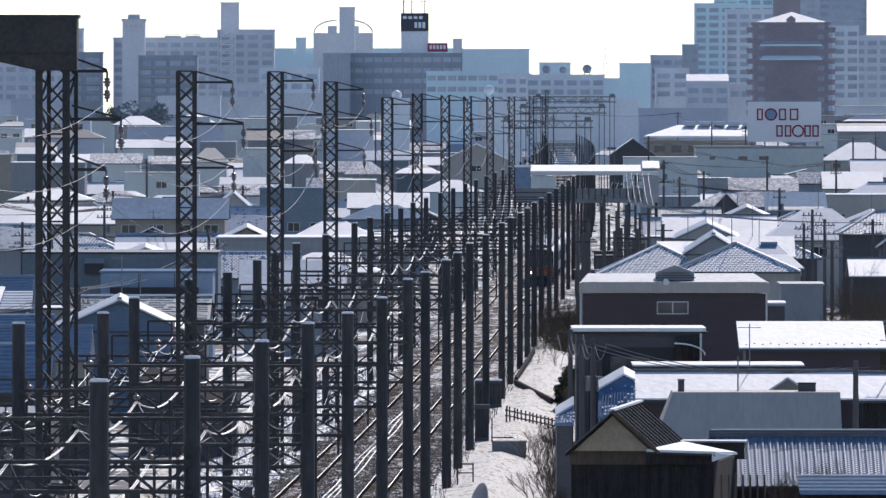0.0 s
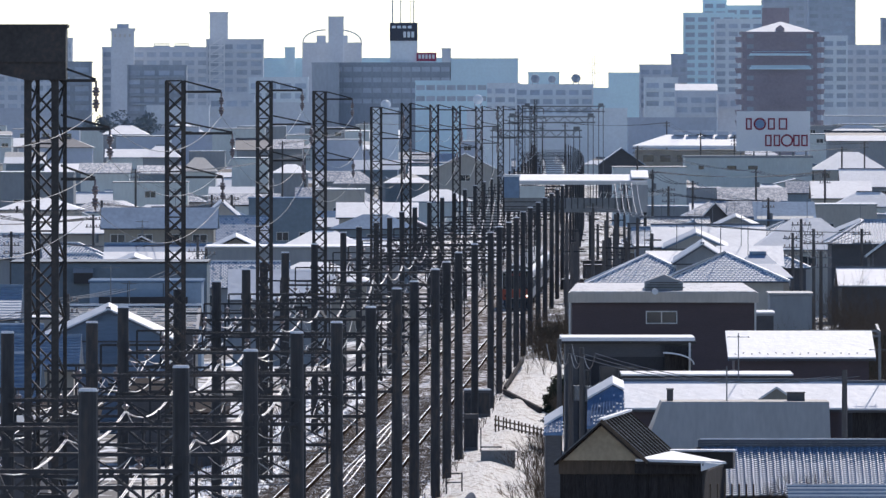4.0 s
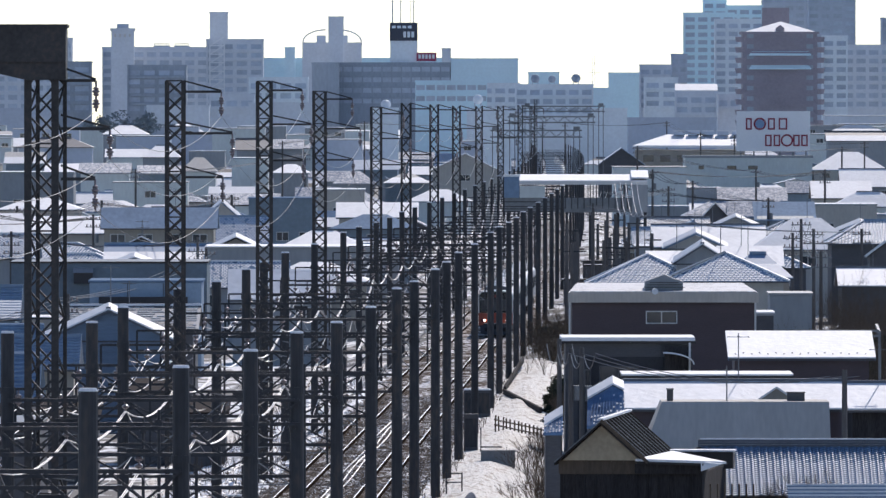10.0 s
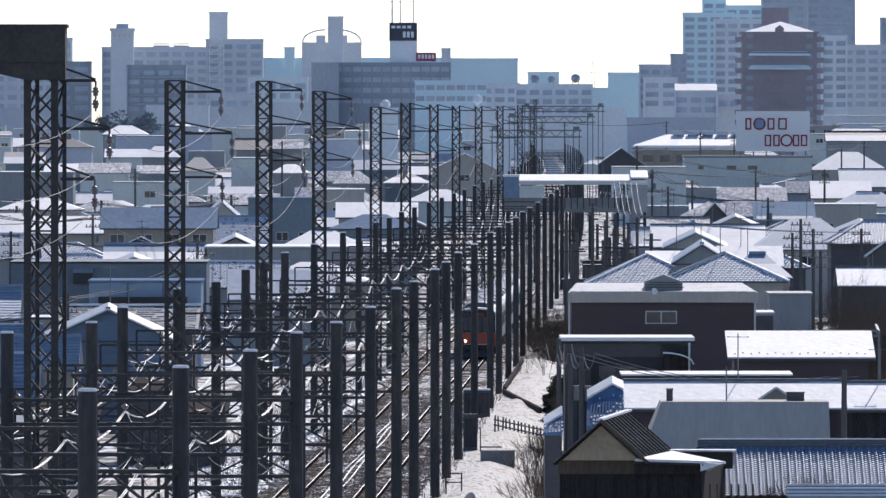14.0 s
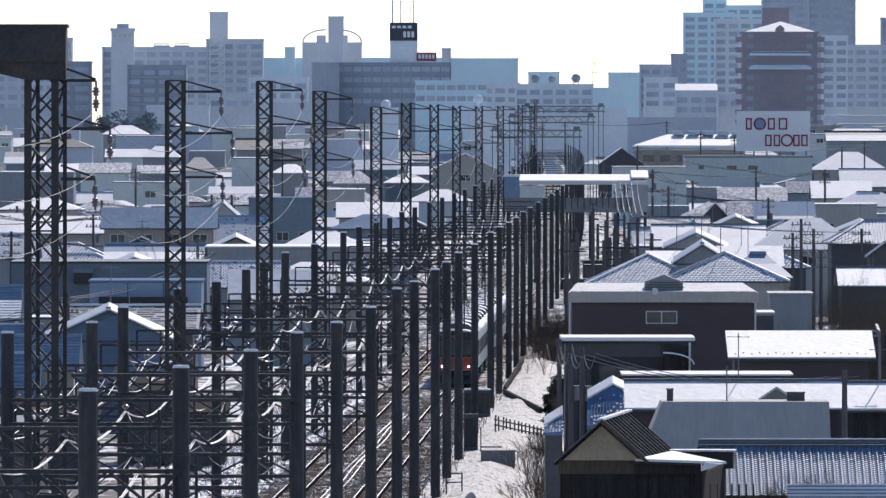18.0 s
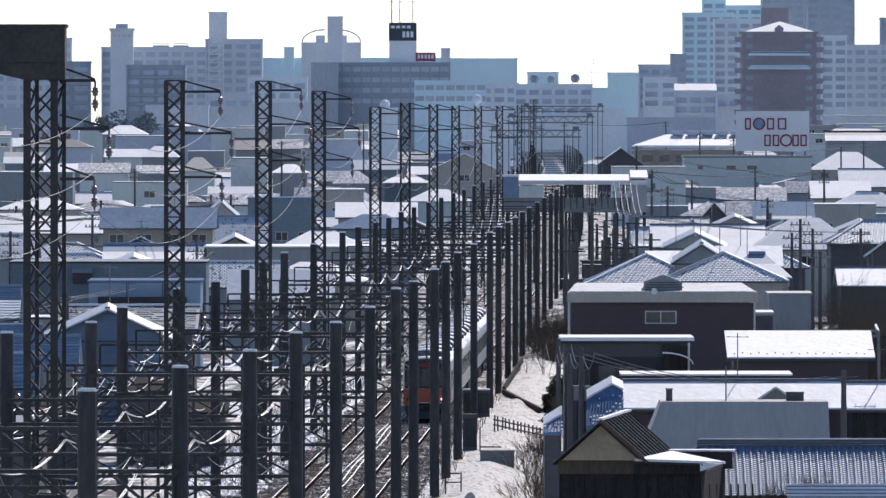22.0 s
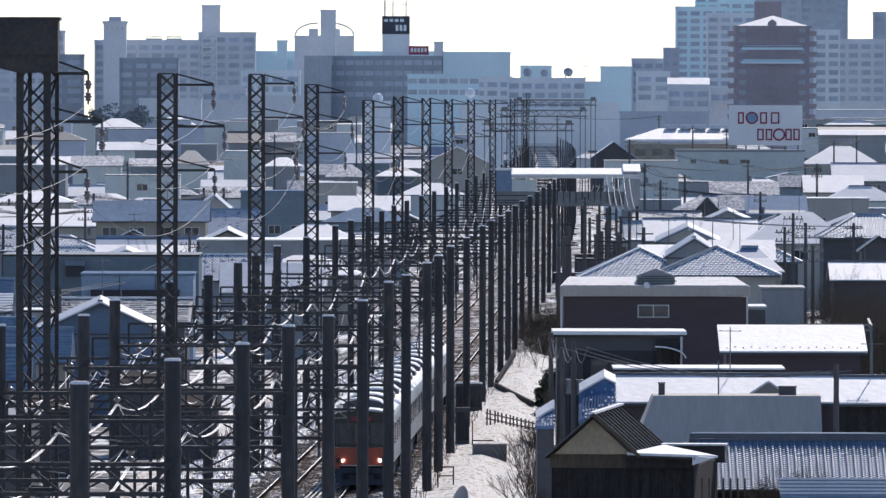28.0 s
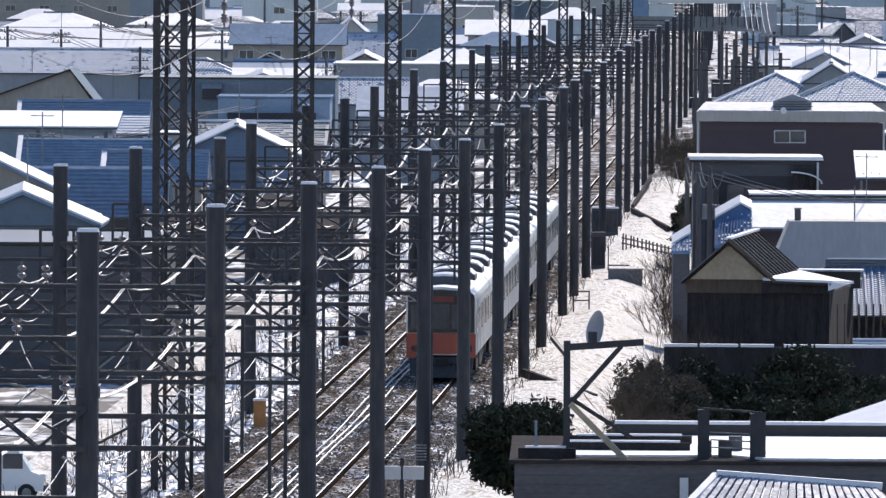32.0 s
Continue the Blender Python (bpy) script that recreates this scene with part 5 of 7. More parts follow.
def block(x0, x1, d, top, mat, style, label):
    w, g = x1 - x0, GROUND
    b = thing("city_block", ((x0 + x1) / 2, d, g), label, "building", "buildings on the skyline")
    h = top - g
    deep = min(24.0, max(8.0, w * 0.7))
    box_part("wall", (-w / 2, w / 2, 0, deep, 0, h), mat, b)
    box_part("parapet", (-w / 2 - 0.15, w / 2 + 0.15, -0.15, deep + 0.15, h, h + 0.6), mat, b)
    low = 12.0 if d < 3300 else 20.5
    storey = 3.1
    if style == 1:
        n = int((h - low) / storey)
        cols = max(2, int(w / 4.2))
        pitch = w / cols
        for k in range(n):
            z = h - 1.2 - (k + 1) * storey + 1.0
            scaled("balcony", mat, b, (0, -0.55, z - 0.35), (w * 0.96, 1.1, 0.95))
            for c in range(cols):
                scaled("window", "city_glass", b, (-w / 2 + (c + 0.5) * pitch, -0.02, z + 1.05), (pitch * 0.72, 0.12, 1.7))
        for sx in (-1, 1):
            scaled("end_wall", mat, b, (sx * (w / 2 - 0.25), -0.6, (h + low) / 2), (0.5, 1.2, h - low))
    elif style == 2:
        n = int((h - low) / 3.4)
        cols = max(3, int(w / 3.0))
        pitch = w / cols
        for k in range(n):
            z = h - 1.6 - k * 3.4
            scaled("ledge", mat, b, (0, -0.2, z + 1.1), (w, 0.4, 0.5))
            for c in range(cols):
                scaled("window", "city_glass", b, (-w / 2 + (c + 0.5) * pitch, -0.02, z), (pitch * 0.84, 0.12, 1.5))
    if "snow on its roof" in label:
        bm = bmesh.new()
        prism(bm, [(-w / 2, -0.2, h + 0.6), (-w / 2, -0.2, h + 0.9), (-w / 2, deep * 0.6, h + 3.0), (-w / 2, deep * 0.6, h + 0.6)], (w, 0, 0))
        part("snow_layer", bm, "snow", b, "snow on a low sloping roof")
    return b


def build_city():
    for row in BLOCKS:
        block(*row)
    rng = random.Random(21)
    # the brown apartment tower with the snowy pyramid roof
    x0, x1, d, g = 88.0, 112.5, 3430.0, GROUND
    w = x1 - x0
    t = thing("apartment_tower", ((x0 + x1) / 2, d, g), "brown tiled apartment tower with snow on a low pyramid roof", "apartment building")
    top = 43.5 - g
    box_part("wall", (-w / 2 + 1.2, w / 2 - 1.2, 0, 20, 0, top), "tower_brown", t)
    box_part("cornice", (-w / 2 + 0.6, w / 2 - 0.6, -0.6, 20.6, top - 0.7, top), "tower_brown", t)
    bm = bmesh.new()
    v = [bm.verts.new(p) for p in ((-w / 2 + 1.8, -0.2, top), (w / 2 - 1.8, -0.2, top), (w / 2 - 1.8, 20, top), (-w / 2 + 1.8, 20, top), (0.4, 8, top + 3.1))]
    for a in range(4):
        bm.faces.new((v[a], v[(a + 1) % 4], v[4]))
    bm.faces.new(v[:4])
    part("roof", bm, "snow", t, "snow-covered pyramid roof")
    bm = bmesh.new()
    prism(bm, [(-1.2, -0.5, top + 0.1), (1.2, -0.5, top + 0.1), (1.3, -0.5, top + 1.0), (0, -0.5, top + 2.0), (-1.3, -0.5, top + 1.0)], (0, 3.5, 0))
    part("dormer", bm, "tower_brown", t)
    box_part("rear_wing", (-4.4, 3.6, 30, 38, 0, top + 7.4), "tower_brown", t)
    for k in range(11):
        z = top - 3.1 * (k + 1)
        for sx in (-1, 1):
            bm = bmesh.new()
            tube(bm, (sx * (w / 2 - 1.2), 2.0, z), (sx * (w / 2 - 1.2), 2.0, z + 1.55), 2.0, 2.35, 14)
            part("balcony", bm, "tower_brown", t, "rounded corner balcony")
            scaled("window", "tower_office", t, (sx * (w / 2 - 3.4), -0.02, z + 1.8), (2.0, 0.14, 1.3))
        scaled("ledge", "tower_brown", t, (0, -0.3, z), (w - 7, 0.7, 0.5))
    # canopies take a pale blue colour in place of sky light on their slopes
    for z, ww in ((36.7, 18.5), (32.6, 18.5)):
        bm = bmesh.new()
        prism(bm, [(-ww / 2, -0.9, z - g), (ww / 2, -0.9, z - g), (ww / 2 - 1.2, 0.4, z - g + 1.4), (-ww / 2 + 1.2, 0.4, z - g + 1.4)], (0, 0, -0.35))
        part("canopy", bm, "tower_blue", t, "sloping roof canopy with sky light in its pale colour")
    # the tall tower behind and small roof plant, antenna mast
    # office tower with a dark sign and aerials
    o = thing("sign_tower", (-12.6, 3702, 36.2), "pale concrete roof tower with a dark sign band and aerials", "sign tower")
    box_part("wall", (-4.4, 4.4, 0, 8, -0.6, 6.4), "tower_pale", o)
    box_part("sign_panel", (-4.5, 4.4, -0.3, 8.2, 6.4, 12.2), "sign_dark", o, "dark sign panel")
    for k in range(4):
        scaled("sign_bar", "tower_pale", o, (-3.2 + k * 1.7, -0.4, 10.8), (1.2, 0.2, 0.9))
    for k in range(3):
        scaled("sign_bar", "tower_pale", o, (0.3 + k * 1.3, -0.4, 8.4), (0.9, 0.2, 1.9))
    for x, zt, r in ((-1.0, 27, 0.35), (3.2, 27, 0.35), (-3.6, 22, 0.5), (2.2, 26, 0.15)):
        bm = bmesh.new()
        tube(bm, (x, 3, 12.2), (x, 3, zt - 2), r * 0.5, r * 0.4, 6)
        for z in range(16, int(zt), 3):
            tube(bm, (x - 0.6, 3, z), (x + 0.6, 3, z), 0.08, sides=5)
        part("aerial_mast", bm, "tower_deep", o, "lattice aerial mast")
    s = thing("roof_sign", (-5.3, 3701, 35.6), "plum roof sign board with a pale bar", "roof sign")
    box_part("board", (-3.2, 3.2, 0, 0.5, 0.4, 3.2), "sign_plum", s)
    for k in range(5):
        scaled("sign_bar", "sign_white", s, (-2.2 + 1.1 * k, -0.1, 1.9), (0.75, 0.15, 1.3))
    for x in (-2.5, 2.5):
        bar_part("post", (x, 0.3, -0.2), (x, 0.3, 0.4), 0.3, "tower_deep", s)
    # crown of the stair tower, roof boxes, outside stair, far pylon
    cr = thing("tower_crown", (-118.9, 4279.5, 50.1), "small lantern crown on a grey stair tower", "tower crown")
    box_part("cap", (-4.6, 4.6, -0.6, 9, 0.0, 1.0), "tower_grey", cr)
    box_part("lantern", (-2.2, 2.2, 1, 6, 1.0, 2.6), "tower_deep", cr)
    for k in range(4):
        scaled("opening", "trim", cr, (-2.7 + 1.8 * k, -0.3, -1.7), (0.7, 0.3, 1.1))
    for x0, x1 in ((-107.9, -101.9), (-100.3, -94.6)):
        rb = thing("roof_railing", ((x0 + x1) / 2, 4302, 44.3), "low railed plant box on an apartment roof", "roof plant", "plant on the roofs")
        w2 = (x1 - x0) / 2
        box_part("plant_box", (-w2, w2, 0, 4, 0, 0.5), "tower_deep", rb)
        for k in range(8):
            scaled("baluster", "tower_grey", rb, (-w2 + (k + 0.5) * w2 / 4, 0, 0.8), (0.25, 0.2, 0.8))
        scaled("rail", "tower_grey", rb, (0, 0, 1.25), (2 * w2, 0.2, 0.2))
    st = thing("outside_stair", (-82.2, 4195, GROUND), "pale steel stair frame up the side of a block", "stair")
    for x in (-2.6, 2.6):
        bar_part("post", (x, 0, 0), (x, 0, 46), 0.45, "sign_white", st)
    for k in range(10):
        z = 17.5 + 3.1 * k
        bar_part("landing", (-2.6, 0, z), (2.6, 0, z), 0.4, "sign_white", st)
        bar_part("flight", (-2.4, 0, z), (2.4, 0, z + 3.1), 0.3, "sign_white", st)
    # pylon haze is only its pale blue colour
    py = thing("far_pylon", (64.0, 4900, 17.0), "slender pale lattice pylon in the haze", "pylon")
    for sx in (-1, 1):
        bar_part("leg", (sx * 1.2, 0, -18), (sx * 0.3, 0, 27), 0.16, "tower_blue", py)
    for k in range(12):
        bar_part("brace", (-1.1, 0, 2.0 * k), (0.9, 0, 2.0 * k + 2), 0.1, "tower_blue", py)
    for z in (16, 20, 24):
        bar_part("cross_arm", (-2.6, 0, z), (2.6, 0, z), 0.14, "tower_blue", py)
    # arches on the grey block
    a = thing("roof_arch", (-42.3, 4402, 46.6), "pair of pale steel arches on a grey rooftop", "roof arch")
    for sx in (-1, 1):
        bm = bmesh.new()
        wire(bm, [Vector((sx * (2.5 + 8.6 * math.sin(math.pi / 16 * k)), 0, 0.2 + 4.6 * math.cos(math.pi / 16 * k))) for k in range(9)], 0.32, 6)
        part("arch", bm, "tower_grey", a)
        scaled("roof_house", "tower_grey", a, (sx * 4.2, 3, 1.3), (3.5, 5, 2.8))
    # round tanks
    for x, z, d, r, mat in ((-13.4, 18.4, 2702, 1.2, "sign_white"), (10.3, 20.4, 3403, 1.5, "tower_pale"), (31.2, 28.2, 3903, 1.5, "tower_office"),
                            (36.9, 28.2, 3903, 1.3, "tower_office"), (45.0, 28.2, 3903, 1.6, "tower_office")):
        z += r + 1.4
        tank = thing("water_tank", (x, d, z), "round roof water tank on a short frame", "water tank", "roof tanks")
        bm = bmesh.new()
        bmesh.ops.create_uvsphere(bm, u_segments=16, v_segments=10, radius=r)
        bmesh.ops.scale(bm, vec=(1, 1, 0.95), verts=bm.verts)
        part("tank", bm, mat, tank, smooth=True)
        for sx in (-1, 1):
            bar_part("leg", (sx * r * 0.6, 0, -r - 1.5), (sx * r * 0.6, 0, -r * 0.5), 0.3, "tower_deep", tank)


# ---- shop with its rooftop sign, and the footbridge ----
def build_shop():
    d = 2300.0
    s = thing("shop_building", (61.0, d, GROUND), "pale corrugated shop building with a flat roof", "shop")
    box_part("wall", (-12.7, 12.6, 0, 22, 0, 11.2), "pale_wall", s)
    for k in range(40):
        scaled("wall_rib", "pale_wall", s, (-12.4 + k * 0.64, -0.05, 5.6), (0.22, 0.12, 10.8))
    box_part("parapet", (-12.9, 12.8, -0.2, 22.2, 11.2, 11.7), "grey_wall", s)
    for x in (-9.5, -3.8, -3.0, 0.8):
        scaled("window", "glass", s, (x, -0.1, 9.3), (1.9 if x > 0 else 1.0, 0.2, 0.7))
    sign = thing("rooftop_sign", (65.9, d + 0.4, 10.4), "large white rooftop sign board with dark red shapes", "sign board")
    box_part("board", (-7.35, 7.35, 0, 0.6, 0.85, 8.85), "sign_white", sign)
    for k in range(6):
        bar_part("support", (-6.5 + 2.6 * k, 0.4, 0), (-6.5 + 2.6 * k, 0.4, 0.9), 0.3, "galv", sign)
    # plain shapes in the sign's colours
    def hollow(x, z, w, h, s=0.29):
        bm = bmesh.new()
        for dims in ((x - w / 2, x + w / 2, -0.11, -0.01, z + h / 2 - s, z + h / 2), (x - w / 2, x + w / 2, -0.11, -0.01, z - h / 2, z - h / 2 + s),
                     (x - w / 2, x - w / 2 + s, -0.11, -0.01, z - h / 2 + s, z + h / 2 - s), (x + w / 2 - s, x + w / 2, -0.11, -0.01, z - h / 2 + s, z + h / 2 - s)):
            box(bm, *dims)
        part("sign_frame", bm, "sign_red", sign, "dark red hollow frame")

    def ring(x, z):
        bm = bmesh.new()
        for k in range(24):
            a0, a1 = 2 * math.pi * k / 24, 2 * math.pi * (k + 1) / 24
            prism(bm, [(x + r * math.cos(a), -0.11, z + r * math.sin(a)) for r, a in ((1.25, a0), (1.25, a1), (0.92, a1), (0.92, a0))], (0, 0.1, 0))
        bmesh.ops.remove_doubles(bm, verts=bm.verts, dist=0.005)
        part("sign_ring", bm, "sign_red", sign, "dark red ring")
    hollow(-4.9, 6.3, 1.2, 2.3)
    ring(-2.7, 6.3)
    bm = bmesh.new()
    tube(bm, (-2.7, -0.02, 6.3), (-2.7, -0.10, 6.3), 0.90, sides=20)
    part("sign_disc", bm, "sign_blue", sign, "blue disc")
    hollow(-0.4, 6.3, 1.4, 2.3), hollow(1.9, 6.3, 1.7, 2.3)
    for x in (-1.0, 0.7, 4.6, 6.2):
        hollow(x, 3.0, 1.3, 2.3)
    ring(2.7, 3.0)
    # low hall with skylights behind
    hall = thing("market_hall", (59.0, 2750.0, GROUND), "low hall with a broad snowy roof and a row of skylights", "hall")
    box_part("wall", (-13.0, 13.0, 0, 20, 0, 11.6), "beige", hall)
    bm = bmesh.new()
    solid(bm, [(-13.8, -1, 12.6), (13.8, -1, 12.6), (13.8, 11, 15.2), (-5.5, 11, 15.2)], 0.5)
    part("roof", bm, "snow", hall, "snow-covered roof slope")
    for k in range(5):
        scaled("skylight", "tower_deep", hall, (-2.5 + 3.5 * k, 9.6, 15.5), (2.6, 2.0, 0.9))
        scaled("skylight_snow", "snow", hall, (-2.5 + 3.5 * k, 9.6, 16.05), (2.8, 2.2, 0.22))
    for k in range(6):
        scaled("window", "glass", hall, (-10 + 4 * k, -0.05, 9.5), (2.4, 0.2, 1.5))


def build_gantries():
    """Broad lattice gantries over the line beyond the footbridge."""
    for d, x0, x1, z in ((2300, 16.8, 31.5, 20.2), (2000, 12.0, 25.6, 18.1), (1760, 8.0, 20.4, 16.0)):
        t = thing("signal_gantry", ((x0 + x1) / 2, d, GROUND), "broad grey lattice gantry spanning the line", "gantry", "gantries beyond the footbridge")
        w, h = (x1 - x0) / 2, z - GROUND
        for zz in (h - 1.0, h):
            bar_part("chord", (-w - 0.8, 0, zz), (w + 0.8, 0, zz), 0.22, "galv", t)
        for k in range(12):
            a, b = (h - 1.0, h) if k % 2 else (h, h - 1.0)
            bar_part("brace", (-w + k * w / 6, 0, a), (-w + (k + 1) * w / 6, 0, b), 0.12, "galv", t)
        for sx in (-1, 1):
            for o in (-0.45, 0.45):
                bar_part("leg", (sx * w + o, 0, 0), (sx * w + o, 0, h), 0.16, "galv", t)
            box_part("cap_box", (sx * w - 0.5, sx * w + 0.5, -0.4, 0.4, h + 0.1, h + 0.6), "galv", t)


def build_footbridge():
    d = 1262.0
    f = thing("footbridge", (rail_x(d), d, 0), "covered footbridge high across the tracks with snow on its long roof", "footbridge")
    c = rail_x(d)
    x0, x1 = 6.75 - c, 22.3 - c
    box_part("deck", (x0, x1, 0, 3, 7.6, 8.0), "galv", f)
    box_part("parapet", (x0, x1, -0.05, 0.1, 8.0, 9.2), "galv", f)
    box_part("roof", (x0, x1, -0.5, 3.5, 10.9, 11.0), "metal_grey", f)
    bm = bmesh.new()
    prism(bm, [(x0 + 1.6, -0.55, 11.0), (x0 + 1.6, -0.55, 11.1), (x0 + 1.6, 4.6, 11.75), (x0 + 1.6, 5.2, 11.7), (x0 + 1.6, 5.2, 11.0)], (x1 - x0 - 1.6, 0, 0))
    part("roof_snow", bm, "snow", f, "thick snow on the roof")
    box_part("fascia", (x0 + 1.6, x1, -0.56, -0.46, 10.65, 11.0), "trim", f, "white roof edge board")
    box_part("stair_house", (x0 - 0.05, x0 + 1.6, -0.6, 3.2, 9.2, 11.5), "metal_blue", f, "blue sheet-metal end house")
    box_part("stair_house_snow", (x0 - 0.15, x0 + 1.7, -0.7, 3.3, 11.5, 11.75), "snow", f)
    box_part("side_panel", (x0 + 1.65, x0 + 4.4, -0.3, -0.1, 9.2, 10.5), "pale_wall", f, "pale panelled side wall")
    bm = bmesh.new()
    prism(bm, [(x1 - 1.7, -0.7, 11.3), (x1 - 1.7, -0.7, 11.45), (x1 - 1.7, 4.8, 12.2), (x1 - 1.7, 4.8, 11.3)], (1.9, 0, 0))
    part("end_snow", bm, "snow", f)
    box_part("end_wall", (x1 - 1.6, x1 + 0.1, -0.6, 3.3, 7.6, 10.6), "grey_wall", f)
    for k in range(6):
        x = x0 + 0.4 + k * 3.0
        bar_part("post", (x, 1.5, -0.8), (x, 1.5, 7.6), 0.35, "steel", f)
    for k in range(16):
        bar_part("mullion", (x0 + 4.6 + 0.68 * k, -0.1, 8.0), (x0 + 4.6 + 0.68 * k, -0.1, 10.7), 0.1, "steel", f)
    # dark sheds, switchgear and poles crowding the far side of the line before the bridge
    rng = random.Random(71)
    for k in range(26):
        dd = rng.uniform(880, 1245)
        o = rng.uniform(4.6, 13.0)
        p = thing("steel_mast", (rail_x(dd) + o, dd, -0.8), "dark steel mast with a short arm beside the line", "steel mast", "masts near the footbridge")
        hh = rng.uniform(6.5, 10.5)
        bm = bmesh.new()
        tube(bm, (0, 0, -0.6), (0, 0, hh), 0.2, 0.15, 8)
        part("shaft", bm, "pole", p)
        bar_part("arm", (-rng.uniform(0.3, 1.2), 0, hh - 0.6), (rng.uniform(0.3, 1.2), 0, hh - 0.6), 0.12, "steel", p)
    for k in range(4, 7):
        dd = 940 + 44 * k
        o = 5.6 + 2.4 * rng.random()
        sh = thing("trackside_shed", (rail_x(dd) + o, dd, GROUND), "small dark trackside shed with a weathered roof", "shed", "sheds near the footbridge")
        w = rng.uniform(2.0, 3.4)
        hgt = rng.uniform(2.8, 4.4)
        box_part("wall", (-w / 2, w / 2, 0, 4, 0, hgt), rng.choice(("slate_wall", "dark_wood", "navy")), sh)
        box_part("roof", (-w / 2 - 0.2, w / 2 + 0.2, -0.3, 4.3, hgt, hgt + 0.12), "metal_dark", sh)
    # slack feeders dropping below the bridge
    for k in range(5):
        bm = bmesh.new()
        hang(bm, (rail_x(1255) + 8.6 + 0.6 * k, 1255, 10.9), (rail_x(1180) + 9.8 + 0.6 * k, 1180, 8.2), 1.6, 0.022, 12)
        tagged(new("feeder_wire", finish(bm, "feeder_wire", "wire", True)), "slack feeder wire dropping below the footbridge", "wire", "feeders at the bridge")

# ---- the nearer buildings beside the line ----
def build_brown_house():
    d = 729.0
    h = thing("brown_house", (14.0, d, GROUND), "dark brown clad house with a low grey roof edged in snow", "house")
    box_part("wall", (-5.85, 5.7, 0, 10, 0, 7.55), "brown", h)
    box_part("fascia", (-6.1, 5.95, -0.37, -0.2, 7.6, 8.24), "metal_light", h, "grey metal eaves fascia")
    bm = bmesh.new()
    solid(bm, [(-6.1, -0.35, 8.22), (5.95, -0.35, 8.22), (5.3, 10.2, 8.62), (-5.5, 10.2, 8.62)], 0.2)
    part("roof", bm, "metal_grey", h)
    bm = bmesh.new()
    solid(bm, [(-5.95, -0.2, 8.30), (5.8, -0.2, 8.30), (5.2, 10.0, 8.70), (-5.4, 10.0, 8.70)], 0.07)
    part("snow_layer", bm, "snow_thin", h, "thin greyish snow")
    bm = bmesh.new()
    prism(bm, [(-1.2, 1.0, 8.4), (1.2, 1.0, 8.4), (1.2, 1.0, 8.9), (0, 1.0, 9.35), (-1.2, 1.0, 8.9)], (0, 3, 0))
    part("roof_vent", bm, "metal_grey", h, "small roof ventilator with louvres")
    for k in range(3):
        scaled("louvre", "slate_wall", h, (0, 0.95, 8.55 + 0.15 * k), (2.6 - 0.4 * k, 0.1, 0.05))
    bm = bmesh.new()
    tube(bm, (-0.6, -0.6, 8.3), (-0.6, 0.4, 8.3), 0.2, sides=10)
    part("snow_lump", bm, "snow", h)
    add_window(h, -0.18, 0, 6.25, 2.0, 0.82)
    for x in (-6.0, 5.75):
        bar_part("downpipe", (x, -0.1, 0), (x, -0.1, 7.6), 0.12, "trim", h)
    # slate-grey annex in front, with a curved porch
    a = thing("slate_annex", (10.5, 650.0, GROUND), "slate grey flat-roofed annex with a snow-lined roof edge", "house annex")
    box_part("wall", (-3.6, 3.55, 0, 8, 0, 6.55), "slate_wall", a)
    box_part("roof", (-3.9, 3.75, -0.3, 8.3, 6.55, 6.7), "metal_dark", a)
    box_part("snow_layer", (-3.85, 3.7, -0.32, 8.2, 6.7, 6.9), "snow", a)
    box_part("recess", (-2.9, 2.0, -0.02, 0.05, 0.5, 5.8), "slate_deep", a)
    box_part("side_return", (2.0, 3.5, -0.3, 0.0, 0, 6.4), "dark_wood", a)
    add_window(a, -0.6, -0.05, 3.4, 2.2, 1.9, "glass", "slate_wall")
    add_window(a, -2.5, -0.05, 3.6, 0.7, 1.5, "glass", "slate_wall")
    bm = bmesh.new()
    last = None
    for k in range(9):
        ang = math.pi / 2 * k / 8
        p = (1.9 + 2.3 * math.sin(ang) * 0.75, -0.9, 5.4 + 0.65 * math.cos(ang))
        if last:
            bar(bm, (last[0], -0.9, last[2]), p, 1.0, 0.07)
        last = p
    part("porch_roof", bm, "snow", a, "small curved porch roof lined with snow")
    bar_part("downpipe", (3.4, -0.35, 0), (3.4, -0.35, 6.6), 0.12, "trim", a)
    # chimney and vents on the grey hip roof, the low long house
    v = thing("roof_chimney", (11.0, 555.5, 4.15), "short square chimney on a grey roof", "chimney")
    box_part("flue", (-0.15, 0.15, 3.0, 3.4, -0.4, 0.66), "slate_wall", v)
    box_part("cap", (-0.18, 0.18, 2.97, 3.43, 0.66, 0.72), "concrete", v)
    v = thing("roof_box", (17.1, 555.5, 4.15), "low dark box on the roof ridge", "roof box")
    box_part("casing", (-0.42, 0.42, 3.0, 3.6, -0.4, 0.5), "slate_wall", v)
    box_part("lid", (-0.45, 0.45, 2.97, 3.63, 0.5, 0.55), "metal_dark", v)
    # small gable and snow guards on the roofs behind
    v = thing("roof_gable", (17.35, 599.6, 3.3), "small boarded gable on a snowy roof", "dormer")
    bm = bmesh.new()
    prism(bm, [(-0.85, 0, 0.05), (0.85, 0, 0.05), (0, 0, 0.62)], (0, 1.5, 0))
    part("gable_wall", bm, "beige", v)
    for sx in (-1, 1):
        bar_part("verge_snow", (0, -0.05, 0.66), (sx * 0.95, -0.05, 0.02), 0.14, "snow", v, 0.1)
    for k in range(17):
        g = thing("snow_guard", (17.25 + 0.48 * k, 680.25 + 0.25 * (k % 2), 3.99 + 0.055 * (k % 2)), "small dark metal snow guard on a roof", "snow guard", "snow guards on the roof")
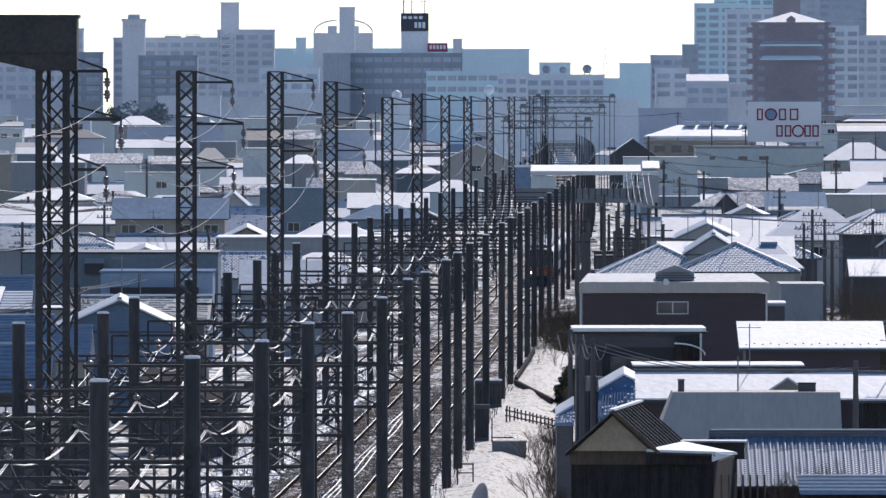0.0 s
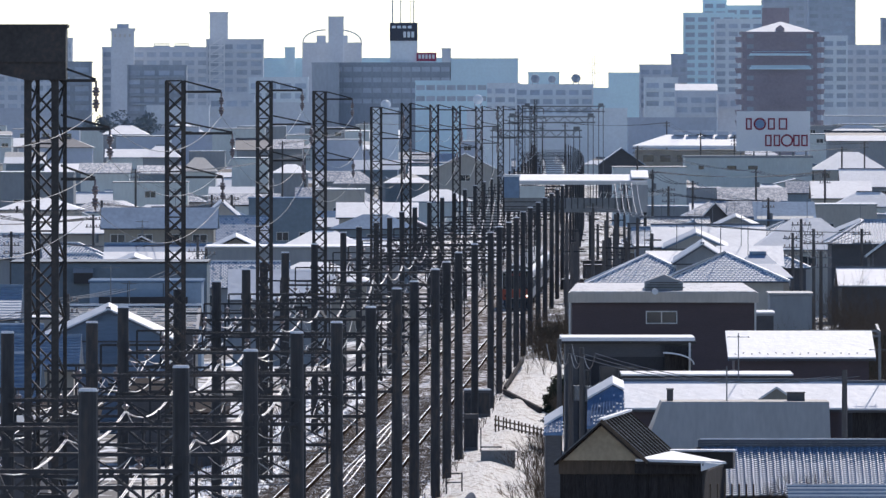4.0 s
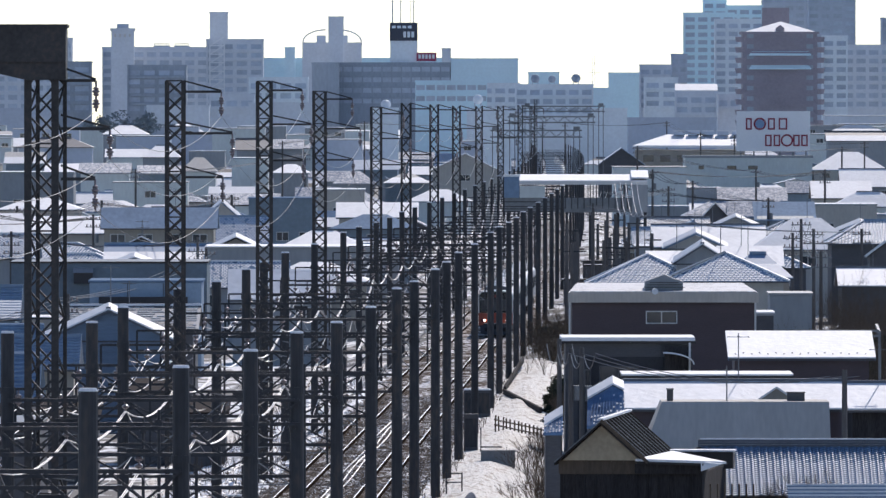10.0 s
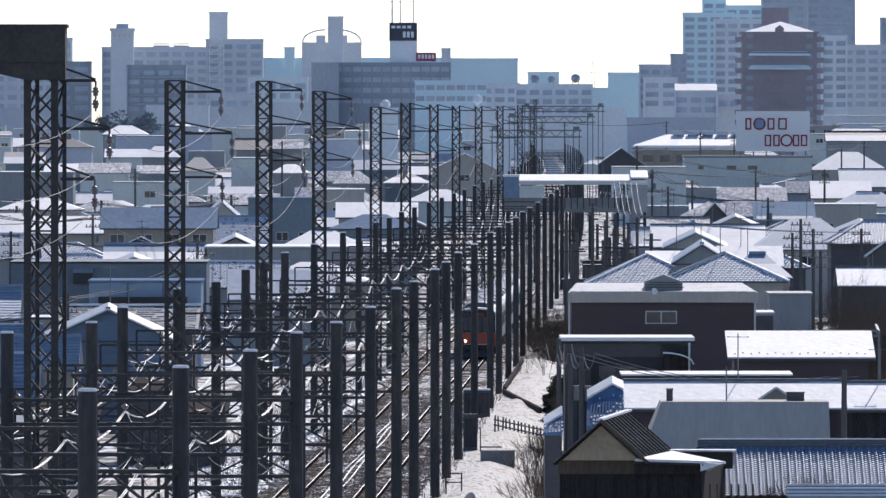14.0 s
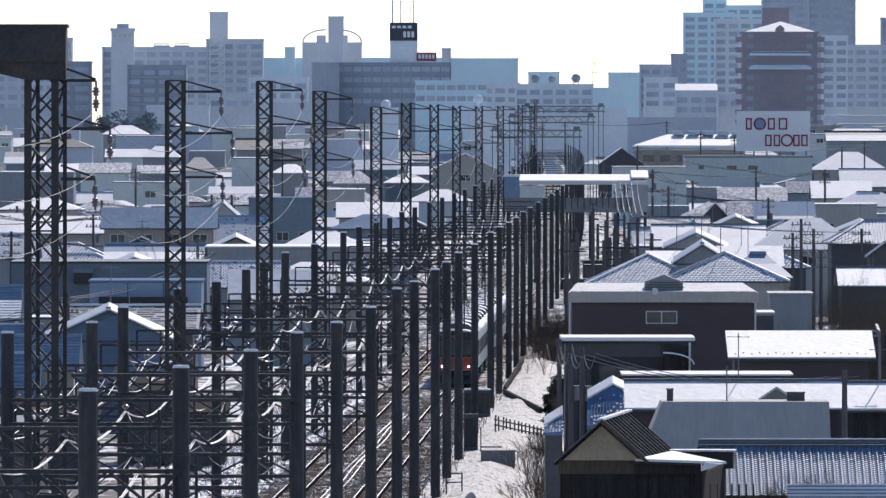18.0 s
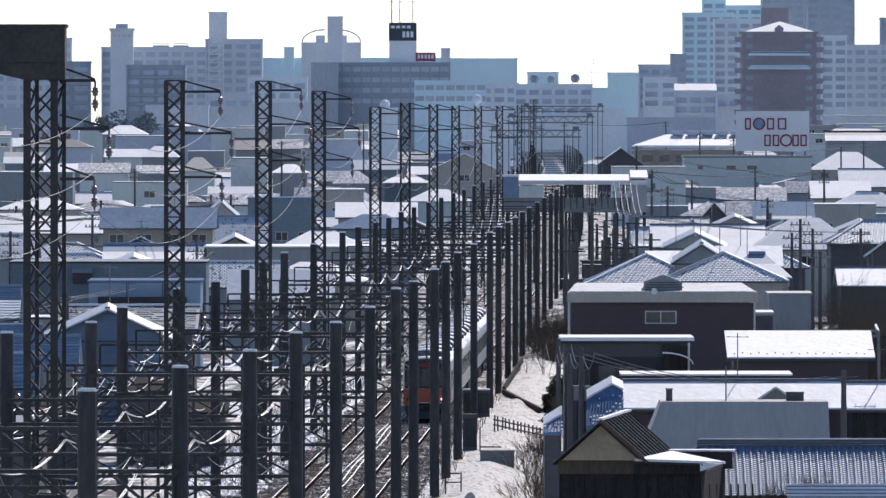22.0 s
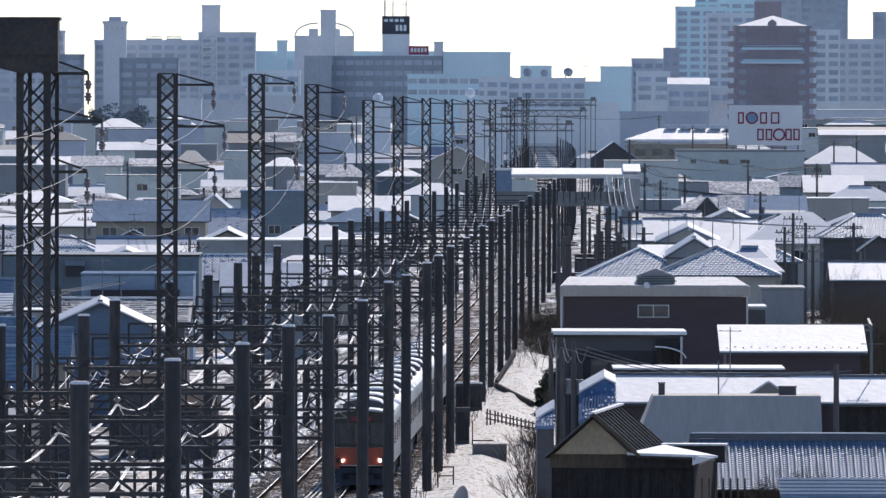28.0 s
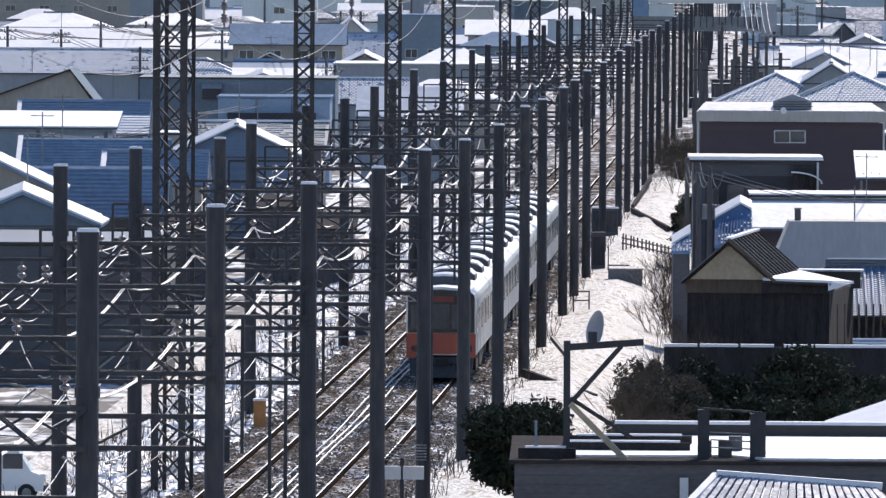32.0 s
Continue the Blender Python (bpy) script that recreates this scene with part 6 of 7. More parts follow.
        box_part("plate", (-0.04, 0.04, 0, 0.05, 0.0, 0.08), "metal_dark", g)


def build_wall_hood():
    t = thing("vent_hood", (-28.7, 919.9, 0), "dark ventilation hood with a pale top on the navy wall", "vent hood")
    box_part("casing", (-0.74, 0.74, -0.5, 0.1, 4.74, 5.6), "slate_deep", t)
    bm = bmesh.new()
    prism(bm, [(-0.8, 0.1, 6.0), (-0.8, 0.1, 5.6), (-0.8, -0.65, 5.6)], (1.6, 0, 0))
    part("hood", bm, "metal_grey", t, "pale sloping hood")


def build_back_gardens():
    """The crowded gardens behind the brown house: a steel carport frame, bare trees, hedges."""
    c = thing("carport_frame", (28.0, 700, GROUND), "grey-green steel carport frame over a back yard", "carport")
    for z in (6.02, 6.34):
        bar_part("beam", (-5.8, 0, z), (-1.5, 0, z), 0.14, "galv", c)
    bar_part("beam", (-1.5, 0, 6.25), (-1.5, 5, 6.6), 0.14, "galv", c)
    for x in (-5.7, -3.6, -1.5):
        bar_part("post", (x, 0, 0), (x, 0, 6.3), 0.14, "galv", c)
    for k in range(8):
        bar_part("rail_bar", (-5.5 + 0.55 * k, 0, 6.02), (-5.5 + 0.55 * k, 0, 6.34), 0.05, "galv", c)
    g = thing("gable_shed", (38.9, 1010, GROUND), "dark gable-ended shed among the gardens", "shed")
    box_part("wall", (-1.5, 1.5, 0, 6, 0, 7.2), "slate_wall", g)
    bm = bmesh.new()
    prism(bm, [(-1.5, 0, 7.2), (1.5, 0, 7.2), (0, 0, 8.3)], (0, 6, 0))
    part("gable_wall", bm, "slate_wall", g)
    for sx in (-1, 1):
        bm = bmesh.new()
        solid(bm, [(0, -0.3, 8.45), (sx * 1.8, -0.3, 7.1), (sx * 1.8, 6.2, 7.1), (0, 6.2, 8.45)], 0.12)
        part("roof", bm, "metal_dark", g)


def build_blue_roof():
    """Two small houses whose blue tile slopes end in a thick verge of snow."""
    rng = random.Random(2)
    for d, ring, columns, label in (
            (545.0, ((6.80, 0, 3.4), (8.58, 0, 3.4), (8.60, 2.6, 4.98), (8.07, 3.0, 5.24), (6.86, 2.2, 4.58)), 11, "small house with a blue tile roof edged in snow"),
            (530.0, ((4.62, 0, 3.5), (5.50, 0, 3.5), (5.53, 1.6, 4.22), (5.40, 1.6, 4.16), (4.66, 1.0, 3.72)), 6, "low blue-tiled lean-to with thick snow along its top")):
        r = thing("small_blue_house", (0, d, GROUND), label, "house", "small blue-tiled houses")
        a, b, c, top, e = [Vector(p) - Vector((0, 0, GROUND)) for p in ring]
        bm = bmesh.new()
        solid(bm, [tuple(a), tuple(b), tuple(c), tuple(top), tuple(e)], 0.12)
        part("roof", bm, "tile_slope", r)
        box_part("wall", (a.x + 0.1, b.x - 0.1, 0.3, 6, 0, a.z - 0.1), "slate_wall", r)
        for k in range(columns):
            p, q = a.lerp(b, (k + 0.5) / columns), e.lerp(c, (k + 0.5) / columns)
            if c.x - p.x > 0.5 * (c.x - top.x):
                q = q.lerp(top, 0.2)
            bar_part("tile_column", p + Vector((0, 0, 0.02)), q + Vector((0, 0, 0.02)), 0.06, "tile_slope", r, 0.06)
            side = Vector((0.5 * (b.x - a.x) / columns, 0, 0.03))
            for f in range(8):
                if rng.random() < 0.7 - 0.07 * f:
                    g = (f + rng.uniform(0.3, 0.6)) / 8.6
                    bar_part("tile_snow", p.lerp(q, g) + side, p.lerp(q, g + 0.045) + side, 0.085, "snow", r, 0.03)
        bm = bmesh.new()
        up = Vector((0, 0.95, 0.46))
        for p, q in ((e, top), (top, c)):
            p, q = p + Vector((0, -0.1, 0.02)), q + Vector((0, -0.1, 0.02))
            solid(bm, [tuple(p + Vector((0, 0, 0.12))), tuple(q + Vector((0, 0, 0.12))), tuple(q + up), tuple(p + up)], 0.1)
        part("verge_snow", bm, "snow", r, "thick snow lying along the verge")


M["slate_deep"] = material("deep_recess_panel", (0.05, 0.05, 0.055), 0.8, vary=0.2, size=1.0)


def build_gable_house():
    """The narrow old house with a bare corrugated gable and a snowed lean-to."""
    h = thing("old_gable_house", (6.62, 482.0, GROUND), "old dark wooden house with a bare corrugated gable roof", "house", turn=-5.2)
    g = -GROUND
    box_part("wall", (-1.75, 4.2, 0.25, 15.5, 0, 3.1 + g), "black_board", h)
    box_part("upper_wall", (1.4, 4.2, -0.02, 4.0, 3.1 + g, 3.52 + g), "black_board", h)
    for k in range(14):
        scaled("wall_board", "black_board", h, (-1.6 + 0.44 * k, 0.22, 2.4), (0.05, 0.06, 4.8))
    bm = bmesh.new()
    prism(bm, [(-1.62, 0.0, 3.66 + g), (1.62, 0.0, 3.66 + g), (0, 0, 5.12 + g)], (0, 0.25, 0))
    part("gable_wall", bm, "tan", h, "tan boarded gable wall")
    for sx in (-1, 1):
        bm = bmesh.new()
        solid(bm, [(0, -0.35, 5.28 + g), (sx * 1.95, -0.35, 3.55 + g), (sx * 1.95, 15.8, 3.55 + g), (0, 15.8, 5.28 + g)], 0.1)
        part("roof", bm, "old_roof", h)
        for k in range(30):
            y = -0.2 + 0.54 * k
            bar_part("corrugation", (0, y, 5.32 + g), (sx * 1.95, y, 3.59 + g), 0.07, "galv" if k % 3 == 0 else "old_roof", h, 0.05)
    bar_part("ridge_snow", (0, -0.4, 5.38 + g), (0, 15.8, 5.36 + g), 0.24, "snow", h, 0.09)
    bm = bmesh.new()
    bar(bm, (0, -0.38, 5.34 + g), (1.98, -0.38, 3.58 + g), 0.10, 0.14)
    part("barge_board", bm, "wood", h)
    # snowed lean-to roof beside the gable
    bm = bmesh.new()
    solid(bm, [(1.5, -0.3, 3.63 + g), (4.3, -0.4, 3.55 + g), (5.0, 2.0, 3.44 + g), (2.6, 6.0, 3.78 + g)], 0.1)
    part("lean_to_roof", bm, "metal_dark", h)
    bm = bmesh.new()
    solid(bm, [(1.45, -0.35, 3.74 + g), (4.35, -0.45, 3.66 + g), (5.1, 2.0, 3.56 + g), (2.55, 6.0, 3.90 + g)], 0.10)
    part("snow_layer", bm, "snow", h)
    bm = bmesh.new()
    prism(bm, [(4.2, -0.42, 3.62 + g), (5.05, -0.1, 3.52 + g), (4.2, -0.42, 3.22 + g)], (0, 0.4, 0))
    part("snow_lip", bm, "snow", h, "overhanging lip of snow")
    box_part("skirt_board", (-1.8, 1.7, 0.16, 0.3, 3.08 + g, 3.66 + g), "wood", h)
    box_part("side_roof", (1.5, 4.6, 14.0, 15.5, 2.9 + g, 3.62 + g), "metal_dark", h)
    box_part("side_roof_snow", (1.5, 4.65, 13.9, 15.5, 3.624 + g, 3.70 + g), "snow", h)
    # posts and railing under the lean-to
    for k in range(7):
        bar_part("post", (4.6 + 0.3 * k, -0.4, 0.6), (4.6 + 0.3 * k, -0.4, 3.2 + g - 0.5), 0.07, "wood", h)


def build_tile_house():
    """The blue-tiled roof, tile by tile."""
    x0, x1, d, deep, eave, ridge = 11.3, 20.6, 497.0, 10.0, 1.78, 3.64
    h = thing("blue_tiled_house", ((x0 + x1) / 2, d, GROUND), "house with a glazed blue tile roof, snow caught between the tiles", "house")
    g, w = -GROUND, x1 - x0
    box_part("wall", (-w / 2 + 0.5, w / 2 - 0.5, 0.5, deep - 0.5, 0, eave + g - 0.1), "dark_wood", h)
    bm = bmesh.new()
    for ring in roof_planes("gable_x", w, deep, eave + g, ridge + g, 0.3):
        solid(bm, ring, 0.12)
    part("roof_deck", bm, "metal_dark", h)
    slope = math.atan2(ridge - eave + 0.12, deep / 2 + 0.3)
    length = math.hypot(ridge - eave + 0.12, deep / 2 + 0.3)

    def tile_mesh(name, snowy):
        bm = bmesh.new()
        prof = [(-0.16, 0.0), (-0.10, 0.02), (-0.03, 0.02), (0.02, 0.055), (0.08, 0.075), (0.13, 0.055), (0.16, 0.02)]
        a = [bm.verts.new((x, 0, z + 0.045)) for x, z in prof]
        n = [bm.verts.new((x, 0.10, z + 0.028)) for x, z in prof]
        b = [bm.verts.new((x, 0.27, z)) for x, z in prof]
        c = [bm.verts.new((x, 0, z - 0.01)) for x, z in prof]
        for k in range(6):
            bm.faces.new((c[k], c[k + 1], a[k + 1], a[k]))
        for k in range(6):
            bm.faces.new((a[k], a[k + 1], n[k + 1], n[k]))
        for k in range(6):
            bm.faces.new((n[k], n[k + 1], b[k + 1], b[k]))
        me = finish(bm, name, "tile_blue")
        if snowy:
            me.materials.append(M["snow"])
            for k, p in enumerate(me.polygons):
                if k >= 6 and k % 6 != 3:
                    p.material_index = 1
        return me
    bare, snowy = tile_mesh("tile", False), tile_mesh("tile", True)
    rows, cols = int(length / 0.235), int(w / 0.32) + 1
    rng = random.Random(5)
    plain, frosted = [], []
    count = 0
    base = Matrix.Translation((-w / 2, -0.3, eave + g - 0.12 + 0.01)) @ Matrix.Rotation(slope, 4, "X")
    for r in range(rows):
        for c in range(cols):
            keep = r > rows - 6 - rng.random() * 2.4
            m = base @ Matrix.Translation((0.1 + c * 0.32, r * 0.235, 0)) @ Matrix.Rotation(rng.uniform(-0.02, 0.02), 4, "Z")
            count += 1
            if count <= 300:
                shared("tile", bare if keep else snowy, h, m)
            else:
                (plain if keep else frosted).append(m)
    for name, source, places in (("bare_tiles", bare, plain), ("snowy_tiles", snowy, frosted)):
        verts, faces, marks = [], [], []
        for m in places:
            n = len(verts)
            verts += [m @ v.co for v in source.vertices]
            faces += [[n + i for i in p.vertices] for p in source.polygons]
            marks += [p.material_index for p in source.polygons]
        me = bpy.data.meshes.new(name)
        me.from_pydata(verts, [], faces)
        for mat in source.materials:
            me.materials.append(mat)
        me.polygons.foreach_set("material_index", marks)
        ob = shared(name, me, h)
        tagged(ob, kind="stuff")
    for k in range(3):
        bar_part("ridge_tile_course", (-w / 2 - 0.2, deep / 2, ridge + g + 0.06 + 0.11 * k), (w / 2, deep / 2, ridge + g + 0.06 + 0.11 * k), 0.34 - 0.05 * k, "tile_grey", h, 0.10)
    bar_part("ridge_snow", (-w / 2 - 0.1, deep / 2, ridge + g + 0.36), (w / 2, deep / 2, ridge + g + 0.36), 0.2, "snow", h, 0.05)
    # lower pent roofs in front
    for px0, px1, dd, z in ((14.4, 20.6, 480.0, 2.35), (11.6, 15.9, 470.0, 1.25)):
        p = thing("pent_roof", ((px0 + px1) / 2, dd, GROUND), "low pent roof with snow between the tile rows", "lean-to")
        ww = px1 - px0
        box_part("wall", (-ww / 2 + 0.2, ww / 2 - 0.2, 1.0, 3.0, 0, z - GROUND - 0.4), "dark_wood", p)
        bm = bmesh.new()
        solid(bm, [(-ww / 2, 0, z + g - 0.35), (ww / 2, 0, z + g - 0.35), (ww / 2, 3.0, z + g + 0.3), (-ww / 2, 3.0, z + g + 0.3)], 0.1)
        part("roof", bm, "tile_blue", p)
        for k in range(10):
            bar_part("tile_row", (-ww / 2, 0.1 + 0.3 * k, z + g - 0.31 + 0.065 * k), (ww / 2, 0.1 + 0.3 * k, z + g - 0.31 + 0.065 * k), 0.10, "snow" if k % 2 else "tile_blue", p, 0.05)


def build_near_roofs():
    """The flat-roofed building nearest to the viewer, with its mast and dish, and a tiled roof before it."""
    b = thing("flat_roof_building", (4.6, 338.0, GROUND), "low grey building with a broad snow-covered flat roof and pipes", "building")
    g = -GROUND
    z = 2.62 + g
    box_part("wall", (-6.2, 13.0, 0.0, 16, 0, z - 0.12), "near_wall", b)
    for k in range(7):
        scaled("cladding_board", "near_wall", b, (3.4, -0.03, z - 0.5 - 0.26 * k), (19.2, 0.08, 0.05))
    box_part("roof", (-6.35, 13.2, -0.25, 16.2, z - 0.12, z), "felt", b, "dark roof edge")
    bm = bmesh.new()
    solid(bm, [(-5.9, 1.6, z + 0.07), (0.2, 2.2, z + 0.07), (1.2, 0.4, z + 0.07), (12.9, 0.3, z + 0.07), (12.9, 15.5, z + 0.07), (-3.2, 15.5, z + 0.07)], 0.065)
    part("snow_layer", bm, "snow", b)
    box_part("back_parapet", (-3.2, 13.0, 15.55, 15.95, z, z + 0.40), "metal_dark", b)
    box_part("parapet_snow", (-3.2, 13.0, 15.5, 16.0, z + 0.404, z + 0.5), "snow", b)
    for y, x0, x1 in ((0.8, -6.1, -4.4), (5.0, -4.8, -1.0), (9.5, -4.6, -0.9)):
        box_part("roof_curb", (x0, x1, y, y + 0.3, z, z + 0.30), "felt", b)
        box_part("curb_snow", (x0 + 0.2, x1 - 0.3, y - 0.03, y + 0.32, z + 0.304, z + 0.36), "snow", b)
    for x, y in ((-0.6, 2.0), (0.0, 2.0), (0.35, 5.0)):
        box_part("roof_stand", (x - 0.2, x + 0.2, y, y + 0.4, z, z + 0.5), "slate_wall", b)
    box_part("wall_pipe", (-1.35, -1.1, -0.25, -0.05, 0, z - 0.5), "trim", b)
    # steel frame posts with a rail
    fr = thing("roof_frame", (3.95, 339.0, 2.62), "dark steel post frame standing on the snowy roof", "steel frame")
    for x, zz, ww in ((0.0, 1.45, 0.34), (1.6, 1.35, 0.46)):
        bm = bmesh.new()
        box(bm, x - ww / 2, x + ww / 2, 0, 0.35, 0, zz)
        part("post", bm, "steel", fr)
    bar_part("rail", (-0.2, 0.1, 1.50), (1.85, 0.1, 1.36), 0.06, "steel", fr)
    for k in range(3):
        bar_part("wire_rail", (0.2, 0.1, 0.35 + 0.22 * k), (1.4, 0.1, 0.3 + 0.22 * k), 0.04, "galv", fr)
    # dish on its mast
    m = thing("dish_mast", (-0.08, 339.3, 2.62), "dark steel mast bracket carrying a grey satellite dish", "satellite dish")
    bar_part("post", (0, 0, 0), (0, 0, 3.45), 0.20, "steel", m)
    bar_part("arm", (-0.1, 0, 3.25), (2.25, 0, 3.42), 0.2, "steel", m)
    bar_part("brace", (0.1, 0, 1.6), (1.6, 0, 3.3), 0.14, "steel", m)
    bar_part("brace", (0.0, 0.1, 3.0), (-0.45, 1.0, 3.5), 0.12, "steel", m)
    bar_part("strut", (0.1, -0.1, 1.6), (1.8, -0.2, -0.1), 0.17, "tan", m)
    bar_part("strut", (1.9, 0.3, 0.6), (0.1, 0.2, 1.75), 0.12, "steel", m)
    bm = bmesh.new()
    bmesh.ops.create_uvsphere(bm, u_segments=20, v_segments=12, radius=0.62)
    bmesh.ops.delete(bm, geom=[v for v in bm.verts if v.co.z < 0.30], context="VERTS")
    dish = part("dish", bm, "dish_grey", m, smooth=True)
    dish.matrix_basis = pose(0.98, 0.45, 3.72, -80, 0, 58) @ Matrix.Diagonal((0.85, 1.1, 0.6, 1))
    box_part("receiver", (0.62, 0.88, -0.2, 0.1, 3.42, 3.72), "steel", m)
    # ladder-like post with a pale strip
    bar_part("pipe", (-0.9, -0.4, 0.2), (-0.9, -0.4, 1.1), 0.08, "teal", m)
    # corner of a tiled roof below
    t = thing("near_tiled_roof", (5.9, 316.0, GROUND), "tiled roof with thick snow along its ridge", "house")
    box_part("wall", (-2.6, 3.0, 1.0, 8, 0, 2.4), "grey_wall", t)
    zr = 3.0 + g
    bm = bmesh.new()
    solid(bm, [(-3.4, -1.5, zr - 1.5), (4.0, -1.5, zr - 1.5), (2.7, 4.0, zr - 0.31), (-1.8, 4.0, zr)], 0.12)
    part("roof", bm, "tile_grey", t)
    for k in range(22):
        x = -3.1 + 0.32 * k
        bar_part("tile_column", (x, -1.45, zr - 1.46), (-1.7 + (x + 3.1) * 0.63, 3.9, zr + 0.02 - 0.0145 * k), 0.16, "frost", t, 0.09)
    bm = bmesh.new()
    bar(bm, (-1.8, 4.0, zr + 0.08), (2.8, 4.0, zr - 0.24), 0.32, 0.2)
    bar(bm, (-1.8, 4.0, zr + 0.06), (-3.5, -1.5, zr - 1.4), 0.22, 0.12)
    part("ridge_snow", bm, "snow", t)


M["near_wall"] = material("weathered_grey_boarding", (0.13, 0.125, 0.13), 0.85, vary=0.3, size=2.0, streak=(1, 1, 3))
M["dish_grey"] = material("grey_dish_enamel", (0.30, 0.32, 0.36), 0.5, vary=0.1, size=0.5)


# ---- small things beside the track ----
def build_trackside():
    # relay cabinet with a snow cap, on its plinth
    for o, d, w, h, label in ((3.6, 626, 0.77, 1.8, "rounded grey equipment cabinet standing in snow"), (2.75, 697, 1.6, 1.5, "broad grey equipment cabinet capped with snow")):
        c = thing("equipment_cabinet", (rail_x(d) + o, d, 0.0), label, "cabinet", "cabinets beside the track")
        box_part("casing", (-w / 2, w / 2, 0, 0.5, -0.3, h), "slate_wall", c)
        bm = bmesh.new()
        prism(bm, [(-w / 2 - 0.04, -0.05, h), (-w / 2, -0.05, h + 0.1), (w / 2, -0.05, h + 0.1), (w / 2 + 0.04, -0.05, h)], (0, 0.6, 0))
        part("lid", bm, "slate_wall" if d < 650 else "snow", c)
        box_part("door", (-w / 2 + 0.06, w / 2 - 0.06, -0.03, 0, 0.1, h - 0.15), "steel", c)
    c = thing("concrete_box", (rail_x(605) + 5.4, 605, -0.3), "low grey concrete box with a rail on top", "concrete box")
    box_part("body", (-0.9, 0.9, 0, 1.2, -0.3, 0.75), "concrete", c)
    box_part("lid", (-0.95, 0.95, -0.05, 1.25, 0.75, 0.82), "concrete", c)
    bar_part("rail", (-0.95, 0.1, 1.0), (0.2, 0.1, 1.0), 0.07, "steel", c)
    bar_part("post", (-0.9, 0.1, 0.75), (-0.9, 0.1, 2.0), 0.06, "steel", c)
    # small railed stand
    r = thing("railed_stand", (rail_x(556) + 3.65, 556, -0.2), "dark steel railed stand beside a pole", "railing")
    for x in (0, 0.75):
        for y in (0, 0.6):
            bar_part("post", (x, y, -0.2), (x, y, 1.05), 0.07, "steel", r)
    for z in (0.6, 1.03):
        bar_part("rail", (0, 0, z), (0.75, 0, z), 0.06, "steel", r)
        bar_part("rail", (0.75, 0, z), (0.75, 0.6, z), 0.06, "steel", r)
    bar_part("base_rail", (-1.4, 0, -0.05), (1.0, 0, -0.1), 0.14, "steel", r)
    # timber fence down the snow bank
    f = thing("picket_fence", (rail_x(664) + 4.1, 664, 0.0), "weathered picket fence crossing the snow bank", "fence")
    for k in range(13):
        x = 0.28 * k + 0.3
        bar_part("picket", (x * 0.8, 0.4 * k, -0.6 - 0.06 * k), (x * 0.8 + random.Random(k).uniform(-0.05, 0.05), 0.4 * k, 0.85 - 0.07 * k), 0.09, "wood", f)
    for z in (0.2, 0.5):
        bar_part("fence_rail", (0.2, 0, z + 0.1), (3.1, 5, z - 0.65), 0.07, "wood", f)
    # handrails on the bank
    for d0, o0, z0, d1, o1, z1 in ((763, 3.45, 0.02, 836, 3.7, 0.40), (751, 3.6, 0.12, 717, 6.35, -0.22), (470, 3.3, 0.15, 462, 6.4, -0.55)):
        b = thing("bank_handrail", (0, 0, 0), "dark timber retaining edge on the snow bank", "retaining edge", "edges on the bank")
        bar_part("beam", (rail_x(d0) + o0, d0, z0), (rail_x(d1) + o1, d1, z1), 0.2, "dark_wood", b, 0.34)
    # low cabinet boxes on the left
    for d, o, w, h, mat, lab in ((424, -5.2, 0.45, 1.0, "rust", "small rusty orange relay box"), (470, -5.3, 0.5, 0.9, "slate_wall", "small grey relay box"),
                                 (520, -5.2, 0.6, 1.1, "slate_wall", "small grey relay box"), (395, -5.0, 0.5, 1.2, "steel", "small dark relay box")):
        c = thing("relay_box", (rail_x(d) + o, d, -0.2), lab, "relay box", "relay boxes beside the track")
        box_part("casing", (-w / 2, w / 2, 0, 0.4, 0, h), mat, c)
        box_part("snow_cap", (-w / 2 - 0.02, w / 2 + 0.02, -0.02, 0.42, h, h + 0.08), "snow", c)
        bar_part("foot", (0, 0.2, -0.3), (0, 0.2, 0), 0.2, "concrete", c)
    # signal post between the legs with two pale lamp boxes
    s = thing("signal_post", (rail_x(352) + 2.9, 352, 0), "slim dark trackside post with two pale boxes", "signal post")
    bar_part("post", (0, 0, -0.4), (0, 0, 2.0), 0.12, "steel", s)
    for sx in (-0.35, 0.35):
        box_part("box", (sx - 0.32, sx + 0.32, -0.1, 0.2, 1.35, 1.75), "trim", s)
    for k in range(6):
        bar_part("rung", (-0.9, 0, 1.95 + 0.09 * k), (0.75, 0, 1.95 + 0.09 * k), 0.03, "galv", s)
    # thin pipes standing between
    for d, o, top in ((430, 0.9, 9.0), (372, -2.2, 8.5), (343, -0.2, 9.5), (626, 2.95, 5.9)):
        p = thing("slim_pole", (rail_x(d) + o, d, -0.2), "slim dark steel pole rising beside the wires", "pole", "slim poles")
        bm = bmesh.new()
        tube(bm, (0, 0, -0.3), (0, 0, top), 0.06, 0.05, 8)
        part("shaft", bm, "steel", p)
        box_part("clamp", (-0.1, 0.1, -0.08, 0.08, top - 0.5, top - 0.3), "steel", p)


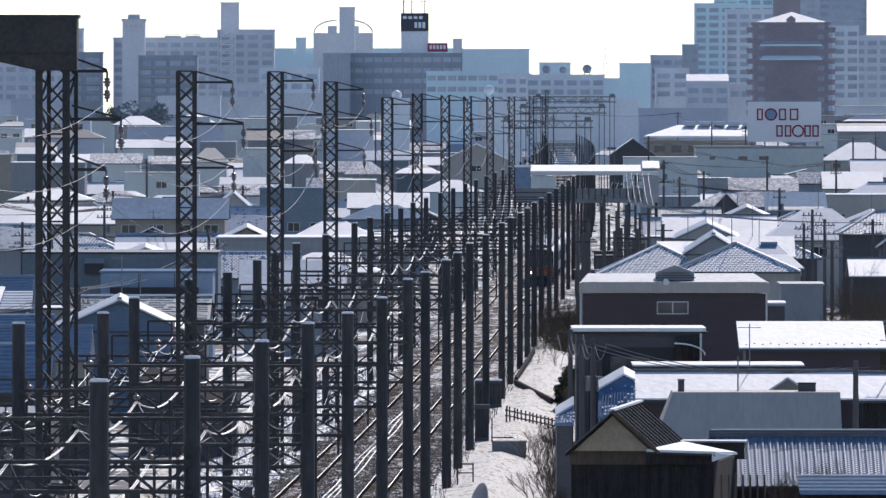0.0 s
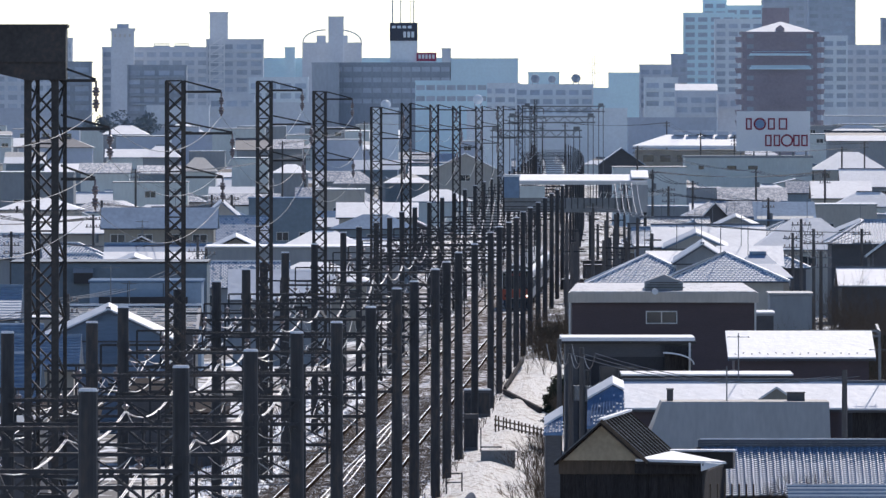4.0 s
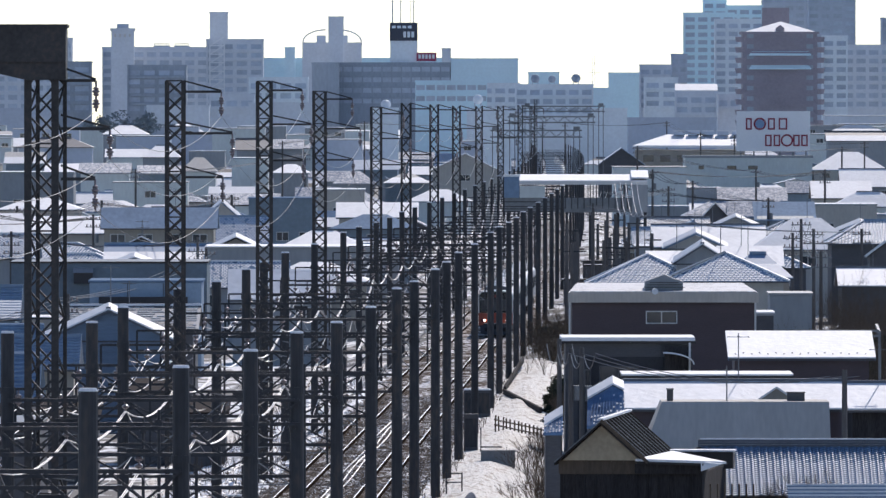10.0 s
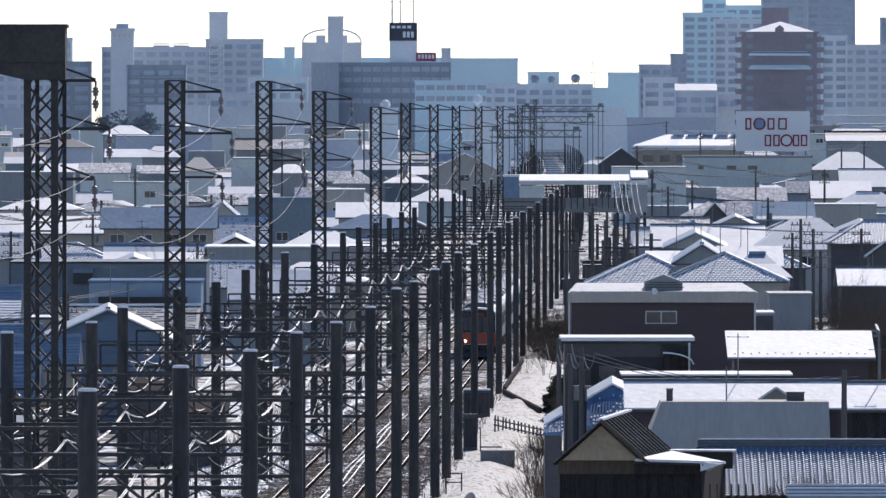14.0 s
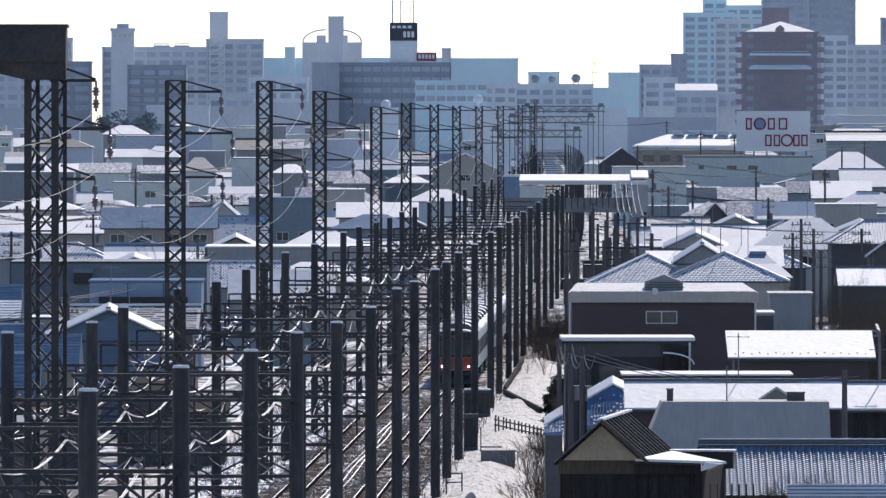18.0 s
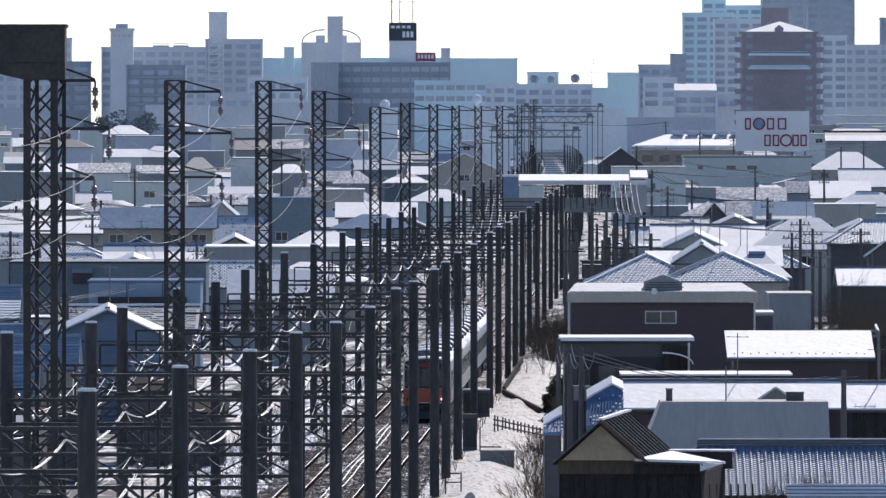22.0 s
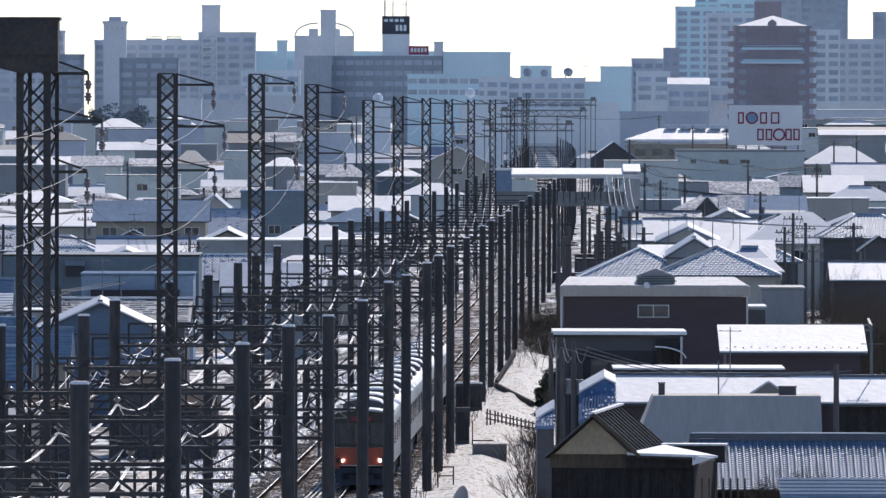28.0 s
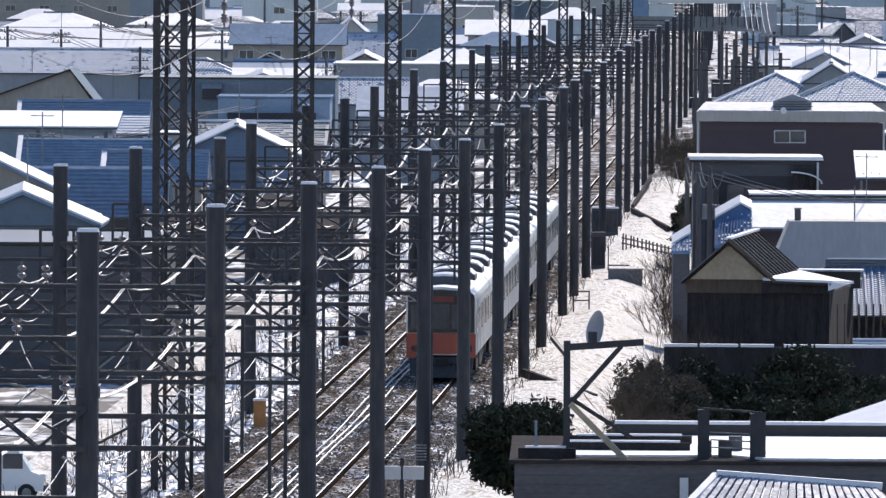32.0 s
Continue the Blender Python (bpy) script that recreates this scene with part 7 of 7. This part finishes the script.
def build_yard_sheds():
    """Low weathered sheds and a board fence between the yard and the line."""
    for o0, o1, d, h, wall in ((-15.6, -12.4, 632, 3.9, "slate_wall"), (-12.2, -9.4, 618, 3.1, "slate_wall"), (-18.5, -15.4, 600, 3.4, "slate_wall")):
        x0, x1 = rail_x(d) + o0, rail_x(d) + o1
        t = thing("yard_shed", ((x0 + x1) / 2, d, -1.0), "low dark weathered shed beside the railway yard", "shed", "sheds beside the yard")
        w = (x1 - x0) / 2
        box_part("wall", (-w, w, 0, 5, 0, h), wall, t)
        bm = bmesh.new()
        solid(bm, [(-w - 0.2, -0.3, h + 0.1), (w + 0.2, -0.3, h + 0.1), (w + 0.2, 5.3, h + 0.7), (-w - 0.2, 5.3, h + 0.7)], 0.1)
        part("roof", bm, "old_roof", t, "dark corrugated roof")
        for k in range(int(2 * w / 0.5)):
            bar_part("batten", (-w + 0.25 + 0.5 * k, -0.04, 0.1), (-w + 0.25 + 0.5 * k, -0.04, h - 0.1), 0.06, wall, t)
        box_part("door", (-0.45, 0.45, -0.06, 0.0, 0.0, 2.0), "slate_wall", t)


def build_car():
    c = thing("white_van", (rail_x(383) - 11.9, 383, -0.95), "white delivery van parked in the snowy yard", "van")
    bm = bmesh.new()
    prism(bm, [(-1.6, 0, 0.35), (1.6, 0, 0.35), (1.65, 0, 0.85), (1.2, 0, 1.0), (0.75, 0, 1.75), (-1.5, 0, 1.8), (-1.65, 0, 1.0)], (0, 1.6, 0))
    part("body", bm, "car_white", c)
    for x in (-0.95, -0.1, 0.62):
        box_part("window", (x - 0.36, x + 0.3, -0.02, 0.0, 1.1, 1.6), "glass", c)
    for x in (-1.05, 1.05):
        for y in (0.0, 1.42):
            bm = bmesh.new()
            tube(bm, (x, y - 0.02, 0.3), (x, y + 0.2, 0.3), 0.3, sides=16)
            wheel = part("wheel", bm, "rubber", c)
            bm = bmesh.new()
            tube(bm, (x, y - 0.03, 0.3), (x, y + 0.1, 0.3), 0.16, sides=12)
            part("rim", bm, "galv", wheel)
    box_part("headlight", (1.5, 1.66, 0.1, 0.4, 0.75, 0.92), "trim", c)
    box_part("bumper", (1.5, 1.72, 0.05, 1.55, 0.35, 0.55), "slate_wall", c)


# ---- plants ----
def leaf_clump(bm, c, r, n, size, rng, squash=0.8):
    for _ in range(n):
        v = Vector((rng.gauss(0, 1), rng.gauss(0, 1), rng.gauss(0, 1))).normalized() * r * rng.uniform(0.55, 1.05)
        p = Vector(c) + Vector((v.x, v.y, v.z * squash))
        a = Vector((rng.gauss(0, 1), rng.gauss(0, 1), rng.gauss(0, 1))).normalized()
        b = a.orthogonal().normalized()
        s = size * rng.uniform(0.6, 1.3)
        q = [bm.verts.new(p + a * s), bm.verts.new(p + b * s * 0.45), bm.verts.new(p - a * s), bm.verts.new(p - b * s * 0.45)]
        bm.faces.new(q)


def shrub(x, d, z, w, h, rng, mat="leaf", n=10, size=0.11, label="dense dark evergreen shrub", deep=None, leaves=130):
    s = thing("shrub", (x, d, z), label, "shrub", "evergreen shrubs")
    bm = bmesh.new()
    for k in range(4):
        tube(bm, (0, 0, -0.3), (rng.uniform(-w, w) * 0.3, rng.uniform(-w, w) * 0.3, h * 0.6), 0.05, 0.02, 5)
    part("stem", bm, "twig", s)
    bm = bmesh.new()
    deep = deep or w
    for _ in range(n):
        c = (rng.uniform(-0.36, 0.36) * w, rng.uniform(-0.36, 0.36) * deep, h * rng.uniform(0.2, 0.8))
        leaf_clump(bm, c, min(w, h) * rng.uniform(0.2, 0.32), leaves, size, rng)
    part("crown", bm, mat, s)


def bare_shrub(x, d, z, w, h, rng, stems=14, label="bare brown winter shrub"):
    s = thing("bare_shrub", (x, d, z), label, "shrub", "bare shrubs")
    bm = bmesh.new()

    def grow(p, way, length, r, level):
        q = p + way * length
        tube(bm, p, q, r, r * 0.6, 4, caps=False)
        if level:
            for _ in range(3):
                turn = Vector((rng.gauss(0, 0.45), rng.gauss(0, 0.45), rng.uniform(-0.1, 0.5)))
                grow(p.lerp(q, rng.uniform(0.5, 1.0)), (way + turn).normalized(), length * rng.uniform(0.5, 0.8), r * 0.6, level - 1)
    for _ in range(stems):
        p = Vector((rng.uniform(-w / 2, w / 2), rng.uniform(-w / 2, w / 2), -0.1))
        grow(p, Vector((rng.gauss(0, 0.25), rng.gauss(0, 0.25), 1)).normalized(), h * rng.uniform(0.4, 0.55), 0.022, 3)
    tagged(part("branchwork", bm, "twig", s), kind="stuff")


def build_plants():
    rng = random.Random(11)
    # evergreen bush beside the near roof, and the hedge below the old house
    shrub(-1.6, 362, 0.3, 2.9, 3.2, rng, n=60, size=0.11, leaves=380, label="round dark evergreen bush above the snowy bank")
    for k in range(10):
        shrub(4.0 + 0.85 * k + rng.uniform(-0.15, 0.15), 444 + rng.uniform(-2, 2), -1.2, 1.7, 3.0 + 0.55 * math.sin(k * 1.3), rng, n=12, size=0.11, leaves=120)
    for k in range(9):
        shrub(4.2 + 0.95 * k, 426 + rng.uniform(-2, 2), -1.2, 1.9, 2.2 + rng.uniform(0, 0.5), rng, n=12, size=0.12, leaves=110)
    for k in range(7):
        shrub(7.6 + 0.42 * k + rng.uniform(-0.1, 0.1), 436 + rng.uniform(-2, 2), -1.2, 2.0, 4.6 - 0.45 * abs(k - 3) + rng.uniform(-0.2, 0.2), rng, n=16, size=0.12, leaves=140)
    for k in range(8):
        shrub(2.3 + 0.2 * k, 446 + rng.uniform(-5, 5), -1.2, 1.3, 3.0 + rng.uniform(-0.5, 0.6), rng, mat="dry_leaf", n=10, size=0.07, leaves=130, label="brown tangled shrub with dry leaves")
    for k in range(12):
        shrub(1.9 + 0.24 * k, 428 + rng.uniform(-4, 5), -1.2, 1.4, 2.4 + 0.1 * k + rng.uniform(-0.4, 0.5), rng, mat="dry_leaf", n=9, size=0.075, leaves=120, label="brown tangled shrub with dry leaves")
    for k in range(4):
        d = 862 + 24 * k
        shrub(rail_x(d) + rng.uniform(4.4, 6.2), d, -0.8, 2.6, rng.uniform(2.4, 3.2), rng, mat="dry_leaf", n=12, size=0.10, leaves=110, label="brown tangled shrub with dry leaves")
    for k in range(6):
        d = rng.uniform(850, 915)
        bare_shrub((0.0335 + 0.001 * k) * d, d, -1.2, 3.0, rng.uniform(6.0, 7.5), rng, 10, "tall bare garden tree in winter")
    for k in range(14):
        d = 792 - 7 * k
        shrub(rail_x(d) + 6.9 + 0.035 * k + rng.uniform(-0.2, 0.2), d, -1.3, 1.5, rng.uniform(1.3, 2.0), rng, mat="leaf" if k % 3 else "dry_leaf", n=10, size=0.10, leaves=110, label="low dark shrub at the foot of the snow bank")
    pile = thing("snowy_roof_slope", (11.0, 372, GROUND), "low roof slope covered by smooth bright snow", "roof")
    bm = bmesh.new()
    solid(bm, [(-2.6, 0, 2.7), (3.5, 0, 4.5), (3.5, 7, 5.5), (-2.6, 7, 3.4)], 0.2)
    part("snow_slope", bm, "snow", pile)
    box_part("wall", (-2.3, 3.3, 0.3, 6.5, 0, 2.5), "slate_wall", pile)
    w = thing("garden_wall", (8.2, 452, GROUND), "dark garden wall with a line of snow on its coping", "garden wall")
    box_part("wall", (-4.5, 9.5, 0, 0.3, 0, 3.2), "black_board", w)
    for a, b in ((-4.5, -3.2), (-3.1, -1.6), (-1.5, -0.2), (0.2, 9.5)):
        box_part("coping_snow", (a, b, -0.08, 0.38, 3.2, 3.31), "snow", w)
    # bare shrubs on the bank and in the gardens
    for x, d, z, ww, h in ((7.5, 700, -0.9, 1.6, 2.0), (7.7, 680, -0.9, 1.6, 2.4), (4.5, 604, -0.9, 1.5, 2.2), (5.0, 588, -1.0, 1.5, 2.5), (4.6, 566, -1.0, 1.4, 2.3), (5.4, 622, -1.0, 1.5, 2.4), (5.0, 550, -1.1, 1.4, 2.5), (4.2, 546, -0.9, 1.3, 2.2), (5.6, 640, -1.0, 1.4, 2.0),
                           (4.6, 530, -0.8, 1.4, 1.6), (5.3, 560, -0.9, 1.5, 1.7), (2.0, 372, -0.9, 2.2, 2.4), (3.1, 384, -1.0, 2.0, 2.5), (2.6, 400, -1.0, 1.6, 2.2),
                           (2.3, 425, -1.2, 1.8, 3.2), (2.9, 435, -1.2, 1.8, 3.4), (3.4, 415, -1.2, 1.6, 2.6), (1.9, 410, -1.1, 1.6, 2.4), (4.1, 470, -1.0, 1.6, 2.8), (5.4, 474, -1.0, 1.5, 3.0), (14.2, 486, 0.2, 1.4, 2.6), (15.5, 484, 0.3, 1.2, 2.9), (16.2, 486, 0.2, 1.2, 2.2), (7.6, 720, -0.8, 1.5, 2.0)):
        bare_shrub(x, d, z, ww, h, rng)
    for k in range(14):
        d = 790 + 30 * k + rng.uniform(-8, 8)
        bare_shrub(rail_x(d) + rng.uniform(5.0, 11.5), d, -1.0, 3.4, rng.uniform(3.5, 5.5), rng, 12, "tall bare winter shrub beside the line")
    for k in range(11):
        d = rng.uniform(850, 960)
        bare_shrub(rail_x(d) + rng.uniform(3.8, 6.0), d, -0.6, 3.0, rng.uniform(2.4, 3.6), rng, 15, "dense brown winter brush on the bank")
    for k in range(8):
        d = rng.uniform(700, 860)
        bare_shrub(rng.uniform(0.0325, 0.038) * d, d, -1.2, 2.6, rng.uniform(3.5, 5.0), rng, 9, "tall bare garden tree in winter")
    for k in range(14):
        d = rng.uniform(745, 880)
        bare_shrub(rng.uniform(0.0335, 0.0392) * d, d, -1.2, 2.4, rng.uniform(4.5, 7.0), rng, 12, "tangled bare garden tree in winter")
    for k in range(9):
        d = rng.uniform(735, 800)
        shrub(rng.uniform(0.0335, 0.039) * d, d, -1.2, 2.6, rng.uniform(4.0, 6.4), rng, n=14, size=0.14, leaves=110, label="dark evergreen garden bush")
    # far evergreen grove beyond the roofs, its haze painted into the leaf colour
    for k in range(26):
        d = rng.uniform(2850, 3150)
        x = rng.uniform(-92, -69)
        t = thing("evergreen_tree", (x, d, GROUND), "rounded evergreen tree in a distant grove, haze in its leaf colour", "tree", "distant grove")
        hh = rng.uniform(15, 22) - 0.28 * max(0, x + 81)
        bm = bmesh.new()
        tube(bm, (0, 0, 0), (0, 0, hh * 0.7), 0.4, 0.15, 7)
        part("trunk", bm, "twig", t)
        bm = bmesh.new()
        for _ in range(9):
            leaf_clump(bm, (rng.uniform(-2.6, 2.6), rng.uniform(-2, 2), hh * rng.uniform(0.5, 0.95)), rng.uniform(1.4, 2.4), 60, 0.6, rng)
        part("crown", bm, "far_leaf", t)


# ---- town poles and their wires ----
def utility_pole(x, d, top, r=0.16, arms=2, turn=0.0, extra=False):
    p = thing("utility_pole", (x, d, GROUND), "round concrete utility pole with cross arms and insulators", "utility pole", "utility poles in the town", turn=turn)
    h = top - GROUND
    bm = bmesh.new()
    tube(bm, (0, 0, -0.3), (0, 0, h), r, r * 0.72, 10)
    part("shaft", bm, "pole", p)
    for k in range(arms):
        z = h - 0.5 - 0.75 * k
        bar_part("cross_arm", (-0.9, 0, z), (0.9, 0, z), 0.09, "galv", p)
        if d < 1300:
            for x2 in (-0.75, -0.3, 0.35, 0.75):
                bar_part("insulator", (x2, 0, z + 0.04), (x2, 0, z + 0.26), 0.09, "porcelain", p)
        else:
            bm = bmesh.new()
            for x2 in (-0.75, -0.3, 0.35, 0.75):
                box(bm, x2 - 0.05, x2 + 0.05, -0.05, 0.05, z + 0.04, z + 0.28)
            part("insulator_row", bm, "porcelain", p)
    if extra:
        bm = bmesh.new()
        tube(bm, (0.35, 0, h - 2.8), (0.35, 0, h - 2.0), 0.24, sides=10)
        part("transformer", bm, "galv", p)
    return p


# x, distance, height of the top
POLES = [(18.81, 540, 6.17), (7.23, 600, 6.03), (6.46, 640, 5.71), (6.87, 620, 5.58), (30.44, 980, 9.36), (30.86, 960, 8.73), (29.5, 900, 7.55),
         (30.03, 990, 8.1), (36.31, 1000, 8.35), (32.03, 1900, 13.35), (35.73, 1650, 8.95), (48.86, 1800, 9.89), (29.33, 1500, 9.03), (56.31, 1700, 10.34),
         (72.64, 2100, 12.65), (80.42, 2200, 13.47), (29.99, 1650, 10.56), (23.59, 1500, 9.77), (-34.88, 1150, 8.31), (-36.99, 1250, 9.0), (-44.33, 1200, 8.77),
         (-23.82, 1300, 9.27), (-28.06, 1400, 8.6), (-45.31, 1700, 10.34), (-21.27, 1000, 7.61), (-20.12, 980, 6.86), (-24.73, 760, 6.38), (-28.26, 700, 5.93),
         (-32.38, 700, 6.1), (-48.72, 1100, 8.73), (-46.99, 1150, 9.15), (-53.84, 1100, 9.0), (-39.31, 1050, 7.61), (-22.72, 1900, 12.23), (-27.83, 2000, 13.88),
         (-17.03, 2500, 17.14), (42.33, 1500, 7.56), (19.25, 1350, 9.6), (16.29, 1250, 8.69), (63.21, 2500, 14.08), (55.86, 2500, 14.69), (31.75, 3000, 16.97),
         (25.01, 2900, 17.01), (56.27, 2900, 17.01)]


def build_aerials():
    """Television aerials on the ridges of the nearer houses."""
    rng = random.Random(29)
    rows = [r for r in HOUSES if r[2] < 1500 and r[6] not in ("flat", "shed")]
    for r in rows[:34]:
        x0, x1, d, deep, eave, ridge = r[:6]
        x = x0 + (x1 - x0) * rng.uniform(0.25, 0.75)
        back = deep if r[6] == "shed" else deep / 2
        if r[6].startswith("gable_y"):
            x = (x0 + x1) / 2
        a = thing("tv_aerial", (x, d + back, ridge - 0.05), "thin metal television aerial on a roof ridge", "aerial", "aerials on the roofs", turn=rng.uniform(-40, 40))
        h = rng.uniform(1.6, 2.8)
        bar_part("mast", (0, 0, -0.3), (0, 0, h), 0.05, "galv", a)
        boom = bar_part("boom", (-0.6, 0, h - 0.2), (0.6, 0, h - 0.2), 0.035, "galv", a)
        for k in range(3):
            bar_part("element", (-0.5 + 0.5 * k, -0.3, h - 0.18), (-0.5 + 0.5 * k, 0.3, h - 0.18), 0.025, "galv", a)


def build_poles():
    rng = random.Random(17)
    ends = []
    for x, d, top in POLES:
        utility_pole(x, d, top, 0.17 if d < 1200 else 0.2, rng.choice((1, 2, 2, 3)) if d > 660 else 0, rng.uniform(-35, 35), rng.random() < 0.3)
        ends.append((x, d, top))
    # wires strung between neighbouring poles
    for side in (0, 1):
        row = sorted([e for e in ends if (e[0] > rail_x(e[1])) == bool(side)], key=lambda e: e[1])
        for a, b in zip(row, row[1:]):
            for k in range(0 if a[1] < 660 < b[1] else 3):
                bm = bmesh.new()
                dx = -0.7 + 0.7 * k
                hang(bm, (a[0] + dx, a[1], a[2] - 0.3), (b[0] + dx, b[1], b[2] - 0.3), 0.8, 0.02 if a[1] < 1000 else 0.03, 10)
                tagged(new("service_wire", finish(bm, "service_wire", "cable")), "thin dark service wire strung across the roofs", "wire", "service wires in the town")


# ---- the rest of the town ----
def build_town():
    rng = random.Random(33)
    taken = [(min(r[0], r[1]), max(r[0], r[1]), r[2], r[2] + r[3]) for r in HOUSES]
    taken += [(20, 40, 780, 960), (8, 20, 729, 741), (48, 75, 2300, 2325), (45, 73, 2750, 2775)]
    walls = ("cream", "beige", "grey_wall", "slate_wall", "teal", "pale_wall", "brown")
    roofs = ("tile_grey", "tile_blue", "metal_grey", "metal_pale", "metal_blue", "metal_dark")
    made = 0
    for _ in range(5200):
        d = rng.uniform(820, 3500)
        x = rng.uniform(-0.0515, 0.040) * d
        o = x - rail_x(d)
        w = rng.uniform(6.5, 11) if d < 2200 else rng.uniform(9, 18)
        deep = rng.uniform(6, 9)
        if -9.5 - w / 2 < o < 8.5 + w / 2:
            continue
        gap = 1.2 if d < 1600 else 2.0
        if any(x - w / 2 - gap < b and x + w / 2 + gap > a and d - 5 < q and d + deep + 5 > p for a, b, p, q in taken):
            continue
        taken.append((x - w / 2, x + w / 2, d, d + deep))
        eave = GROUND + rng.choice((3.2, 5.4, 5.6, 5.8))
        if 0.0150 < x / d < 0.0270 and 2330 < d < 3060:
            continue
        if d > 2300:
            eave += rng.uniform(0.0, 3.0)
        kind = rng.choice(("gable_x", "gable_x", "hip", "hip", "gable_y", "flat"))
        snow = rng.choice(("full", "full", "full", "thin", "thin", "part", "none", "edge" if kind == "gable_y" else "thin"))
        roof = rng.choice(roofs)
        label = {"full": "town house under a full cover of snow", "thin": "town house with thin thawing snow on its roof", "part": "town house with snow remaining at the eaves",
                 "none": "town house with a bare roof", "edge": "gabled town house with snow on its verges"}[snow]
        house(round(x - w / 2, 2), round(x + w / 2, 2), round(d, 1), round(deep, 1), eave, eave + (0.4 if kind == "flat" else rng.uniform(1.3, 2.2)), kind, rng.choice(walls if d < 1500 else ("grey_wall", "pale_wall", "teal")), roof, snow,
              rng.choice((0, 2, 3)) if d < 1350 else 0, label)
        made += 1
        if made >= 240:
            break


build_brown_house()
build_wall_hood()
build_back_gardens()
build_gable_house()
build_blue_roof()
build_near_roofs()
build_shop()
build_footbridge()
build_gantries()
build_city()
build_midtown()
build_houses()
build_trackside()
build_yard_sheds()
build_car()
build_plants()
build_poles()
build_aerials()
build_town()
build_tile_house()

motions()
